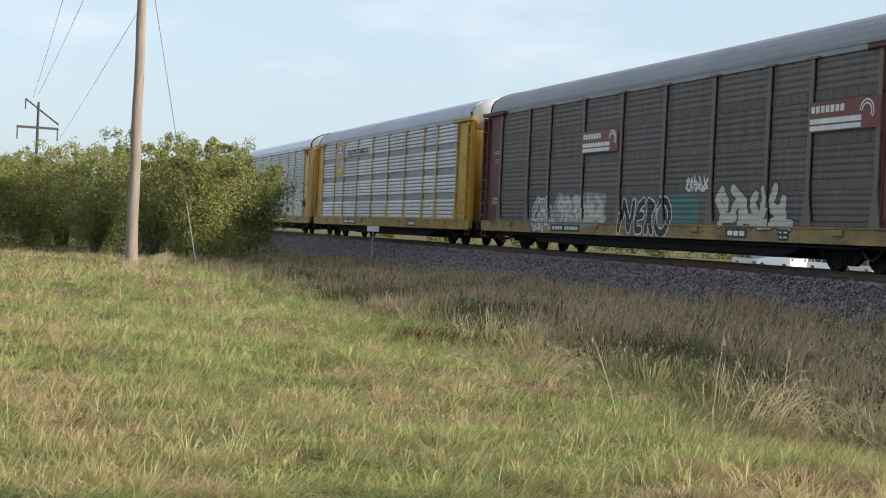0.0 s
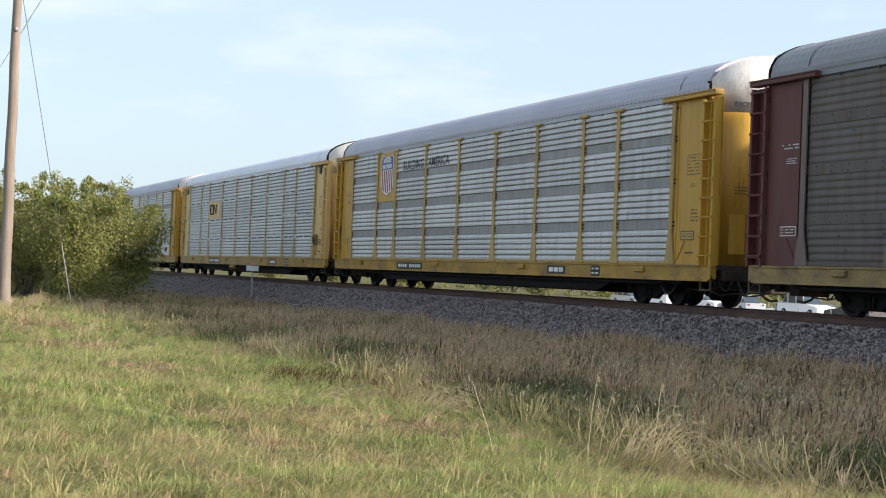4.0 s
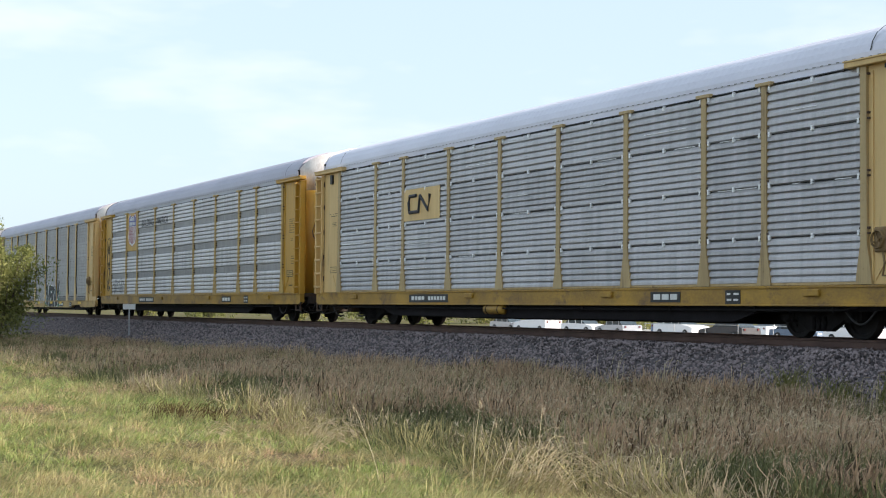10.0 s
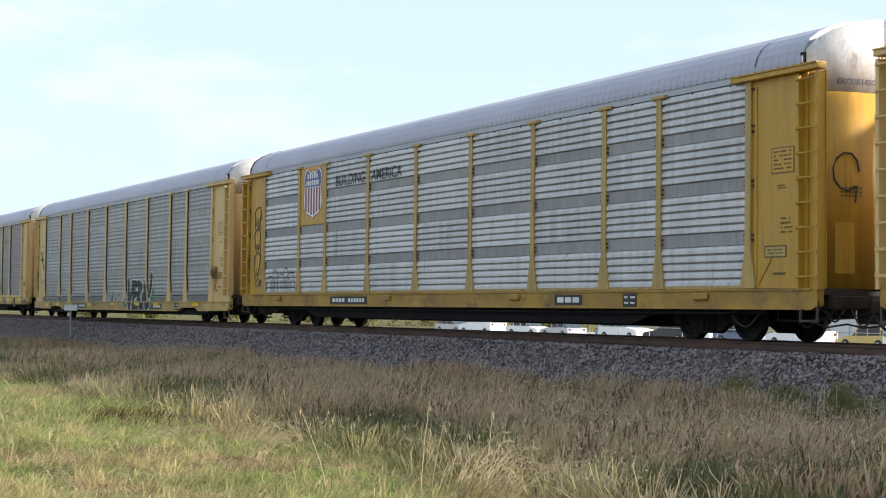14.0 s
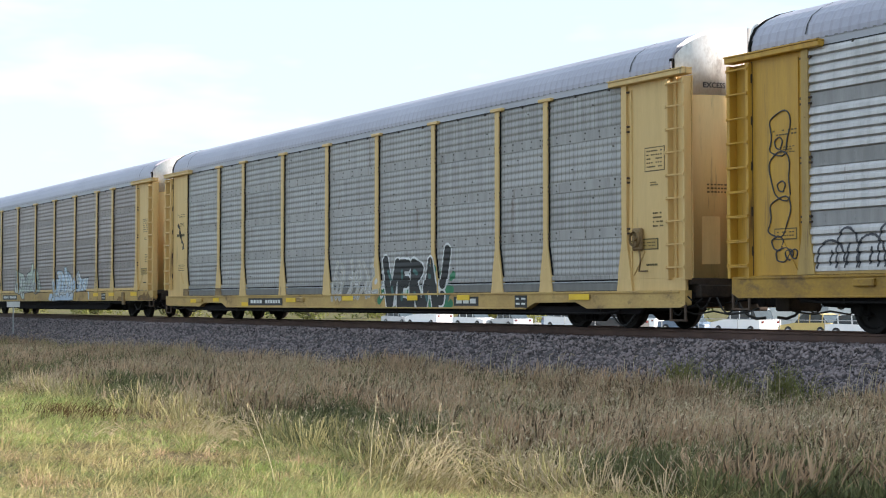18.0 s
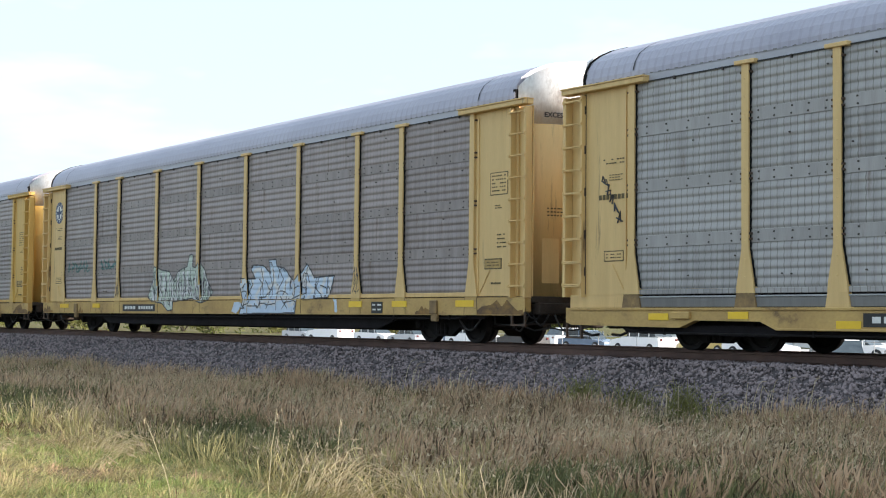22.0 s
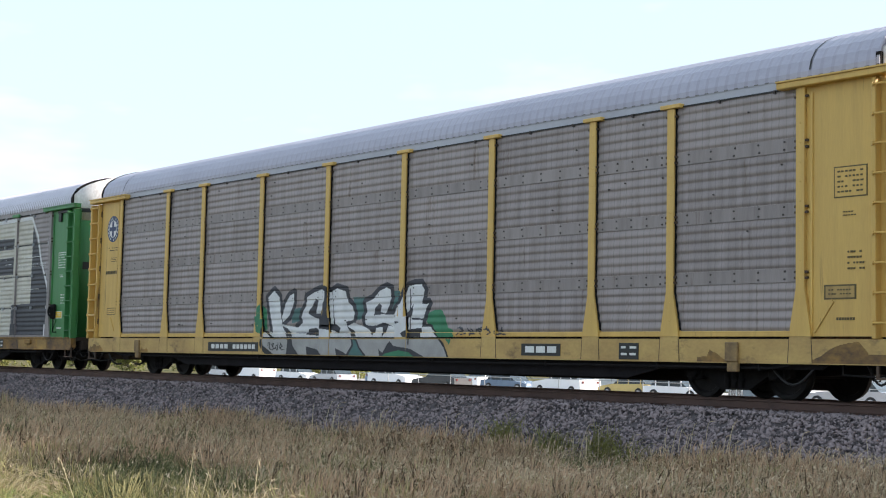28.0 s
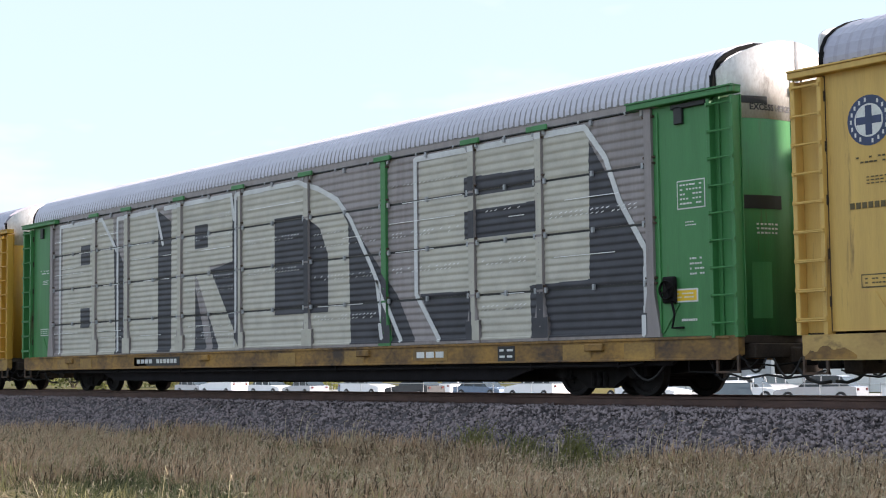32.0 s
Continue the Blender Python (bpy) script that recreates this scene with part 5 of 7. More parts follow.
def scribble(x0, x1, z0, z1, letters, seed):
    """Bulky, interlocking, unreadable forms."""
    q = random.Random(seed)
    segs = []
    w, h = (x1 - x0) / letters, z1 - z0
    for i in range(letters):
        cx = x0 + (i + 0.5) * w
        pts = [(cx + q.uniform(-0.42, 0.42) * w, z0 + h * v) for v in (q.uniform(0, 0.1), q.uniform(0.25, 0.4), q.uniform(0.5, 0.7), q.uniform(0.85, 1.0))]
        segs += [(*a, *b) for a, b in zip(pts, pts[1:])]
        m = z0 + h * q.uniform(0.3, 0.7)
        a0 = q.uniform(0, 6.28)
        rx, rz = w * q.uniform(0.25, 0.4), h * q.uniform(0.18, 0.32)
        arc = [(cx + rx * math.cos(a0 + k * 0.8), min(z1, max(z0, m + rz * math.sin(a0 + k * 0.8)))) for k in range(q.randint(4, 7))]
        segs += [(*a, *b) for a, b in zip(arc, arc[1:])]
        if q.random() < 0.6:
            segs.append((cx + w * 0.2, z0 + h * q.uniform(0, 0.2), cx + w * 0.75, z0 + h * q.uniform(0.0, 0.3)))
    return segs


def tag(car, spec, segs, r, fill, edge, over=0.06, back=None, label=""):
    s = np.array(segs)
    x0, x1 = min(s[:, 0].min(), s[:, 2].min()) - r - 0.3, max(s[:, 0].max(), s[:, 2].max()) + r + 0.3
    z0, z1 = max(spec["sill"][0] + 0.02, min(s[:, 1].min(), s[:, 3].min()) - r - 0.1), max(s[:, 1].max(), s[:, 3].max()) + r + 0.1
    base = drape(car, "graffiti", spec, strokes(segs, r + over), x0, x1, z0, z1, edge, 0.006)
    if label:
        base["label"] = label
    drape(car, "fill", spec, strokes(segs, r), x0, x1, z0, z1, fill, 0.010, base)
    if back:
        low = 0.0
        for mat, sh in back:
            low += 0.0018
            drape(car, "cloud", spec, sh, x0 - 1.2, x1 + 1.2, z0, z1, mat, low, base)
    return base


# ---- the nine cars, front to back ----
YELLOW = dict(paint="yellow", sheet="steel_bright", band="steel_band", rows=BANDS, roof="roof_grey", sill=(0.60, 0.98), ink="grimy_label")
SPECS = [
    dict(YELLOW, label="sooty brown-grey car carrier with dark red ends, red signs and graffiti", paint="red", post="brown_post", sill_paint="sill_brown", kick="steel_brown", sheet="steel_brown", band="steel_brown", rows=OLD, roof="roof_dull", eave="roof_dull", ink="letter_white"),
    dict(YELLOW, sill_paint="yellow_gold", label="silver car carrier with yellow posts and ends and a shield emblem", shield=True, post="yellow_post"),
    dict(YELLOW, sill_paint="yellow_gold", label="galvanised slatted car carrier with pale yellow ends and bright roof", sheet="steel", band="steel", rows=SLITS, roof="roof_bright", roof_mesh="roof_low", eave="roof_bright", paint="yellow_pale", post="post_pale", brake=True, slots=[(3.02, 3.16, -1.05, -0.45)]),
    dict(YELLOW, sill_paint="yellow_gold", label="silver car carrier with golden ends, shield emblem and scrawled outlines", shield=True, post="yellow_post"),
    dict(YELLOW, label="weathered grey car carrier with pale yellow posts and black graffiti", sheet="steel_ash", band="steel_ash_band", paint="yellow_pale", rows=OLD, sill=(0.38, 0.75), sill_paint="sill_foot", brake=True, kick="steel_ash", curb=True, post_foot="brake_paint", pads=(2.7, 10.3)),
    dict(YELLOW, label="weathered grey car carrier with pale yellow ends and pale blue graffiti", sheet="steel_old", band="steel_old_band", paint="yellow_pale", rows=OLD, pads=(2.7, 23.7), feet=True, sill=(0.60, 0.965), sill_paint="sill_foot"),
    dict(YELLOW, label="grey car carrier with yellow posts and big white outlined graffiti", sheet="steel_old", band="steel_old_band", paint="yellow_mid", rows=OLD, sill=(0.57, 0.95), pads=(2.7, 23.7), feet=True, sill_paint="sill_foot"),
    dict(YELLOW, label="green-ended car carrier painted over with huge bone and black letters", sheet="steel_pale", band="steel_pale", paint="green", rows=PERF, roof="roof_seamed", roof_mesh="roof_ribbed", dark_trim=True, eave="steel_pale", post="steel_pale", ink="letter_white", brake=True, brake_gear="truck", clip="galv_post", sill_paint="sill_rusty", slots=[(3.0, 3.22, -1.20, -0.45), (4.70, 4.82, -1.30, -0.70)], rods="under"),
    dict(YELLOW, label="car carrier with golden yellow end at the tail of the view", sheet="steel", band="steel_band"),
]
OFFSET = [0.40, 0.18, 0.14, -0.05, -0.05, -0.05, -0.33, -0.28, -0.28]
cars = []
for n, spec in enumerate(SPECS):
    car = rack(n, spec)
    car["paint"], car["ink"] = spec["paint"], spec["ink"]
    if n == 5:
        car["bare_sill"] = 1
    sill_marks(car, *spec["sill"], logo="yellow_sill" if n == 7 else "black")
    end_stencils(car, spec["ink"])
    hood_print(car)
    start_stencils(car, n in (4, 5, 6, 8))
    if spec.get("shield"):
        shield(car)
        lettering(car, spec, "BUILDING", 6.80, 4.10, 0.32, "letter_dark")
        lettering(car, spec, "AMERICA", 9.20, 4.10, 0.32, "letter_dark")
    cars.append(car)
    if n == 7:
        for ob in [o for o in car.children if o.name.startswith("post") and abs(o.location.x - 17.6) < 0.01]:
            ob.material_slots[0].material = MAT["green"]
        for x in POSTS[1:9]:
            part("cap_plate", Geo().box(x - 0.27, x + 0.27, FACE - 0.04, FACE + 0.01, 4.78, 4.88, 0.008), "green", car)

# cars further ahead, past the view, whose shadow falls on the meadow
ahead = [rack(n, SPECS[1]) for n in (-1, -2)]

# first car: two red signs with white bars and a hook shape, blocks of graffiti
c = cars[0]
for x0, x1 in ((9.0, 11.7), (22.3, 25.1)):
    b = board(c, "red_sign", x0, x1, 3.12, 3.80, "red_sign", label="dark red sign with white bars")
    bars(b, x0 + 0.06, x0 + 1.45, 3.50, 3.74, 7, "letter_white")
    part("stripes", Geo().box(x0 + 0.04, x0 + 2.1, FACE - 0.012, FACE - 0.006, 3.30, 3.42).box(x0 + 0.04, x0 + 2.1, FACE - 0.012, FACE - 0.006, 3.15, 3.26), "letter_white", b)
    arc = Geo()
    for i in range(10):
        a0, a1 = -0.5 + i * 0.35, -0.5 + (i + 1) * 0.35
        for r0, r1 in ((0.16, 0.20), (0.24, 0.28)):
            arc.add([(x0 + 2.3 + r * math.cos(a), FACE - 0.010, 3.48 + r * math.sin(a)) for r, a in ((r0, a0), (r1, a0), (r1, a1), (r0, a1))], [(0, 1, 2, 3)])
    part("hook", arc, "letter_white", b)
haze = drape(c, "graffiti", SPECS[0], polygon([(6.7, 0.72), (6.6, 1.5), (7.1, 1.95), (8.2, 1.72), (9.4, 1.92), (10.9, 1.85), (10.8, 0.95), (9.2, 0.80)]), 6.5, 11.0, 0.72, 2.0, "spray_grey", 0.003)
haze["label"] = "grey sprayed patch behind the letters"
tag(c, SPECS[0], scribble(4.75, 6.6, 0.72, 1.80, 3, 3), 0.07, "spray_grey", "spray_white", 0.05, label="grey graffiti letters with white edges")
tag(c, SPECS[0], scribble(7.0, 10.7, 1.02, 1.78, 6, 5), 0.085, "spray_pale", "spray_grey", 0.04, label="pale blocky graffiti letters")
oval = [(14.85 + 0.40 * math.cos(k * 0.5236), 1.17 + 0.46 * math.sin(k * 0.5236)) for k in range(13)]
NIGHT = [(12.0, 0.78, 12.22, 1.58), (12.22, 1.58, 12.72, 0.80), (12.72, 0.80, 12.90, 1.58), (13.55, 1.60, 13.25, 1.45), (13.25, 1.45, 13.12, 1.10), (13.12, 1.16, 13.50, 1.22), (13.12, 1.10, 13.25, 0.78), (13.25, 0.78, 13.52, 0.80), (13.88, 0.76, 13.90, 1.60), (13.90, 1.60, 14.20, 1.48), (14.20, 1.48, 13.95, 1.20), (13.95, 1.20, 14.25, 0.76)] + [(*a, *b) for a, b in zip(oval, oval[1:])]
tag(c, SPECS[0], NIGHT, 0.10, "spray_black", "spray_white", 0.045, label="black graffiti letters with white edges")
drape(c, "graffiti", SPECS[0], polygon([(15.35, 1.0), (16.93, 1.0), (16.88, 1.77), (15.3, 1.78)]), 15.2, 17.0, 0.9, 1.9, "spray_teal", 0.004)["label"] = "dull teal sprayed block"
drape(c, "graffiti", SPECS[0], strokes(scribble(16.15, 17.5, 1.86, 2.26, 6, 15), 0.035), 16.0, 17.7, 1.8, 2.35, "spray_white", 0.006)["label"] = "small white scrawl"
tag(c, SPECS[0], scribble(17.75, 21.4, 1.0, 1.92, 4, 11), 0.13, "spray_pale", "spray_dark", 0.05, label="white graffiti with dark edges")

# third car: dark line emblem on a yellow board
b = board(cars[2], "emblem_board", 6.2, 8.5, 2.98, 3.88, "yellow_pale", PANEL - RIB - 0.01, "faded yellow board with a dark line emblem")
part("line_emblem", Geo().path([(7.05, PANEL - RIB - 0.02, 3.68), (6.62, PANEL - RIB - 0.02, 3.68), (6.55, PANEL - RIB - 0.02, 3.5), (6.6, PANEL - RIB - 0.02, 3.22), (7.2, PANEL - RIB - 0.02, 3.22), (7.3, PANEL - RIB - 0.02, 3.66), (7.8, PANEL - RIB - 0.02, 3.24), (7.9, PANEL - RIB - 0.02, 3.68)], 0.055), "letter_dark", b)

tank = part("air_reservoir", Geo().lathe([(0.0, -0.52), (0.09, -0.50), (0.125, -0.45), (0.125, 0.45), (0.09, 0.50), (0.0, 0.52)], 0, 0, 16).mesh("air_reservoir", True), "yellow_gold", cars[2], "tan air tank hung below the sill", at=pose(11.50, -1.44, 0.49, 0, 0, 90))
for y in (-0.3, 0.3):
    part("strap", Geo().lathe([(0.129, y - 0.025), (0.129, y + 0.025)], 0, 0, 16), "grime", tank)

b = part("round_label", Geo().lathe([(0.0, -1.424), (0.12, -1.424), (0.12, -1.415)], 26.64, 1.60, 20), "letter_white", cars[2], "round white warning label with a dark bar")
part("ring", Geo().lathe([(0.12, -1.43), (0.10, -1.43)], 26.64, 1.60, 20).box(26.555, 26.725, -1.43, -1.426, 1.585, 1.615), "crimson", b)

# fourth car: thin outline scrawls on the end panel and first sheets
c = cars[3]
arches = []
for x0, w, z1 in ((1.62, 0.62, 1.55), (2.05, 0.50, 1.75), (2.50, 0.60, 1.62), (2.95, 0.46, 1.80), (3.28, 0.60, 1.66)):
    loop_ = [(x0 + w * (0.5 - 0.5 * math.cos(k * math.pi / 10)), 1.10 + (z1 - 1.10) * math.sin(k * math.pi / 10) ** 0.6) for k in range(11)]
    arches += [(*a, *b) for a, b in zip(loop_, loop_[1:])] + [(x0 + w * 0.45, 1.15, x0 + w * 0.55, 1.15 + (z1 - 1.15) * 0.55)]
drape(c, "graffiti", SPECS[3], strokes(arches, 0.020), 1.5, 4.1, 1.05, 2.0, "spray_dark", 0.006, cell=0.012)
g = Geo()


def bean(x, z, w, h, pinch, lean):
    """A closed rounded outline with a waist."""
    pts = []
    for k in range(25):
        a = k * math.tau / 24
        r = 1 - pinch * math.cos(2 * a) * 0.5 + 0.12 * math.sin(3 * a + lean)
        pts.append((x + w * r * math.cos(a) + lean * 0.08 * math.sin(a), -1.512, z + h * math.sin(a) * (1 - 0.1 * math.cos(3 * a))))
    g.path(pts, 0.013, 5)


for x, z, w, h, pinch, lean in ((0.72, 3.72, 0.20, 0.38, 0.9, 0.5), (0.70, 3.55, 0.06, 0.10, 0.1, 0), (0.74, 2.98, 0.19, 0.42, 0.7, -0.6), (0.76, 2.80, 0.06, 0.09, 0.1, 0), (0.70, 2.28, 0.20, 0.34, 0.8, 0.9), (0.66, 1.82, 0.09, 0.12, 0.1, 0), (0.78, 1.62, 0.11, 0.12, 0.1, 0.4), (0.94, 1.62, 0.06, 0.09, 0.1, 0), (1.06, 1.63, 0.05, 0.08, 0.1, 0)):
    bean(x, z - 0.28, w * 1.55, h, pinch * 0.7, lean)
part("scrawl", g, "spray_dark", c, "tall black scrawled outline letters")

ring = [(0.24 * math.cos(a * 0.6), 0.34 * math.sin(a * 0.6)) for a in range(10)] + [(0.20, -0.25), (0.16, -0.55)]
part("scrawl", Geo().path([(bulge(-0.85 + y) + 0.02, -0.85 + y, 3.05 + z) for y, z in ring], 0.017, 6), "spray_dark", cars[3], "thin dark round scrawl on the end door")

# fifth car: black letters with white edges, drips of teal, a pale piece beside it
def blots(seed, n):
    """Spots of paint scattered behind the letters."""
    q = random.Random(seed)
    return [(q.uniform(14.7, 18.4), q.choice((q.uniform(0.42, 0.85), q.uniform(0.42, 1.3)))) for _ in range(n)]


VERA = [(15.15, 1.56, 15.45, 0.50), (15.5, 0.50, 15.78, 1.48), (15.98, 0.50, 15.98, 1.46), (15.98, 1.46, 16.30, 1.44), (15.98, 1.02, 16.28, 1.04), (15.98, 0.50, 16.32, 0.48), (16.58, 0.46, 16.58, 1.44), (16.58, 1.46, 16.92, 1.34), (16.92, 1.34, 16.66, 1.04), (16.66, 1.04, 17.0, 0.44), (17.18, 0.44, 17.42, 1.48), (17.46, 1.48, 17.74, 0.44), (17.25, 0.88, 17.65, 0.88), (18.02, 1.00, 18.20, 1.74), (17.98, 0.60, 18.0, 0.66)]
tag(cars[4], SPECS[4], VERA, 0.150, "spray_black", "spray_white", 0.05, back=[(m, strokes([(x, z, x + 0.05, z + 0.04) for x, z in blots(seed, 26 if seed < 3 else 16)], r)) for m, r, seed in (("spray_teal", 0.13, 1), ("spray_green", 0.10, 2), ("spray_mint", 0.10, 3), ("spray_white", 0.06, 4))], label="black graffiti letters with white edges")
glints = [(15.3, 1.30, 15.45, 1.1), (16.0, 1.3, 16.02, 1.15), (16.62, 1.30, 16.75, 1.24), (17.35, 1.2, 17.5, 1.15), (15.55, 0.9, 15.6, 0.75), (16.7, 0.75, 16.8, 0.6), (17.3, 0.7, 17.35, 0.6), (16.1, 0.75, 16.1, 0.62)]
drape(cars[4], "glint", SPECS[4], strokes(glints, 0.055), 15.0, 18.4, 0.42, 1.8, "spray_teal", 0.016)
pale = scribble(12.15, 14.7, 0.62, 1.62, 6, 31)
ob = drape(cars[4], "graffiti", SPECS[4], strokes(pale, 0.075), 11.9, 14.9, 0.5, 1.8, "spray_pale", 0.005)
ob["label"] = "faded cream graffiti outlines"
drape(cars[4], "inner", SPECS[4], strokes(pale, 0.042), 11.9, 14.9, 0.5, 1.8, "steel_ash_band", 0.009, ob)
drape(cars[4], "line_work", SPECS[4], strokes(pale, 0.010), 11.9, 14.9, 0.5, 1.8, "spray_white", 0.013, ob)
for x0, x1 in ((12.9, 13.5), (16.4, 16.9), (18.75, 19.3), (23.2, 23.9)):
    board(cars[4], "yellow_patch", x0, x1, 0.58, 0.70, "yellow_new", FACE - 0.02)
for x0, x1, z in ((1.86, 2.36, 0.53), (3.80, 4.26, 0.56), (6.10, 6.58, 0.42), (9.30, 9.95, 0.54)):
    board(cars[4], "yellow_patch", x0, x1, z, z + 0.12, "yellow_new", FACE - 0.004)

g = Geo()
q = random.Random(9)
for i in range(5):
    x, z = 0.62 + i * 0.10, 3.10 - i * 0.17
    g.path([(x + q.uniform(-0.1, 0.1), -1.512, z + q.uniform(-0.12, 0.12)) for k in range(5)], 0.014, 5)
part("scrawl", g, "spray_dark", cars[4], "black marker scrawl")

# sixth car: two ice-coloured pieces
c = cars[5]
CROWN = [[(8.4, 1.11), (8.71, 1.58), (8.96, 1.99), (9.36, 1.88), (9.88, 1.83), (10.23, 1.56), (10.52, 1.82), (11.13, 1.94), (11.24, 2.26), (11.48, 2.28), (11.49, 1.93), (11.78, 1.88), (11.96, 2.04), (12.24, 1.85), (12.44, 1.53), (12.79, 1.21), (12.57, 0.97), (12.12, 0.9), (11.53, 1.03), (10.31, 0.94), (10.27, 0.71), (9.94, 0.68), (9.54, 0.9), (8.74, 0.97)]]
BURST = [[(14.45, 1.54), (15.3, 1.52), (15.04, 1.79), (15.23, 1.88), (15.74, 1.86), (16.13, 1.65), (16.06, 1.99), (16.44, 2.0), (16.5, 1.81), (16.87, 1.77), (17.27, 1.48), (17.53, 1.46), (18.04, 1.85), (18.3, 1.61), (18.39, 1.5), (19.36, 1.53), (19.28, 1.33), (19.13, 1.01), (18.15, 0.96), (17.63, 0.98), (17.55, 0.63), (15.13, 0.61), (14.53, 0.59), (14.72, 0.97)]]
for shape, paint, x0, x1, seed, words in ((CROWN, "spray_mint", 8.3, 13.0, 41, "pale mint graffiti with dense dark lines"), (BURST, "spray_blue", 13.8, 19.7, 43, "ice blue graffiti with dark lines")):
    ob = drape(c, "graffiti", SPECS[5], polygon(*shape), x0, x1, 0.58, 2.3, paint, 0.004)
    ob["label"] = words
    rim = [(*a, *b) for a, b in zip(shape[0], shape[0][1:] + shape[0][:1])]
    drape(c, "outline", SPECS[5], strokes(rim, 0.018), x0, x1, 0.58, 2.3, "spray_dark", 0.010, ob)
    field_ = polygon(*shape)

    def masked(segs, r, field_=field_):
        line_ = strokes(segs, r)
        return lambda x, z: line_(x, z) & field_(x, z)

    k = 13 if seed == 41 else 9
    drape(c, "highlight", SPECS[5], masked(scribble(x0 + 0.3, x1 - 0.3, 0.8, 1.85, k - 3, seed + 9), 0.055), x0, x1, 0.6, 2.3, "spray_white", 0.007, ob)
    drape(c, "line_work", SPECS[5], masked(scribble(x0 + 0.2, x1 - 0.2, 0.72, 1.95, k, seed) + (scribble(x0 + 0.3, x1 - 0.3, 0.8, 1.8, k, seed + 5) if seed == 41 else scribble(x0 + 0.5, x1 - 0.5, 0.75, 1.5, 5, seed + 6)), 0.014), x0, x1, 0.6, 2.3, "spray_dark", 0.010, ob)
drape(c, "graffiti", SPECS[5], polygon([(14.21, 0.91), (14.52, 0.91), (14.72, 0.85), (14.32, 0.61), (14.05, 0.67)]), 14.0, 14.8, 0.58, 1.0, "spray_blue", 0.004)["label"] = "ice blue tail of the graffiti"
drape(c, "graffiti", SPECS[5], polygon([(19.34, 1.01), (19.57, 0.96), (19.61, 0.65), (19.49, 0.65), (19.47, 0.88)]), 19.3, 19.7, 0.58, 1.05, "spray_blue", 0.004)["label"] = "ice blue hook of the graffiti"
round_emblem(c)
for x0, x1 in ((1.20, 2.0), (4.15, 4.75), (20.15, 20.72), (22.02, 22.62), (24.5, 25.15)):
    board(c, "yellow_patch", x0, x1, 0.775, 0.91, "yellow_new", FACE - 0.006)

drape(c, "graffiti", SPECS[5], strokes(scribble(1.7, 3.6, 1.95, 2.30, 6, 61), 0.03), 1.55, 3.9, 1.85, 2.45, "spray_teal", 0.006)["label"] = "faint teal scrawl"
drape(c, "graffiti", SPECS[5], strokes(scribble(4.5, 5.9, 2.00, 2.32, 4, 62), 0.03), 4.35, 6.0, 1.9, 2.45, "spray_teal", 0.006)["label"] = "faint teal scrawl"
drape(c, "graffiti", SPECS[5], strokes(scribble(6.0, 6.24, 1.10, 1.75, 2, 63), 0.012), 5.9, 6.35, 1.05, 1.9, "spray_dark", 0.006, cell=0.014)
drape(c, "graffiti", SPECS[5], strokes(scribble(20.3, 20.55, 1.10, 1.70, 2, 64), 0.012), 20.2, 20.65, 1.05, 1.8, "spray_dark", 0.006, cell=0.014)

# seventh car: five big white letters with black edges over green cloud
c, sp = cars[6], SPECS[6]


def spray(name, shape, mat, lift, parent=None):
    """One filled patch of paint."""
    xs_, zs_ = [a for a, b in shape], [b for a, b in shape]
    return drape(c, name, sp, polygon(shape), min(xs_) - 0.03, max(xs_) + 0.03, max(0.585, min(zs_) - 0.03), max(zs_) + 0.03, mat, lift, parent)


def outline(name, shape, r, mat, lift, parent, shut=True):
    """A sprayed line along a shape."""
    xs_, zs_ = [a for a, b in shape], [b for a, b in shape]
    ends_ = zip(shape, shape[1:] + shape[:1]) if shut else zip(shape, shape[1:])
    return drape(c, name, sp, strokes([(*a, *b) for a, b in ends_], r), min(xs_) - r - 0.03, max(xs_) + r + 0.03, max(0.585, min(zs_) - r), max(zs_) + r + 0.03, mat, lift, parent)


art = spray("graffiti", [(8.80, 1.58), (9.04, 1.76), (9.3, 1.62), (9.34, 1.17), (9.2, 1.04), (8.92, 1.10)], "spray_green", 0.003)
art["label"] = "large white graffiti letters edged in black over green"
spray("cloud", [(15.49, 1.43), (15.81, 1.53), (16.03, 1.53), (16.15, 1.42), (16.26, 1.17), (16.4, 1.14), (16.48, 1.01), (16.38, 0.83), (16.19, 0.99), (16.03, 0.94), (15.82, 1.01), (15.62, 1.22)], "spray_green", 0.003, art)
for teal in ([(10.31, 1.61), (10.9, 1.66), (11.01, 1.38), (10.44, 1.30)], [(12.9, 1.84), (13.38, 1.84), (13.41, 1.40), (12.96, 1.33)], [(14.30, 1.96), (14.72, 1.93), (14.66, 1.60), (14.30, 1.54)]):
    spray("cloud", teal, "spray_teal", 0.003, art)
BASE = [(9.2, 1.13), (9.64, 1.09), (10.0, 1.28), (10.67, 1.2), (11.08, 1.29), (11.63, 1.24), (12.11, 1.15), (12.59, 1.2), (12.97, 1.29), (13.34, 1.2), (13.57, 1.14), (13.85, 1.18), (14.28, 1.22), (14.56, 1.18), (15.7, 1.19), (15.88, 1.03), (16.01, 0.94), (9.2, 0.94)]
SKIRT = [(9.2, 0.945), (16.01, 0.945), (16.21, 0.77), (16.33, 0.57), (9.77, 0.57), (9.24, 0.79)]
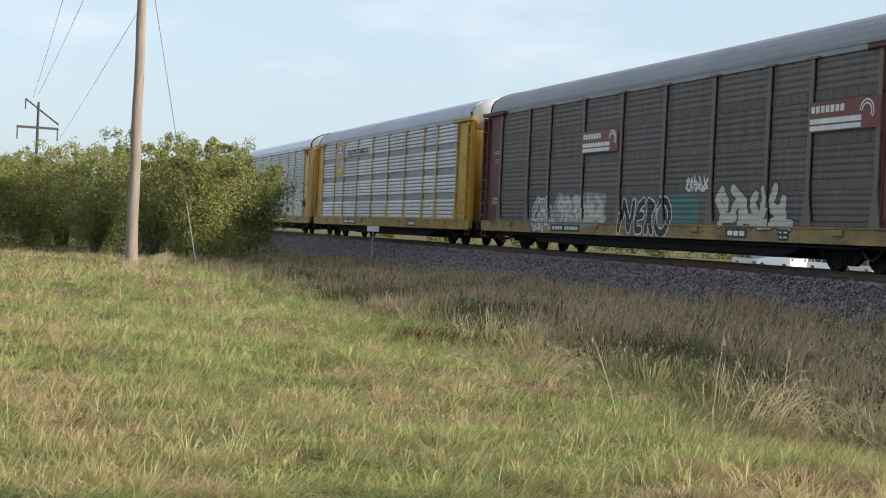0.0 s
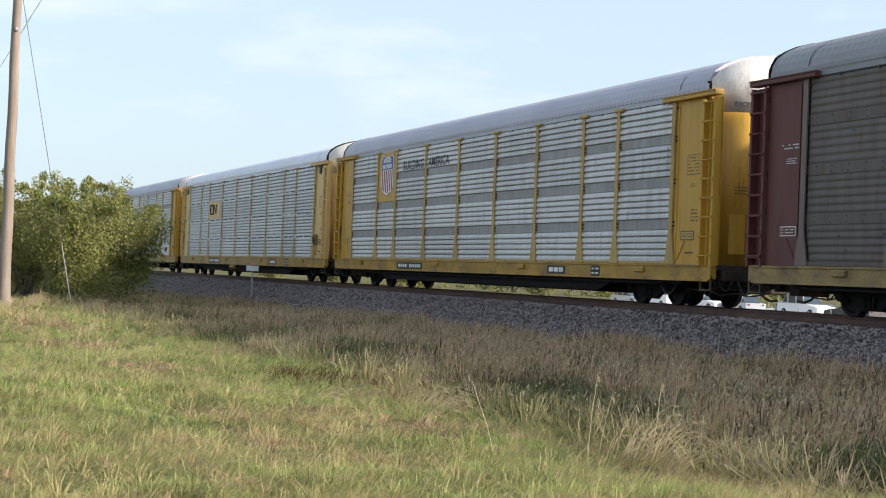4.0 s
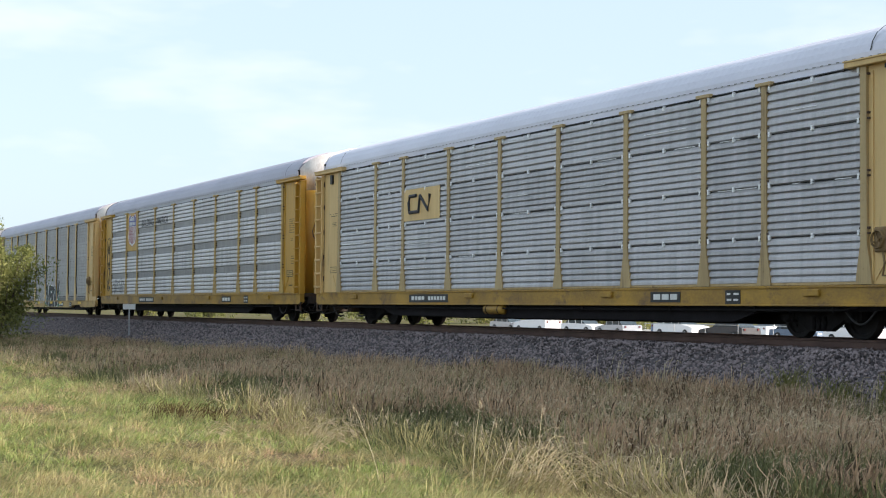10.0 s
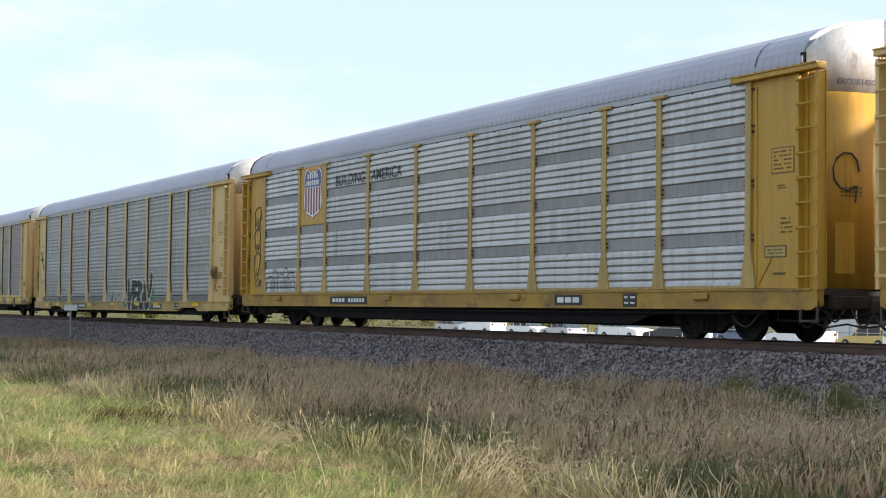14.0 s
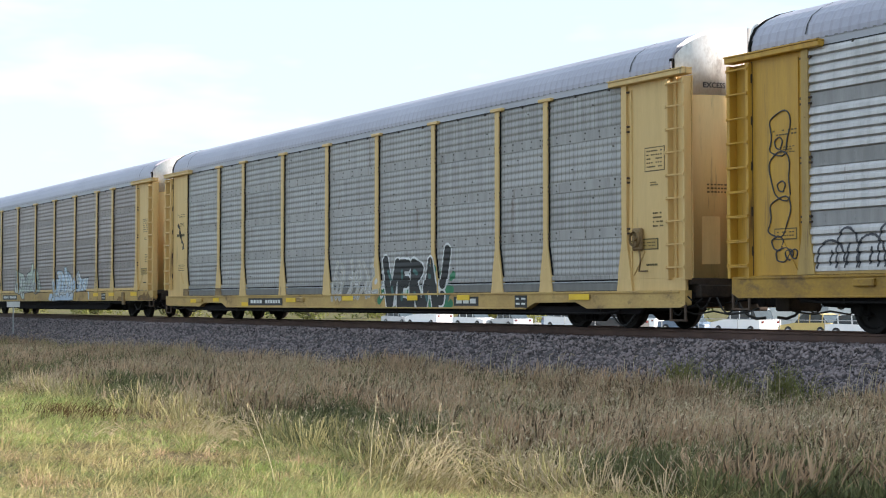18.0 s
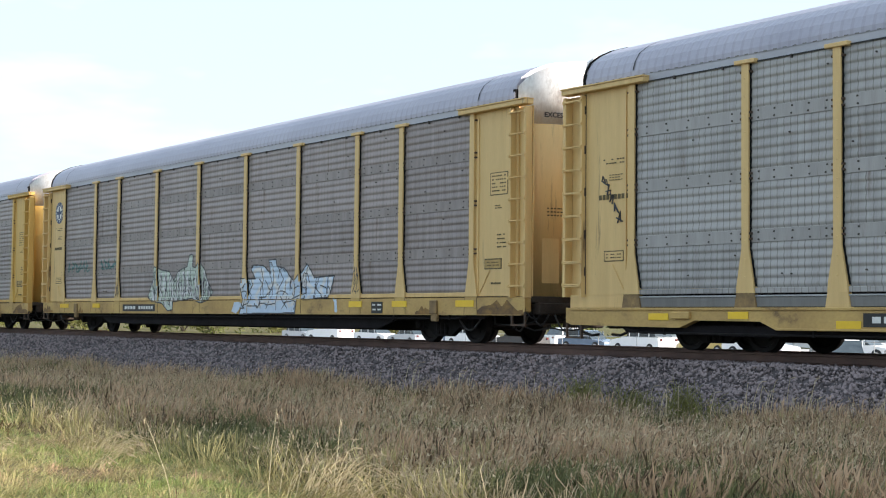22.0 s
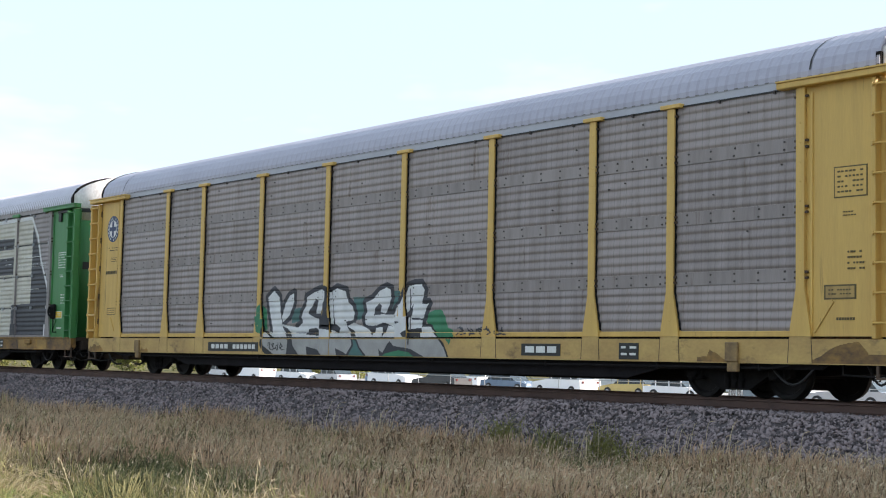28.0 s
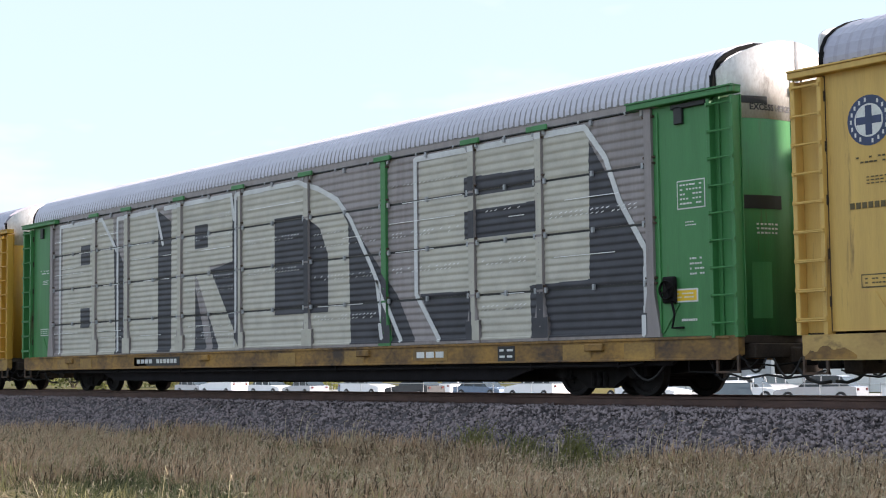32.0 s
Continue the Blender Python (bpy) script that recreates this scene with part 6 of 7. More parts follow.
LETTERS = (
    [(9.36, 1.9), (9.62, 2.06), (9.87, 1.91), (9.92, 1.56), (10.0, 1.3), (10.22, 1.0), (9.64, 1.0), (9.56, 1.26), (9.44, 1.57)],
    [(10.13, 1.75), (10.34, 1.94), (10.51, 1.98), (10.5, 1.77), (10.31, 1.47), (10.03, 1.32), (9.99, 1.44)],
    [(11.06, 1.88), (11.36, 1.98), (11.66, 2.04), (11.86, 2.0), (11.85, 1.79), (11.61, 1.51), (11.44, 1.51), (11.53, 1.79), (11.42, 1.85), (11.3, 1.69), (11.17, 1.59), (11.11, 1.51), (11.38, 1.42), (11.71, 1.36), (11.65, 1.2), (11.05, 1.16), (10.67, 1.19), (10.91, 1.31), (10.84, 1.43), (10.87, 1.54), (11.03, 1.7)],
    [(11.99, 1.97), (12.1, 1.97), (12.14, 1.52), (12.18, 1.26), (12.02, 1.28), (11.93, 1.58)],
    [(12.11, 1.99), (12.27, 2.05), (12.62, 1.98), (12.72, 1.75), (12.9, 1.63), (12.98, 1.47), (12.92, 1.35), (12.66, 1.32), (12.72, 1.17), (12.27, 1.17), (12.16, 1.52)],
    [(13.38, 1.71), (13.67, 1.79), (13.93, 1.96), (14.16, 2.02), (14.31, 1.97), (14.33, 1.82), (14.25, 1.63), (14.14, 1.48), (13.94, 1.51), (13.99, 1.63), (13.88, 1.7), (13.75, 1.6), (13.71, 1.44), (13.99, 1.46), (14.42, 1.45), (14.54, 1.33), (14.42, 1.2), (14.07, 1.29), (13.71, 1.21), (13.42, 1.24), (13.36, 1.4), (13.46, 1.55)],
    [(14.95, 2.02), (15.16, 2.06), (15.36, 2.06), (15.49, 1.93), (15.39, 1.65), (15.62, 1.66), (15.54, 1.55), (15.44, 1.32), (15.39, 1.15), (14.53, 1.16), (14.52, 1.33), (14.44, 1.45), (14.5, 1.57), (14.72, 1.67), (14.85, 1.86)],
)
for shape in LETTERS:
    outline("letter_edge", shape, 0.115, "letter_dark", 0.0045, art)
outline("skirt_edge", [(15.39, 1.2), (15.7, 1.19), (15.88, 1.01), (16.16, 0.83), (16.33, 0.57)], 0.05, "spray_black", 0.0045, art, False)
outline("skirt_edge", [(9.2, 1.14), (9.17, 0.81), (9.4, 0.63), (9.98, 0.58)], 0.07, "spray_black", 0.0045, art, False)
# White paint running onto the sill, greyed for the shade and dirt there.
spray("skirt", SKIRT, "spray_sill_white", 0.0055, art)
spray("base_fill", BASE, "spray_white", 0.0065, art)
for k, shape in enumerate(LETTERS):
    spray("letter", shape, "spray_white", 0.0075 + 0.0003 * k, art)
for shape in (
        [(10.0, 1.24), (10.27, 1.18), (10.5, 1.03), (10.58, 0.78), (10.86, 0.56), (10.3, 0.55), (10.35, 0.89), (10.22, 1.06)],
        [(11.18, 1.16), (11.46, 1.19), (11.68, 1.11), (11.68, 1.01), (11.35, 1.02), (11.12, 1.04)],
        [(11.64, 1.24), (12.27, 1.26), (12.45, 1.17), (12.38, 1.07), (12.16, 1.13), (11.68, 1.17)],
        [(11.87, 1.98), (11.99, 1.96), (11.95, 1.58), (12.03, 1.28), (12.11, 1.21), (11.74, 1.21), (11.71, 1.37), (11.83, 1.61)],
        [(12.61, 1.29), (12.74, 1.2), (12.97, 1.13), (13.15, 0.94), (13.28, 0.76), (13.54, 0.57), (12.72, 0.57), (12.97, 0.82), (12.89, 1.05)],
        [(13.48, 1.19), (13.77, 1.23), (13.8, 1.14), (13.71, 1.01)],
        [(14.03, 1.28), (14.25, 1.26), (14.2, 1.14), (14.06, 0.97)],
        [(14.53, 1.31), (14.71, 1.29), (14.56, 1.25)],
        [(14.84, 1.46), (15.03, 1.56), (15.11, 1.68), (15.07, 1.42), (14.94, 1.38)],
        [(14.75, 1.06), (14.97, 1.14), (15.4, 1.17), (15.41, 0.97), (14.83, 0.98)],
        [(14.99, 1.98), (15.02, 1.98), (15.04, 0.83), (15.0, 0.83)],
        [(15.05, 1.38), (15.47, 1.36), (15.47, 1.32), (15.05, 1.34)],
        [(11.14, 0.77), (11.59, 0.71), (11.82, 0.56), (11.19, 0.55)],
        [(12.33, 0.74), (12.67, 0.65), (12.89, 0.56), (12.39, 0.55)],
        [(14.28, 0.82), (14.37, 0.9), (14.51, 0.8), (15.1, 0.74), (15.58, 0.58), (14.01, 0.57), (13.98, 0.73), (14.12, 0.65)]):
    spray("letter_shade", shape, "letter_dark", 0.0105, art)
spray("shade_fill", [(13.0, 0.94), (13.12, 0.9), (13.23, 0.74), (13.46, 0.57), (12.83, 0.57), (13.04, 0.79)], "spray_teal", 0.0115, art)
spray("shade_fill", [(14.23, 0.64), (14.7, 0.71), (15.05, 0.67), (15.24, 0.58), (14.09, 0.57)], "spray_green", 0.0115, art)
outline("letter_line", [(9.2, 1.13), (9.42, 1.08), (9.64, 0.97), (9.79, 0.95)], 0.025, "spray_black", 0.0105, art, False)
tag(c, sp, scribble(9.45, 10.15, 0.68, 0.86, 4, 53), 0.010, "spray_black", "spray_black", 0.0)
round_emblem(cars[6])
tag(cars[6], SPECS[6], scribble(16.5, 18.0, 1.02, 1.18, 5, 51), 0.012, "spray_dark", "spray_dark", 0.0)

# oily grime over the sill ends and rust below the pads of the two weathered cars
for n in (5, 6):
    c, sp = cars[n], SPECS[n]
    s0, s1 = sp["sill"]
    q = random.Random(200 + n)
    for x0, x1, low in ((25.25, 26.8, 0.30), (-0.42, 0.5, 0.24), (22.95, 23.55, 0.18), (2.85, 3.3, 0.16)):
        k = 9
        rag = [(x0 + (x1 - x0) * i / k, s0 + 0.02 + low * q.uniform(0.35, 1.1) * math.sin(math.pi * (0.12 + 0.76 * i / k))) for i in range(k + 1)]
        spray("grime_stain", [(x0, s0 + 0.01)] + rag + [(x1, s0 + 0.01)], "sill_rusty", 0.002)

# eighth car: side covered with bone letters on slate, white edges
c, sp = cars[7], SPECS[7]
BONE = [
    [(2.02, 4.70), (5.25, 4.66), (5.42, 1.0), (2.08, 1.0)],
    [(5.85, 4.62), (7.80, 4.66), (7.80, 1.02), (5.90, 1.02)],
    [(8.50, 4.74), (11.50, 4.70), (11.50, 3.10), (10.4, 3.05), (11.9, 1.02), (10.9, 1.02), (9.72, 2.95), (9.72, 1.02), (8.50, 1.02)],
    [(11.85, 4.66), (14.43, 4.69), (15.7, 4.3), (16.28, 3.6), (16.35, 1.04), (11.85, 1.04)],
    [(18.74, 4.72), (23.59, 4.69), (23.55, 2.03), (22.0, 2.0), (22.03, 1.04), (20.42, 1.04), (20.37, 1.98), (18.74, 2.0)],
]
SLATE = [
    [(4.9, 4.6), (5.85, 3.4), (5.85, 1.02), (5.3, 1.02)],
    [(7.75, 4.66), (8.5, 4.3), (8.5, 1.02), (7.75, 1.02)],
    [(11.2, 4.66), (11.9, 4.5), (11.9, 1.04), (10.6, 1.04), (10.0, 2.9), (11.5, 3.1)],
    [(9.60, 2.9), (10.3, 1.04), (9.60, 1.04)],
    [(16.1, 3.9), (18.0, 2.0), (18.6, 1.04), (16.2, 1.04)],
    [(18.74, 2.0), (20.5, 2.0), (20.5, 1.04), (19.4, 1.04)],
    [(23.4, 4.70), (24.94, 2.5), (24.94, 1.04), (21.9, 1.04), (21.9, 2.05), (23.4, 2.05)],
]
HOLES = [
    [(3.25, 4.05), (3.85, 4.05), (3.85, 3.5), (3.25, 3.5)],
    [(3.25, 2.3), (3.85, 2.3), (3.85, 1.75), (3.25, 1.75)],
    [(9.70, 4.10), (10.35, 4.10), (10.35, 3.52), (9.70, 3.52)],
    [(13.37, 3.95), (14.5, 3.95), (15.2, 3.6), (15.52, 3.0), (15.52, 1.75), (13.37, 1.75)],
    [(20.15, 4.17), (22.25, 4.12), (22.25, 3.79), (20.15, 3.78)],
    [(20.15, 3.51), (22.25, 3.53), (22.25, 2.97), (20.15, 2.97)],
]
art = drape(c, "graffiti", sp, polygon(SLATE[0]), 4.6, 25.0, 1.0, 4.8, "spray_dark", 0.004)
art["label"] = "huge bone-coloured letters with slate shadows across the side"
for shapes, name, mat, lift in ((SLATE[1:], "shadow", "spray_dark", 0.004), (BONE, "letter", "spray_pale", 0.008), (HOLES, "counter", "spray_dark", 0.012)):
    for shape in shapes:
        xs_ = [p[0] for p in shape]
        drape(c, name, sp, polygon(shape), min(xs_) - 0.05, max(xs_) + 0.05, 1.0, 4.8, mat, lift, art)
        lift += 0.0003
LINES = (
    [(1.90, 1.10), (1.90, 4.69), (4.58, 4.68), (5.46, 3.78)],
    [(5.55, 1.10), (5.51, 4.62), (7.69, 4.67), (8.06, 3.77)],
    [(8.16, 4.67), (11.45, 4.69), (11.58, 4.11)],
    [(11.66, 1.10), (11.66, 4.66), (14.34, 4.69), (15.13, 4.47), (15.89, 4.15), (16.38, 3.67), (17.1, 2.66), (18.1, 1.1)],
    [(17.30, 2.30), (17.52, 1.16)],
    [(19.35, 1.08), (18.63, 1.99), (18.63, 4.69), (23.5, 4.69), (23.99, 4.11), (24.31, 3.33), (24.90, 2.45), (24.87, 1.06)],
)
for line in LINES:
    drape(c, "edge_line", sp, strokes([(*a, *b) for a, b in zip(line, line[1:])], 0.055), min(a for a, b in line) - 0.07, max(a for a, b in line) + 0.07, 1.0, 4.85, "spray_white", 0.012, art, crest=SOFT_RIB * 0.9)
for x in (1.9, 3.4, 6.6, 13.6, 16.2, 22.9, 24.4):
    board(c, "rust_patch", x, x + 0.7, 0.62, 0.90, "yellow_sill")

# bright strips that paint the skylight showing in the slots of the slatted cars
for n, count in ((7, 34), (2, 20)):
    q = random.Random(90 + n)
    for i in range(count):
        k = q.randrange(len(POSTS) - 1)
        a, b = POSTS[k] + 0.12, POSTS[k + 1] - 0.12
        ln = q.uniform(0.25, 0.9) * (b - a)
        x0 = q.uniform(a, b - ln)
        z = q.choice((1.874, 2.864, 3.844, 1.45, 1.62, 2.30, 2.46, 3.30, 3.46, 4.25))
        y = PANEL - (SOFT_RIB if n == 7 else RIB) - 0.016
        part("slot_edge", Geo().box(x0, x0 + ln, y, y + 0.01, z, z + 0.013), "slot", cars[n])


# rows of slanted bright dashes: skylight through the green-ended car's slots, painted on
q = random.Random(77)
slots = Geo()
for i in range(26):
    k = q.randrange(3, len(POSTS) - 1)
    z0 = q.choice((1.30, 1.58, 2.16, 2.44, 2.72, 3.16, 3.44, 3.70, 4.20))
    for row in range(q.choice((1, 2))):
        for j in range(int((POSTS[k + 1] - POSTS[k] - 0.5) / 0.13)):
            if q.random() < 0.7:
                x, z, y = POSTS[k] + 0.25 + j * 0.13, z0 + row * 0.07, PANEL - SOFT_RIB - 0.018
                slots.add([(x, y, z), (x + 0.07, y, z + 0.022), (x + 0.07, y, z + 0.036), (x, y, z + 0.014)], [(0, 1, 2, 3)])
tagged(part("perforation", slots, "slot", cars[7]), kind="stuff")

# ---- beside the track: sign post, utility pole with guy, distant power pole ----
s = thing("track_sign", "small white blank sign on a grey steel post beside the ballast", "sign", at=pose(-64.0, -2.75, -0.80, 0, 0, 75))
part("post", Geo().box(-0.03, 0.03, -0.02, 0.02, 0, 1.34, 0.006), "galv_post", s)
part("plate", Geo().box(-0.27, 0.27, -0.035, -0.02, 1.14, 1.38, 0.006), "galv_sign", s)

POLE = (-50.4, -14.6)
p = thing("utility_pole", "tall sun-bleached wooden utility pole standing in dry grass", "utility pole", at=pose(POLE[0], POLE[1], GROUND))
g = Geo().pipe([(0.02 * math.sin(i), 0.012 * math.cos(i * 1.7), i * 0.9 - 0.1) for i in range(15)], [0.20 - 0.0052 * i + (0.02 if i == 0 else 0) for i in range(15)])
part("shaft", g, "wood_pole", p, smooth=True)
part("crossarm", Geo().box(-0.06, 0.06, -1.2, 1.2, 11.6, 11.74, 0.01), "wood_pole", p)
for y in (-1.1, -0.5, 0.5, 1.1):
    part("insulator", Geo().tube((0, y, 11.74), (0, y, 11.95), 0.05, 0.03, 10), "galv_post", p)
part("bracket", Geo().box(-0.26, 0.26, -0.05, 0.05, 9.0, 9.12, 0.01), "galv_post", p)
w = thing("guy_wire", "thin steel guy wire with a pale sleeve near the ground", "guy wire")
GUY = (-54.2, -11.9, GROUND)
top = (POLE[0], POLE[1], GROUND + 11.0)
part("wire", Geo().tube(GUY, top, 0.012, n=5), "cable", w)
d = Vector(top) - Vector(GUY)
part("sleeve", Geo().tube(GUY, Vector(GUY) + d * 0.19, 0.022, n=8), "galv_post", w)
WIRES = [((-46.5, -13.9, 9.4), (-99.8, -14.8, 4.9)), ((-45.5, -16.9, 9.2), (-99.7, -16.3, 7.9)), ((-45.5, -16.0, 9.2), (-99.6, -16.0, 8.1))]
for a, b in WIRES:
    a, b = Vector(a), Vector(b)
    a = a + (a - b) * 0.6
    pts = [a.lerp(b, i / 12) - Vector((0, 0, 0.3 * 4 * (i / 12) * (1 - i / 12))) for i in range(13)]
    part("wire", Geo().path(pts, 0.009, 4), "cable", p, "thin dark overhead wire", at=pose(-POLE[0], -POLE[1], -GROUND))

t_ = thing("power_pole", "distant dark power pole with crossarm and slanted brace", "power pole", at=pose(-196, -12.4, GROUND, 0, 0, 8))
part("shaft", Geo().tube((0, 0, 0), (0, 0, 15.6), 0.24, 0.15, 10), "pole_dark", t_)
part("crossarm", Geo().box(-0.1, 0.1, -2.6, 2.6, 12.2, 12.5), "pole_dark", t_)
part("brace", Geo().tube((0, -1.6, 15.9), (0, 2.6, 12.9), 0.12, n=6), "pole_dark", t_)
for y in (-2.5, 2.5):
    part("insulator", Geo().tube((0, y, 12.2), (0, y, 10.8), 0.09, n=6), "pole_dark", t_)
part("insulator", Geo().tube((0, -1.6, 15.9), (0, -1.6, 14.6), 0.09, n=6), "pole_dark", t_)

# ---- shrubs ----
RB = np.random.RandomState(11)


def leaves(centres, radii, count, size):
    """Small bent leaf quads thrown over a set of clumps."""
    pick = RB.randint(0, len(centres), count)
    u = RB.normal(size=(count, 3))
    u /= np.linalg.norm(u, axis=1)[:, None]
    rr = RB.rand(count) ** 0.45
    pos = centres[pick] + u * (radii[pick] * rr)[:, None] * np.array([1, 1, 1.15])
    a = RB.normal(size=(count, 3))
    a[:, 2] -= 0.3
    a /= np.linalg.norm(a, axis=1)[:, None]
    b = np.cross(a, RB.normal(size=(count, 3)))
    b /= np.linalg.norm(b, axis=1)[:, None]
    s = size * RB.uniform(0.6, 1.4, count)[:, None]
    return np.stack([pos - a * s, pos + b * s * 0.42, pos + a * s, pos - b * s * 0.42], 1)


def shrub(x, y, height, width, seed, mat, label="dense green roadside willow shrub with dusty leaves", n=9000, size=0.085):
    q = random.Random(seed)
    sh = thing("shrub", label, "shrub", "shrubs beside the track", at=pose(x, y, ground_z(x, y) - 0.05))
    g, tips = Geo(), []
    for i in range(9):
        a = q.uniform(0, 6.28)
        p0 = Vector((q.uniform(-0.2, 0.2), q.uniform(-0.2, 0.2), 0))
        for k in range(4):
            f = (k + 1) / 4
            p1 = Vector((math.cos(a) * width * 0.42 * f * q.uniform(0.6, 1), math.sin(a) * width * 0.42 * f * q.uniform(0.6, 1), height * f * q.uniform(0.75, 0.95)))
            g.tube(p0, p1, 0.07 * (1.1 - f) + 0.012, 0.07 * (1.05 - f) + 0.008, 6)
            if k:
                tips.append(p1)
            for _ in range(2):
                tw = p1 + Vector((q.uniform(-1, 1), q.uniform(-1, 1), q.uniform(-0.2, 0.9))) * width * 0.16
                g.tube(p1, tw, 0.018, 0.006, 5)
                tips.append(tw)
            p0 = p1
    part("trunk", g, "bark", sh)
    centres = [tuple(t) for t in tips]
    for i in range(26):
        a, r, h = q.uniform(0, 6.28), width * 0.5 * math.sqrt(q.random()), q.uniform(0.05, 0.92)
        r *= 1.0 - 0.45 * max(0.0, h - 0.5) * 2
        centres.append((r * math.cos(a), r * math.sin(a), height * h))
    for i in range(16):
        a, r = q.uniform(0, 6.28), width * 0.42 * math.sqrt(q.random())
        centres.append((r * math.cos(a), r * math.sin(a), height * q.uniform(0.86, 1.16)))
    cs = np.array(centres)
    rad = np.array([q.uniform(0.10, 0.20) * width * (0.38 if c[2] > height * 0.9 else 1) for c in centres])
    rad = np.minimum(rad, 0.75)
    cr = soup("crown", leaves(cs, rad, n, size), [(0, 1, 2, 3)], mat)
    del cr["kind"]
    cr.parent = sh
    return sh


SHRUBS = [(-63.5, -8.6, 4.4, 4.2), (-60.5, -10.4, 4.5, 4.0), (-57.5, -11.6, 4.2, 3.6), (-66.5, -9.8, 4.9, 4.6), (-62.5, -12.6, 4.5, 4.0), (-70, -12.0, 5.2, 5.0), (-66, -14.6, 4.7, 4.4), (-73, -15.6, 5.3, 5.2), (-68.5, -17.2, 4.6, 4.4), (-76, -19.0, 5.2, 5.0), (-71, -20.4, 4.6, 4.6), (-80, -16.6, 5.8, 5.4), (-78, -23.0, 5.0, 5.0), (-84, -13.4, 5.8, 5.4), (-88, -19.6, 6.2, 5.8)]
for i, (x, y, hgt, wid) in enumerate(SHRUBS):
    shrub(x, y, hgt * (0.92 if y > -13 else 0.80 if y > -16 else 0.70), wid, 60 + i, "leaf_light" if i % 3 == 1 else "leaf", n=14500, size=0.062)

# far hedge and trees beyond the lot, seen under the cars
for i in range(16):
    x = -330 + i * 14.5
    shrub(x, 72 + 10 * math.sin(i * 2.1), 4.6 + 0.9 * math.sin(i * 1.7), 9.5, 200 + i, "leaf" if i % 2 else "leaf_light", "distant rounded roadside tree beyond the parking lot", 2600, 0.26)

# ---- grass ----
RG = np.random.RandomState(21)


def gz(x, y):
    z = GROUND + 0.05 * np.sin(x * 0.37 + y * 0.21) + 0.035 * np.sin(x * 0.9 - y * 0.7)
    return z - np.where((y > -9) & (y < -3), 0.10 * np.sin((y + 9) / 6 * np.pi), 0)


def field(n, near, far, y0, y1, a0=1.0, a1=62.0):
    """Spots in the wedge of meadow before the camera, denser close by."""
    out = []
    while sum(len(o) for o in out) < n:
        r = near * (far / near) ** RG.rand(n * 2)
        th = np.radians(RG.uniform(a0, a1, n * 2))
        x, y = -r * np.cos(th), -19.66 + r * np.sin(th)
        ok = (y > y0) & (y < y1)
        out.append(np.stack([x, y], 1)[ok])
    return np.concatenate(out)[:n]


def patch(x, y, seed, scale):
    """A smooth 0..1 patchiness made of a few waves."""
    q = np.random.RandomState(seed)
    v = np.zeros(len(x))
    for i in range(6):
        k = scale * q.uniform(0.5, 2.2)
        a = q.uniform(0, 6.28)
        v += np.sin(k * (x * np.cos(a) + y * np.sin(a)) + q.uniform(0, 6.28))
    return 0.5 + v / 7


WIND = np.array([0.22, 0.30])


def blades(name, spots, h, w, lean, mat, label, out=None, hook=0.0):
    """Bent blades; each leans at random, with the wind, and out from its tuft if out is given; hook curls their tips over."""
    n = len(spots)
    base = np.stack([spots[:, 0], spots[:, 1], gz(spots[:, 0], spots[:, 1]) - 0.01], 1)
    a = RG.uniform(0, 6.28, n)
    side = np.stack([np.cos(a), np.sin(a), np.zeros(n)], 1)
    l = RG.normal(size=(n, 2)) * lean + WIND * lean
    if out is not None:
        l = l * 0.6 + out
    grow = np.concatenate([l, np.ones((n, 1))], 1)
    grow /= np.linalg.norm(grow, axis=1)[:, None]
    hh, ww = h[:, None], (w * RG.uniform(0.7, 1.3, n))[:, None]
    droop = np.concatenate([l * 0.8, -0.25 * np.linalg.norm(l, axis=1)[:, None] - 0.05], 1)
    mid = base + grow * hh * (0.55 + 0.22 * hook)
    topp = base + grow * hh + droop * hh * 0.45
    if hook:
        k = hook * RG.uniform(0.2, 1.3, n)[:, None]
        aim = l + RG.normal(size=(n, 2)) * 0.4 + WIND
        aim /= np.linalg.norm(aim, axis=1)[:, None] + 1e-6
        topp = mid + np.concatenate([aim * 0.30 * k, 0.24 - 0.30 * k], 1) * hh
    topp[:, 2] = np.maximum(topp[:, 2], base[:, 2] + 0.02)
    v = np.stack([base - side * ww, base + side * ww, mid + side * ww * 0.8, mid - side * ww * 0.8, topp], 1)
    return soup(name, v, [(0, 1, 2, 3), (3, 2, 4)], mat, label, "grass")


def species(x, y):
    """Below zero where green grass has the upper hand, above where dry grass has."""
    strip = 0.28 * np.clip((y + 5.8) / 1.4, 0, 1) + 0.16 * np.clip((x + 17.5) / 4, 0, 1) - 0.42 * np.exp(-((y + 10.6) / 1.3) ** 2) * np.clip((x + 19) / 4, 0, 1)
    rough = 1 + 0.9 * np.clip((y + 12.4) / 1.0, 0, 1)
    return (1.1 * (patch(x, y, 9, 1.6) - 0.5) + 1.0 * (patch(x, y, 29, 3.6) - 0.5)) * rough + 0.5 * (rough - 1) * (patch(x, y, 33, 0.9) - 0.5) + strip


SIGN = dict(blade_green=-1, shade_green=-1, blade_brown=1)


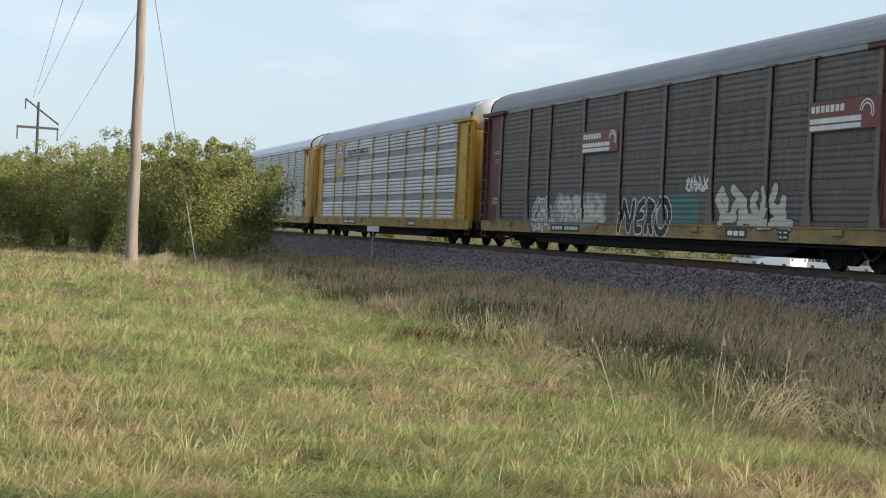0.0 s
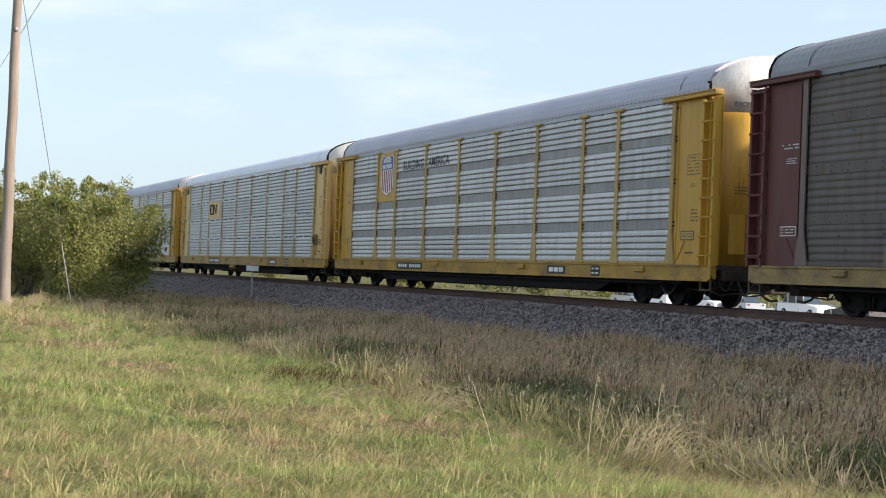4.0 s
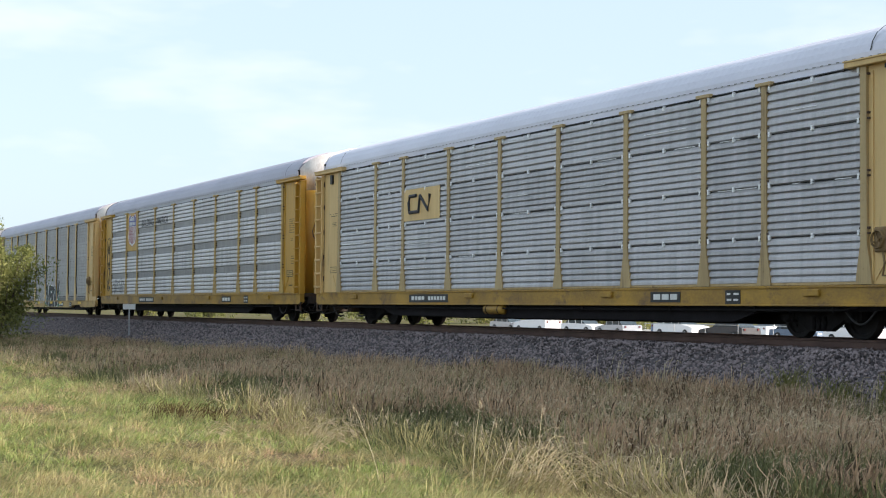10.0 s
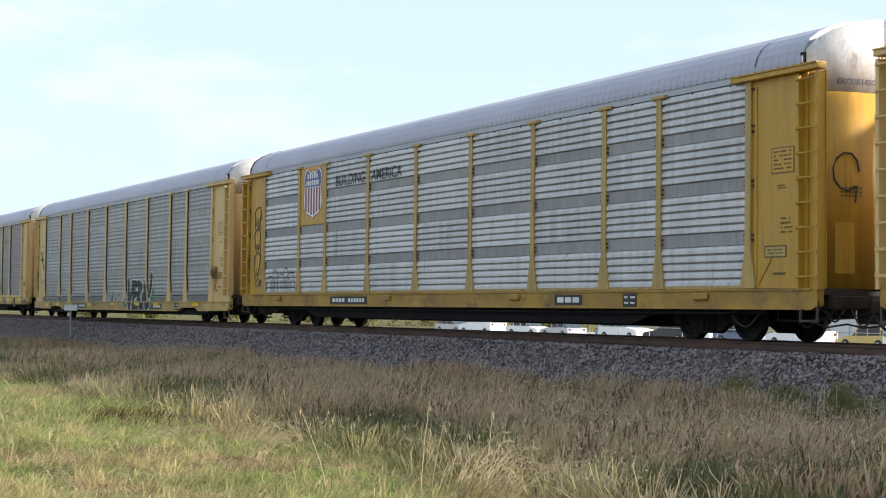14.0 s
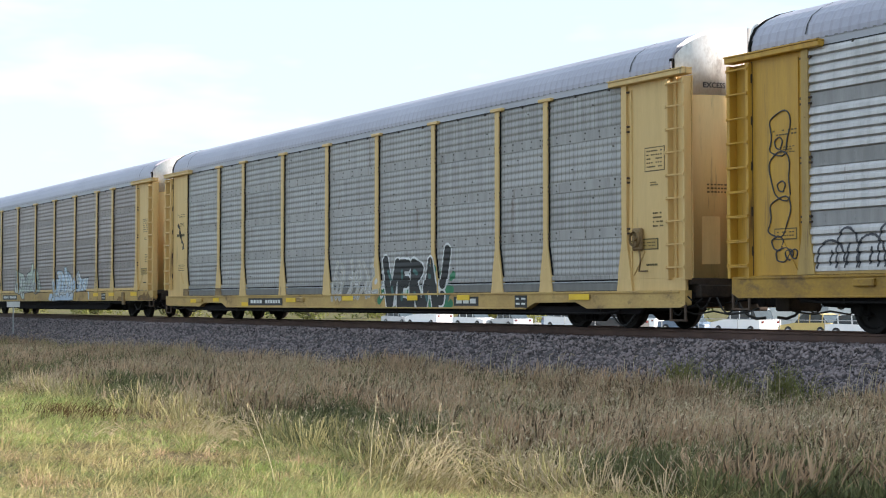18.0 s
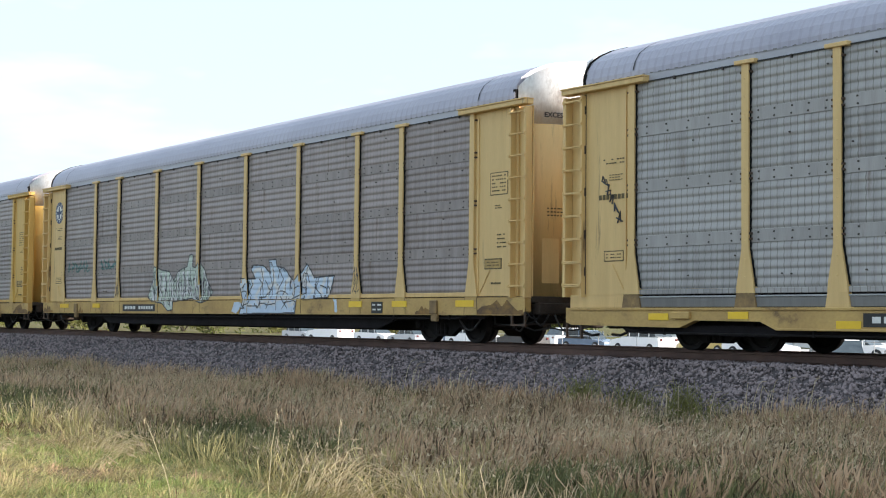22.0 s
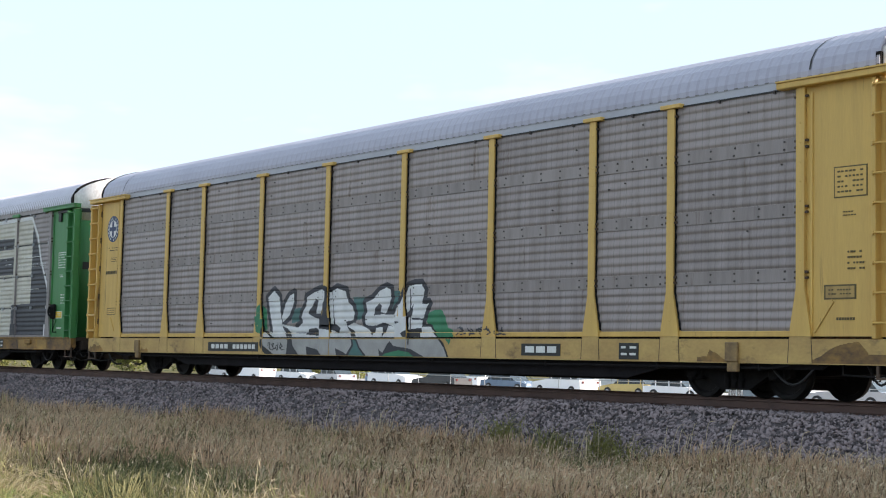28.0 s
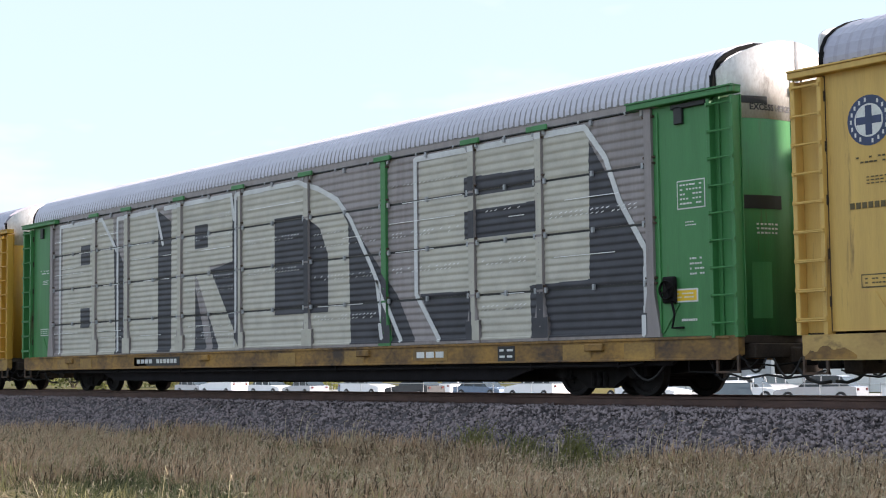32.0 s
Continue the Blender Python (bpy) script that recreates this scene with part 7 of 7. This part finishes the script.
def tufts(name, count, each, y0, y1, near, far, low, high, mat, label, spread=0.06, w=0.0045, out=0.7, hook=0.0):
    c = field(count * 5, near, far, y0, y1)
    if mat in SIGN or y1 > -11:
        c = c[SIGN.get(mat, 1) * species(c[:, 0], c[:, 1]) > (0.02 if mat in SIGN else -0.15)]
    c = c[:count]
    count = len(c)
    size = RG.uniform(low, high, count)
    a = RG.uniform(0, 6.28, (count, each))
    r = np.abs(RG.normal(size=(count, each)))
    d = np.stack([np.cos(a), np.sin(a)], -1)
    spots = (c[:, None] + d * (r * spread)[..., None] * (size / high)[:, None, None] * 1.6).reshape(-1, 2)
    h = (size[:, None] * RG.uniform(0.5, 1.1, (count, each))).reshape(-1)
    return blades(name, spots, h, w, 0.35, mat, label, (d * (r * out)[..., None]).reshape(-1, 2), hook)


def pale(n, near, far, y0, y1):
    """Spots, their distance from the walker's place, and three layers of patchiness."""
    sp = field(n, near, far, y0, y1)
    x, y = sp[:, 0], sp[:, 1]
    return sp, np.hypot(x, y + 19.7), patch(x, y, 3, 0.55), patch(x, y, 9, 1.6), patch(x, y, 17, 4.2)


# sunlit meadow towards the camera: a matted turf, patches of green, straw and brown
sp, far_, k1, k2, k3 = pale(215000, 9.0, 80, -20, -11.9)
kind = 0.6 * (k1 - 0.5) + species(sp[:, 0], sp[:, 1]) + RG.normal(size=len(sp)) * 0.12 + np.clip((far_ - 22) / 90, 0, 0.35)
lump = np.clip(patch(sp[:, 0], sp[:, 1], 27, 6.5) * 1.6 - 0.3, 0, 1.2)
h = (RG.uniform(0.03, 0.09, len(sp)) + 0.13 * lump) * (0.45 + 1.1 * k3) * np.clip(far_ / 20, 0.85, 2.2)
wide = 0.0026 * np.clip(far_ / 15, 0.9, 2.6)
for name, ok, mat, label in (
        ("lawn_grass", kind < 0.24, "blade_green", "short matted green meadow grass in sunlight"),
        ("straw_grass", (kind >= 0.24) & (kind < 0.48), "blade_straw", "matted straw-coloured meadow grass"),
        ("brown_grass", kind >= 0.48, "blade_brown", "short withered brown grass among the green")):
    blades(name, sp[ok], h[ok], wide[ok], 1.9, mat, label)
# long blades swept flat by the wind
sp, far_, k1, k2, k3 = pale(76000, 9.0, 60, -20, -12.0)
ok = RG.rand(len(sp)) < np.clip(2.2 * k3 - 0.6, 0.04, 1)
n = ok.sum()
blades("swept_grass", sp[ok], RG.uniform(0.14, 0.38, n), 0.0024 * np.clip(far_[ok] / 15, 0.9, 2.4), 0.8, "blade_straw", "long pale blades swept flat over the meadow", np.stack([RG.normal(0.75, 0.4, n), RG.normal(0.75, 0.4, n)], 1))
tufts("green_tufts", 2000, 26, -20, -12.2, 9.5, 50, 0.06, 0.18, "blade_green", "tufts of bright green grass in the meadow", 0.10, 0.0048, 1.3)
tufts("straw_tufts", 1300, 24, -20, -12.0, 9.5, 75, 0.08, 0.24, "blade_straw", "tufts of bleached straw in the meadow", 0.08, 0.0040, 1.3)
tufts("brown_tufts", 260, 22, -20, -12.2, 9.5, 60, 0.07, 0.18, "blade_brown", "brown tussocks in the meadow", 0.07, 0.0036)
# rough grass between meadow and ballast, in the shade of the train: hummocks of brown and olive
sp, far_, k1, k2, k3 = pale(90000, 12.0, 95, -12.4, -3.0)
kind = species(sp[:, 0], sp[:, 1]) + RG.normal(size=len(sp)) * 0.06
edge = np.clip((sp[:, 1] + 13.2) / 2.2, 0.30, 1) * np.clip((-2.6 - sp[:, 1]) / 1.0, 0.45, 1)
lump = np.clip(patch(sp[:, 0], sp[:, 1], 23, 5.5) * 1.6 - 0.3, 0, 1.2)
h = (RG.uniform(0.05, 0.16, len(sp)) + RG.uniform(0.4, 1.0, len(sp)) * 0.42 * lump) * (0.45 + 0.35 * k2 + 0.6 * k3) * edge * np.clip((sp[:, 0] + 62) / 36, 0.55, 1)
wide = 0.0042 * np.clip(far_ / 17, 0.9, 2.4)
# Half the dry blades take the dark colour, painting shade between stems.
deep = RG.rand(len(sp)) < 0.50
bare = (k3 > 0.16) & (RG.rand(len(sp)) < np.clip((-2.7 - sp[:, 1]) / 1.3, 0.12, 1))
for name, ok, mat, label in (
        ("shade_grass", (kind < -0.05) & bare, "shade_green", "green grass among the dry stems"),
        ("rotten_grass", (kind >= -0.05) & bare & deep, "blade_dark", "grass darkened for the shade between the dry stems"),
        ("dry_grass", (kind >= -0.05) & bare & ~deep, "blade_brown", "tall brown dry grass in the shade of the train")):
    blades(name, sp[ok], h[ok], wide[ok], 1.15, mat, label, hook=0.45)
for name, k, mat, label in (("brown_hummocks", 700, "blade_brown", "big hummocks of dead brown grass"), ("green_hummocks", 560, "shade_green", "big hummocks of olive green weeds"), ("pale_hummocks", 150, "blade_straw", "big hummocks of bleached dead grass")):
    tufts(name, k, 80, -11.2 if k == 700 else -12.0, -3.35, 12.5, 70, 0.22, 0.50, mat, label, 0.24, 0.0070, 1.0, hook=0.6)
    if k != 560:
        tufts(name, k // 5, 60, -4.4, -3.15, 14, 70, 0.30, 0.60, mat, label, 0.22, 0.0056, 0.8, hook=0.6)
tufts("weed_tufts", 800, 34, -11.4, -3.3, 13, 75, 0.25, 0.62, "blade_brown", "tussocks of dead grass", 0.16, 0.0072, hook=0.6)
tufts("pale_tufts", 900, 20, -12.6, -3.3, 13, 75, 0.25, 0.60, "blade_straw", "tussocks of pale dead grass", 0.10, 0.0052, hook=0.6)
tufts("shade_tufts", 700, 32, -12.6, -3.4, 13, 70, 0.18, 0.50, "shade_green", "tussocks of green grass", 0.17, 0.0056, hook=0.6)
tufts("bent_stem", 2300, 8, -12.2, -3.4, 12.0, 55, 0.28, 0.62, "seed", "arching pale stems over the rough grass", 0.12, 0.0056, 1.1, hook=0.6)
tufts("coarse_weeds", 1300, 24, -11.8, -3.3, 12.0, 50, 0.16, 0.44, "shade_green", "coarse leafy weeds in the rough grass", 0.16, 0.0085, 1.0, hook=0.6)
tufts("dead_weeds", 1700, 22, -11.2, -3.2, 12.0, 50, 0.28, 0.66, "blade_brown", "coarse dead weeds in the rough grass", 0.16, 0.0110, 0.9, hook=0.6)
tufts("edge_stems", 900, 7, -3.7, -2.55, 13.0, 60, 0.34, 0.74, "seed", "thin pale stems straggling over the foot of the ballast", 0.20, 0.0030, 0.5, hook=0.5)
tufts("edge_weeds", 230, 26, -4.3, -3.0, 14.0, 45, 0.40, 0.78, "blade_brown", "ragged dead weeds along the ballast edge", 0.20, 0.0085, 0.7, hook=0.6)
sp, far_, k1, k2, k3 = pale(66000, 13.0, 75, -12.2, -3.1)
ok = RG.rand(len(sp)) < np.clip(0.60 + 1.5 * species(sp[:, 0], sp[:, 1]), 0.15, 1)
sp, k1, k3 = sp[ok], k1[ok], k3[ok]
n = len(sp)
hh = RG.uniform(0.22, 0.56, n) * (0.35 + 0.5 * k1 + 0.6 * k3) * np.clip((sp[:, 1] + 13.2) / 2.5, 0.35, 1) * np.clip((-2.5 - sp[:, 1]) / 1.1, 0.5, 1)
base = np.stack([sp[:, 0], sp[:, 1], gz(sp[:, 0], sp[:, 1])], 1)
l = RG.normal(size=(n, 2)) * 0.35 + WIND * 0.5
tipp = base + np.concatenate([l * hh[:, None], hh[:, None]], 1)
ax = np.concatenate([l * 1.6 + RG.normal(size=(n, 2)) * 0.6, RG.uniform(-0.5, 1.0, (n, 1))], 1)
ax /= np.linalg.norm(ax, axis=1)[:, None]
sd = np.stack([np.cos(RG.uniform(0, 6.28, n)), np.sin(RG.uniform(0, 6.28, n)), np.zeros(n)], 1)
hl = RG.uniform(0.04, 0.10, n)[:, None]
wd = RG.uniform(0.006, 0.014, n)[:, None]
v = np.stack([base - sd * 0.002, base + sd * 0.002, tipp, tipp - ax * hl * 0.2 + sd * wd, tipp + ax * hl * 0.8, tipp - ax * hl * 0.2 - sd * wd], 1)
soup("seed_heads", v, [(0, 1, 2), (2, 3, 4, 5)], "seed", "tan seed heads on dry grass stems", "grass")


def clump(x, y, stems, height, spread, seed, mat="stalk", heads=True, label="clump of tall bleached grass stems with bent seed heads", wind=0.5, r=0.0030, arch=0.3, base=0.1):
    """Stems fanning out from one root; wind bows them to one side, arch droops their tips."""
    q = random.Random(seed)
    ob = thing("grass_clump", label, "grass", "tall grass clumps", at=pose(x, y, float(gz(np.array([x]), np.array([y]))[0]) - 0.02))
    g, hd = Geo(), Geo()
    for i in range(stems):
        a, l = q.uniform(0, 6.28), q.uniform(0.1, 1.0) * spread
        p0 = Vector((q.gauss(0, base * spread + 0.02), q.gauss(0, base * spread + 0.02), 0))
        h = height * q.uniform(0.35, 1.0)
        blow = wind * q.uniform(0.2, 1.3)
        dx, dy = math.cos(a) * l * 0.45 + 0.49 * blow, math.sin(a) * l * 0.45 + 0.87 * blow
        prev = p0
        droop = arch * q.uniform(0.3, 1.4)
        for k in range(1, 7):
            f = k / 6
            nx = p0 + Vector((dx * f ** 1.6 * h, dy * f ** 1.6 * h, h * (f - droop * f ** 5)))
            g.tube(prev, nx, r * (1.15 - 0.7 * (f - 0.167)), r * (1.15 - 0.7 * f), 3, caps=False)
            prev, last = nx, nx - prev
        if heads and q.random() < 0.6:
            dv = (last.normalized() + Vector((0.3, 0.5, -0.7))).normalized()
            hd.tube(prev, prev + dv * 0.035, 0.003, 0.008, 4).tube(prev + dv * 0.035, prev + dv * 0.09, 0.008, 0.002, 4)
    tagged(part("stem", g, mat, ob), kind="stuff")
    if heads and hd.v:
        tagged(part("seed_head", hd, "seed", ob), kind="stuff")
    return ob


def stalk(x, y, height, lean, hook, seed, label="single tall bleached grass stalk with a hooked tip"):
    """One tall stem that leans to a side and hooks over at its tip."""
    q = random.Random(seed)
    ob = thing("grass_stalk", label, "grass", "tall grass stalks", at=pose(x, y, float(gz(np.array([x]), np.array([y]))[0]) - 0.02))
    pts = [Vector((0.49 * lean * f ** 1.3, 0.87 * lean * f ** 1.3, height * f)) + Vector((q.gauss(0, 0.004), q.gauss(0, 0.004), 0)) for f in (0, 0.2, 0.4, 0.6, 0.8, 0.93, 1.0)]
    for k in range(1, 6):
        a = k * 0.62
        pts.append(pts[6] + Vector((0.49, 0.87, 0)) * hook * math.sin(a) + Vector((0, 0, hook * 0.4 * (1 - math.cos(a)) * (-1 if k > 2 else 0.4))))
    part("stem", Geo().pipe(pts, [0.0040 - 0.0002 * k for k in range(12)], n=5), "stalk", ob)
    e = pts[-1]
    part("seed_head", Geo().tube(e, e + Vector((0.01, 0.01, -0.05)), 0.008, 0.003, 5), "seed", ob)
    return ob


stalk(-12.30, -13.10, 0.86, 0.07, 0.045, 1)
stalk(-12.14, -13.08, 0.68, 0.12, 0.05, 2)
stalk(-12.05, -13.03, 0.60, 0.26, 0.03, 3)
stalk(-11.95, -13.02, 0.46, 0.10, 0.03, 4)
stalk(-11.55, -12.85, 0.80, 0.06, 0.02, 5)
stalk(-12.85, -13.80, 0.78, -0.27, 0.02, 6, "single broken straw stalk leaning over the meadow")
clump(-11.95, -12.95, 15, 0.64, 0.5, 43, wind=0.8, r=0.0046)
clump(-11.72, -12.95, 26, 0.72, 0.5, 2, wind=0.75, r=0.0046, arch=0.4)
clump(-11.50, -12.85, 32, 0.72, 0.5, 3, wind=0.85, arch=0.45, r=0.0046)
clump(-11.25, -12.85, 26, 0.58, 0.6, 4, wind=0.9, arch=0.45, r=0.0044)
for x, y, k in ((-11.9, -13.15, 50), (-11.55, -13.0, 56), (-11.25, -12.95, 34)):
    clump(x, y, k, 0.36, 0.9, 41 + int(-x * 10), "blade_straw", False, "low tuft of golden straw in the sun", wind=0.9, r=0.0034, arch=0.5, base=0.16)
clump(-16.9, -12.9, 26, 0.46, 0.6, 6, wind=1.0)
clump(-16.2, -13.0, 30, 0.40, 0.6, 7, wind=1.1, arch=0.5)
clump(-17.9, -12.7, 22, 0.42, 0.6, 8, wind=0.9)
clump(-15.2, -13.6, 16, 0.36, 0.6, 21, wind=1.1)
clump(-17.2, -14.2, 14, 0.34, 0.6, 22, wind=1.1)
for x, y, k in ((-20.9, -13.55, 90), (-20.5, -13.35, 80), (-20.1, -13.2, 60)):
    clump(x, y, k, 0.30, 1.2, int(-x * 10), "blade_dark", False, "dark brown tussock of dead grass in the meadow", wind=0.3, r=0.005, base=0.2)
for x, y, hgt, k in ((-20.0, -2.9, 0.92, 240), (-18.85, -2.95, 0.84, 150), (-18.4, -3.0, 0.76, 120), (-17.35, -3.05, 0.94, 180), (-16.7, -3.15, 0.70, 100), (-31.0, -3.05, 0.6, 80)):
    clump(x, y, k, hgt, 1.0, int(-x * 10), "leaf_light", False, "green weed tuft at the edge of the ballast", wind=0.05, r=0.0062, base=0.13)
for i, (x, y, hgt) in enumerate(((-17.3, -3.7, 0.85), (-16.2, -3.65, 0.95), (-15.6, -3.6, 0.9), (-15.2, -3.5, 1.0), (-14.2, -3.7, 0.7), (-23.5, -3.5, 0.8), (-22.9, -3.7, 0.95), (-28.0, -3.6, 0.9), (-13.0, -3.6, 0.8), (-10.6, -3.7, 0.8), (-19.4, -3.5, 0.8), (-20.8, -3.6, 0.9), (-18.1, -3.4, 0.85), (-25.2, -3.5, 0.9), (-12.2, -3.5, 0.75), (-14.8, -3.4, 0.9), (-11.4, -3.4, 0.8))):
    clump(x, y + 0.3, 9, hgt * 1.12, 0.35, 70 + i, "stalk", True, "few tall thin dead stems at the ballast edge", wind=0.12, r=0.0062, base=0.5)
clump(-14.9, -8.1, 60, 0.5, 0.5, 10, "blade_brown", wind=0.2)
clump(-48.2, -14.9, 120, 0.55, 0.9, 17, r=0.005)
clump(-51.0, -13.6, 110, 0.60, 0.9, 18, r=0.005)
clump(-33, -14.6, 50, 0.4, 0.9, 19, r=0.004)
for i in range(34):
    q = random.Random(300 + i)
    clump(-11 - 1.9 * i + q.uniform(-1, 1), q.uniform(-5.6, -3.3), 50, q.uniform(0.40, 0.72), 0.8, 400 + i, "blade_green" if i % 7 == 1 else "blade_brown", wind=0.15, r=0.0046, base=0.25, label="hummock of rough dry grass near the ballast")

# ---- parking lot beyond the track, lower than the meadow ----
LOT = GROUND - 0.46
lot = part("parking_lot", Geo().box(-150, 40, 34, 70, LOT - 0.2, LOT).box(-46, 40, 20, 33.99, LOT - 0.2, LOT), "asphalt")
tagged(lot, "grey asphalt parking lot beyond the railway", "parking lot", "", "structure")


def vehicle(x, y, rz, mat, tall=1.45, length=4.5, boxy=0.0, label="parked white sedan with dark windows"):
    v = thing("car", label, "car", "parked cars", at=pose(x, y, LOT, 0, 0, rz))
    L2, k = length / 2, tall / 1.45
    low = Geo().plate([(-L2, 0.35), (-L2 + 0.08, 0.22), (L2 - 0.1, 0.22), (L2, 0.40), (L2 - 0.02, 0.62 * k), (L2 - 0.25, 0.72 * k), (0.9, 0.86 * k), (-L2 + 0.7 - boxy, 0.90 * k), (-L2 + 0.05, 0.86 * k)], -0.86, 0.86)
    part("body", low, mat, v)
    cab = [(0.95, 0.86 * k), (0.30, 1.38 * k), (0.10, 1.43 * k), (-0.95 - boxy * 0.6, 1.43 * k), (-1.25 - boxy * 0.6, 1.36 * k), (-1.75 - boxy * 0.3, 0.90 * k)]
    part("roof", Geo().plate([(0.32, 1.385 * k), (0.10, 1.45 * k), (-0.95 - boxy * 0.6, 1.45 * k), (-1.28 - boxy * 0.6, 1.37 * k)], -0.66, 0.66), mat, v)
    part("cabin", Geo().plate(cab, -0.70, 0.70), "car_glass", v)
    for px in (0.55, -0.35, -1.35):
        for y0, y1 in ((-0.72, -0.69), (0.69, 0.72)):
            part("pillar", Geo().plate([(px, 0.88 * k), (px + 0.07, 0.88 * k), (px + 0.03, 1.40 * k), (px - 0.04, 1.40 * k)], y0, y1), mat, v)
    for wx in (-L2 + 0.85, L2 - 0.85):
        for wy in (-0.80, 0.80):
            t = part("tyre", Geo().lathe([(0.0, wy - 0.1), (0.28, wy - 0.1), (0.33, wy - 0.07), (0.33, wy + 0.07), (0.28, wy + 0.1), (0.0, wy + 0.1)], wx, 0.33, 16), "tyre", v)
            part("rim", Geo().lathe([(0.0, wy * 1.14), (0.19, wy * 1.138)], wx, 0.33, 14), "car_silver", t)
    for wy in (-0.62, 0.62):
        part("tail_light", Geo().box(-L2 - 0.015, -L2 + 0.05, wy - 0.07, wy + 0.07, 0.68 * k, 0.80 * k), "lamp_red", v)
        part("headlight", Geo().box(L2 - 0.12, L2 + 0.0, wy - 0.18, wy + 0.18, 0.56 * k, 0.68 * k), "letter_white", v)
    return v


FLEET = [(-36.6, 23.2, -36, "car_white", 1.5, 4.5, 0.2), (-49, 45, 195, "car_silver", 1.5, 4.6, 0.3), (-54.5, 46, 10, "car_white", 1.45, 4.5, 0.0), (-61, 45, 5, "car_white", 1.4, 4.4, 0.0), (-66, 46, 182, "car_tan", 1.45, 4.3, 0.0), (-71, 45, 178, "car_white", 1.75, 4.8, 0.6), (-77.5, 46, 4, "car_blue", 1.4, 4.5, 0.0), (-84, 45, 185, "car_dark", 1.5, 4.5, 0.2), (-91, 46, 0, "car_white", 1.75, 4.9, 0.7), (-98, 45, 176, "car_silver", 1.45, 4.5, 0.0), (-104.5, 46, 3, "car_white", 1.5, 4.5, 0.0), (-110.5, 45, 183, "car_white", 1.9, 5.0, 0.8), (-117, 46, 2, "car_silver", 1.5, 4.5, 0.2), (-43, 46, 8, "car_white", 1.5, 4.5, 0.2), (-36, 45, 186, "car_dark", 1.5, 4.5, 0.2), (-58, 52, 90, "car_silver", 1.5, 4.5, 0.3), (-88, 53, 90, "car_white", 1.5, 4.5, 0.3), (-101, 53, 88, "car_blue", 1.5, 4.5, 0.3), (-30, 46, 4, "car_white", 1.5, 4.5, 0.0)]
WORD = dict(car_white="white", car_silver="silver", car_tan="yellow-tan", car_blue="blue-grey", car_dark="dark")
for x, y, rz, mat, tall, ln, boxy in FLEET:
    kind = "van" if boxy > 0.5 else "hatchback" if boxy else "sedan"
    vehicle(x, y, rz, mat, tall, ln, boxy, f"{WORD[mat]} parked {kind} with dark windows on the lot")

hall = thing("warehouse", "long pale concrete warehouse with flat roof beyond the parking lot", "building", at=pose(-62, 78, GROUND - 0.65))
part("wall", Geo().box(-46, 50, 0, 18, 0, 4.4), "concrete", hall)
part("roof", Geo().box(-46.4, 50.4, -0.4, 18.4, 4.4, 4.7, 0.03), "roofing", hall)
for i in range(16):
    part("pilaster", Geo().box(-45.6 + i * 6.3, -45.2 + i * 6.3, -0.14, 0.0, 0, 4.39, 0.02), "concrete", hall)
for i in range(5):
    part("roller_door", Geo().box(-38 + i * 17.5, -34.4 + i * 17.5, -0.06, 0.0, 0, 3.2, 0.01), "galv_post", hall)
fence = thing("lot_fence", "low grey steel rail fence along the parking lot", "fence")
for i in range(23):
    part("post", Geo().tube((-80 + i * 3.2, 35.2, LOT), (-80 + i * 3.2, 35.2, LOT + 1.25), 0.022, n=6), "galv_post", fence)
part("rail", Geo().tube((-80, 35.2, LOT + 1.2), (-9.6, 35.2, LOT + 1.2), 0.02, n=6), "galv_post", fence)

# ---- what moves: the train along the track, its wheels rolling ----
TRAIN = [
    (0.0, -52.71),
    (1.0, -46.37),
    (2.0, -40.00),
    (3.0, -33.57),
    (5.5, -17.32),
    (6.5, -10.82),
    (7.5, -4.26),
    (8.5, 2.36),
    (9.5, 9.02),
    (10.5, 15.78),
    (11.5, 22.63),
    (12.5, 29.47),
    (13.5, 36.18),
    (14.5, 42.83),
    (16.5, 56.11),
    (17.5, 62.77),
    (18.5, 69.45),
    (19.5, 76.15),
    (20.5, 82.82),
    (21.5, 89.48),
    (22.5, 96.19),
    (23.5, 102.87),
    (24.5, 109.41),
    (26.5, 122.40),
    (27.5, 128.95),
    (28.5, 135.57),
    (29.5, 142.17),
    (30.5, 148.67),
    (31.5, 155.16),
    (32.0, 158.42),
]


def travelled(t):
    return float(np.interp(t, [a for a, b in TRAIN], [b for a, b in TRAIN]))


def motions():
    for n, car in [*enumerate(cars), *((-1 - i, c) for i, c in enumerate(ahead))]:
        walk(car, [(t, pose(s - n * PITCH + (OFFSET[n] if n >= 0 else 0.4), 0, 0)) for t, s in TRAIN])
    turns = [(i / 15, math.degrees((travelled(i / 15) - TRAIN[0][1]) / WHEEL_R)) for i in range(481)]
    for w, d in wheelsets:
        walk(w, [(t, pose(d, 0, WHEEL_R, 0, a % 360, 0)) for t, a in turns])


motions()
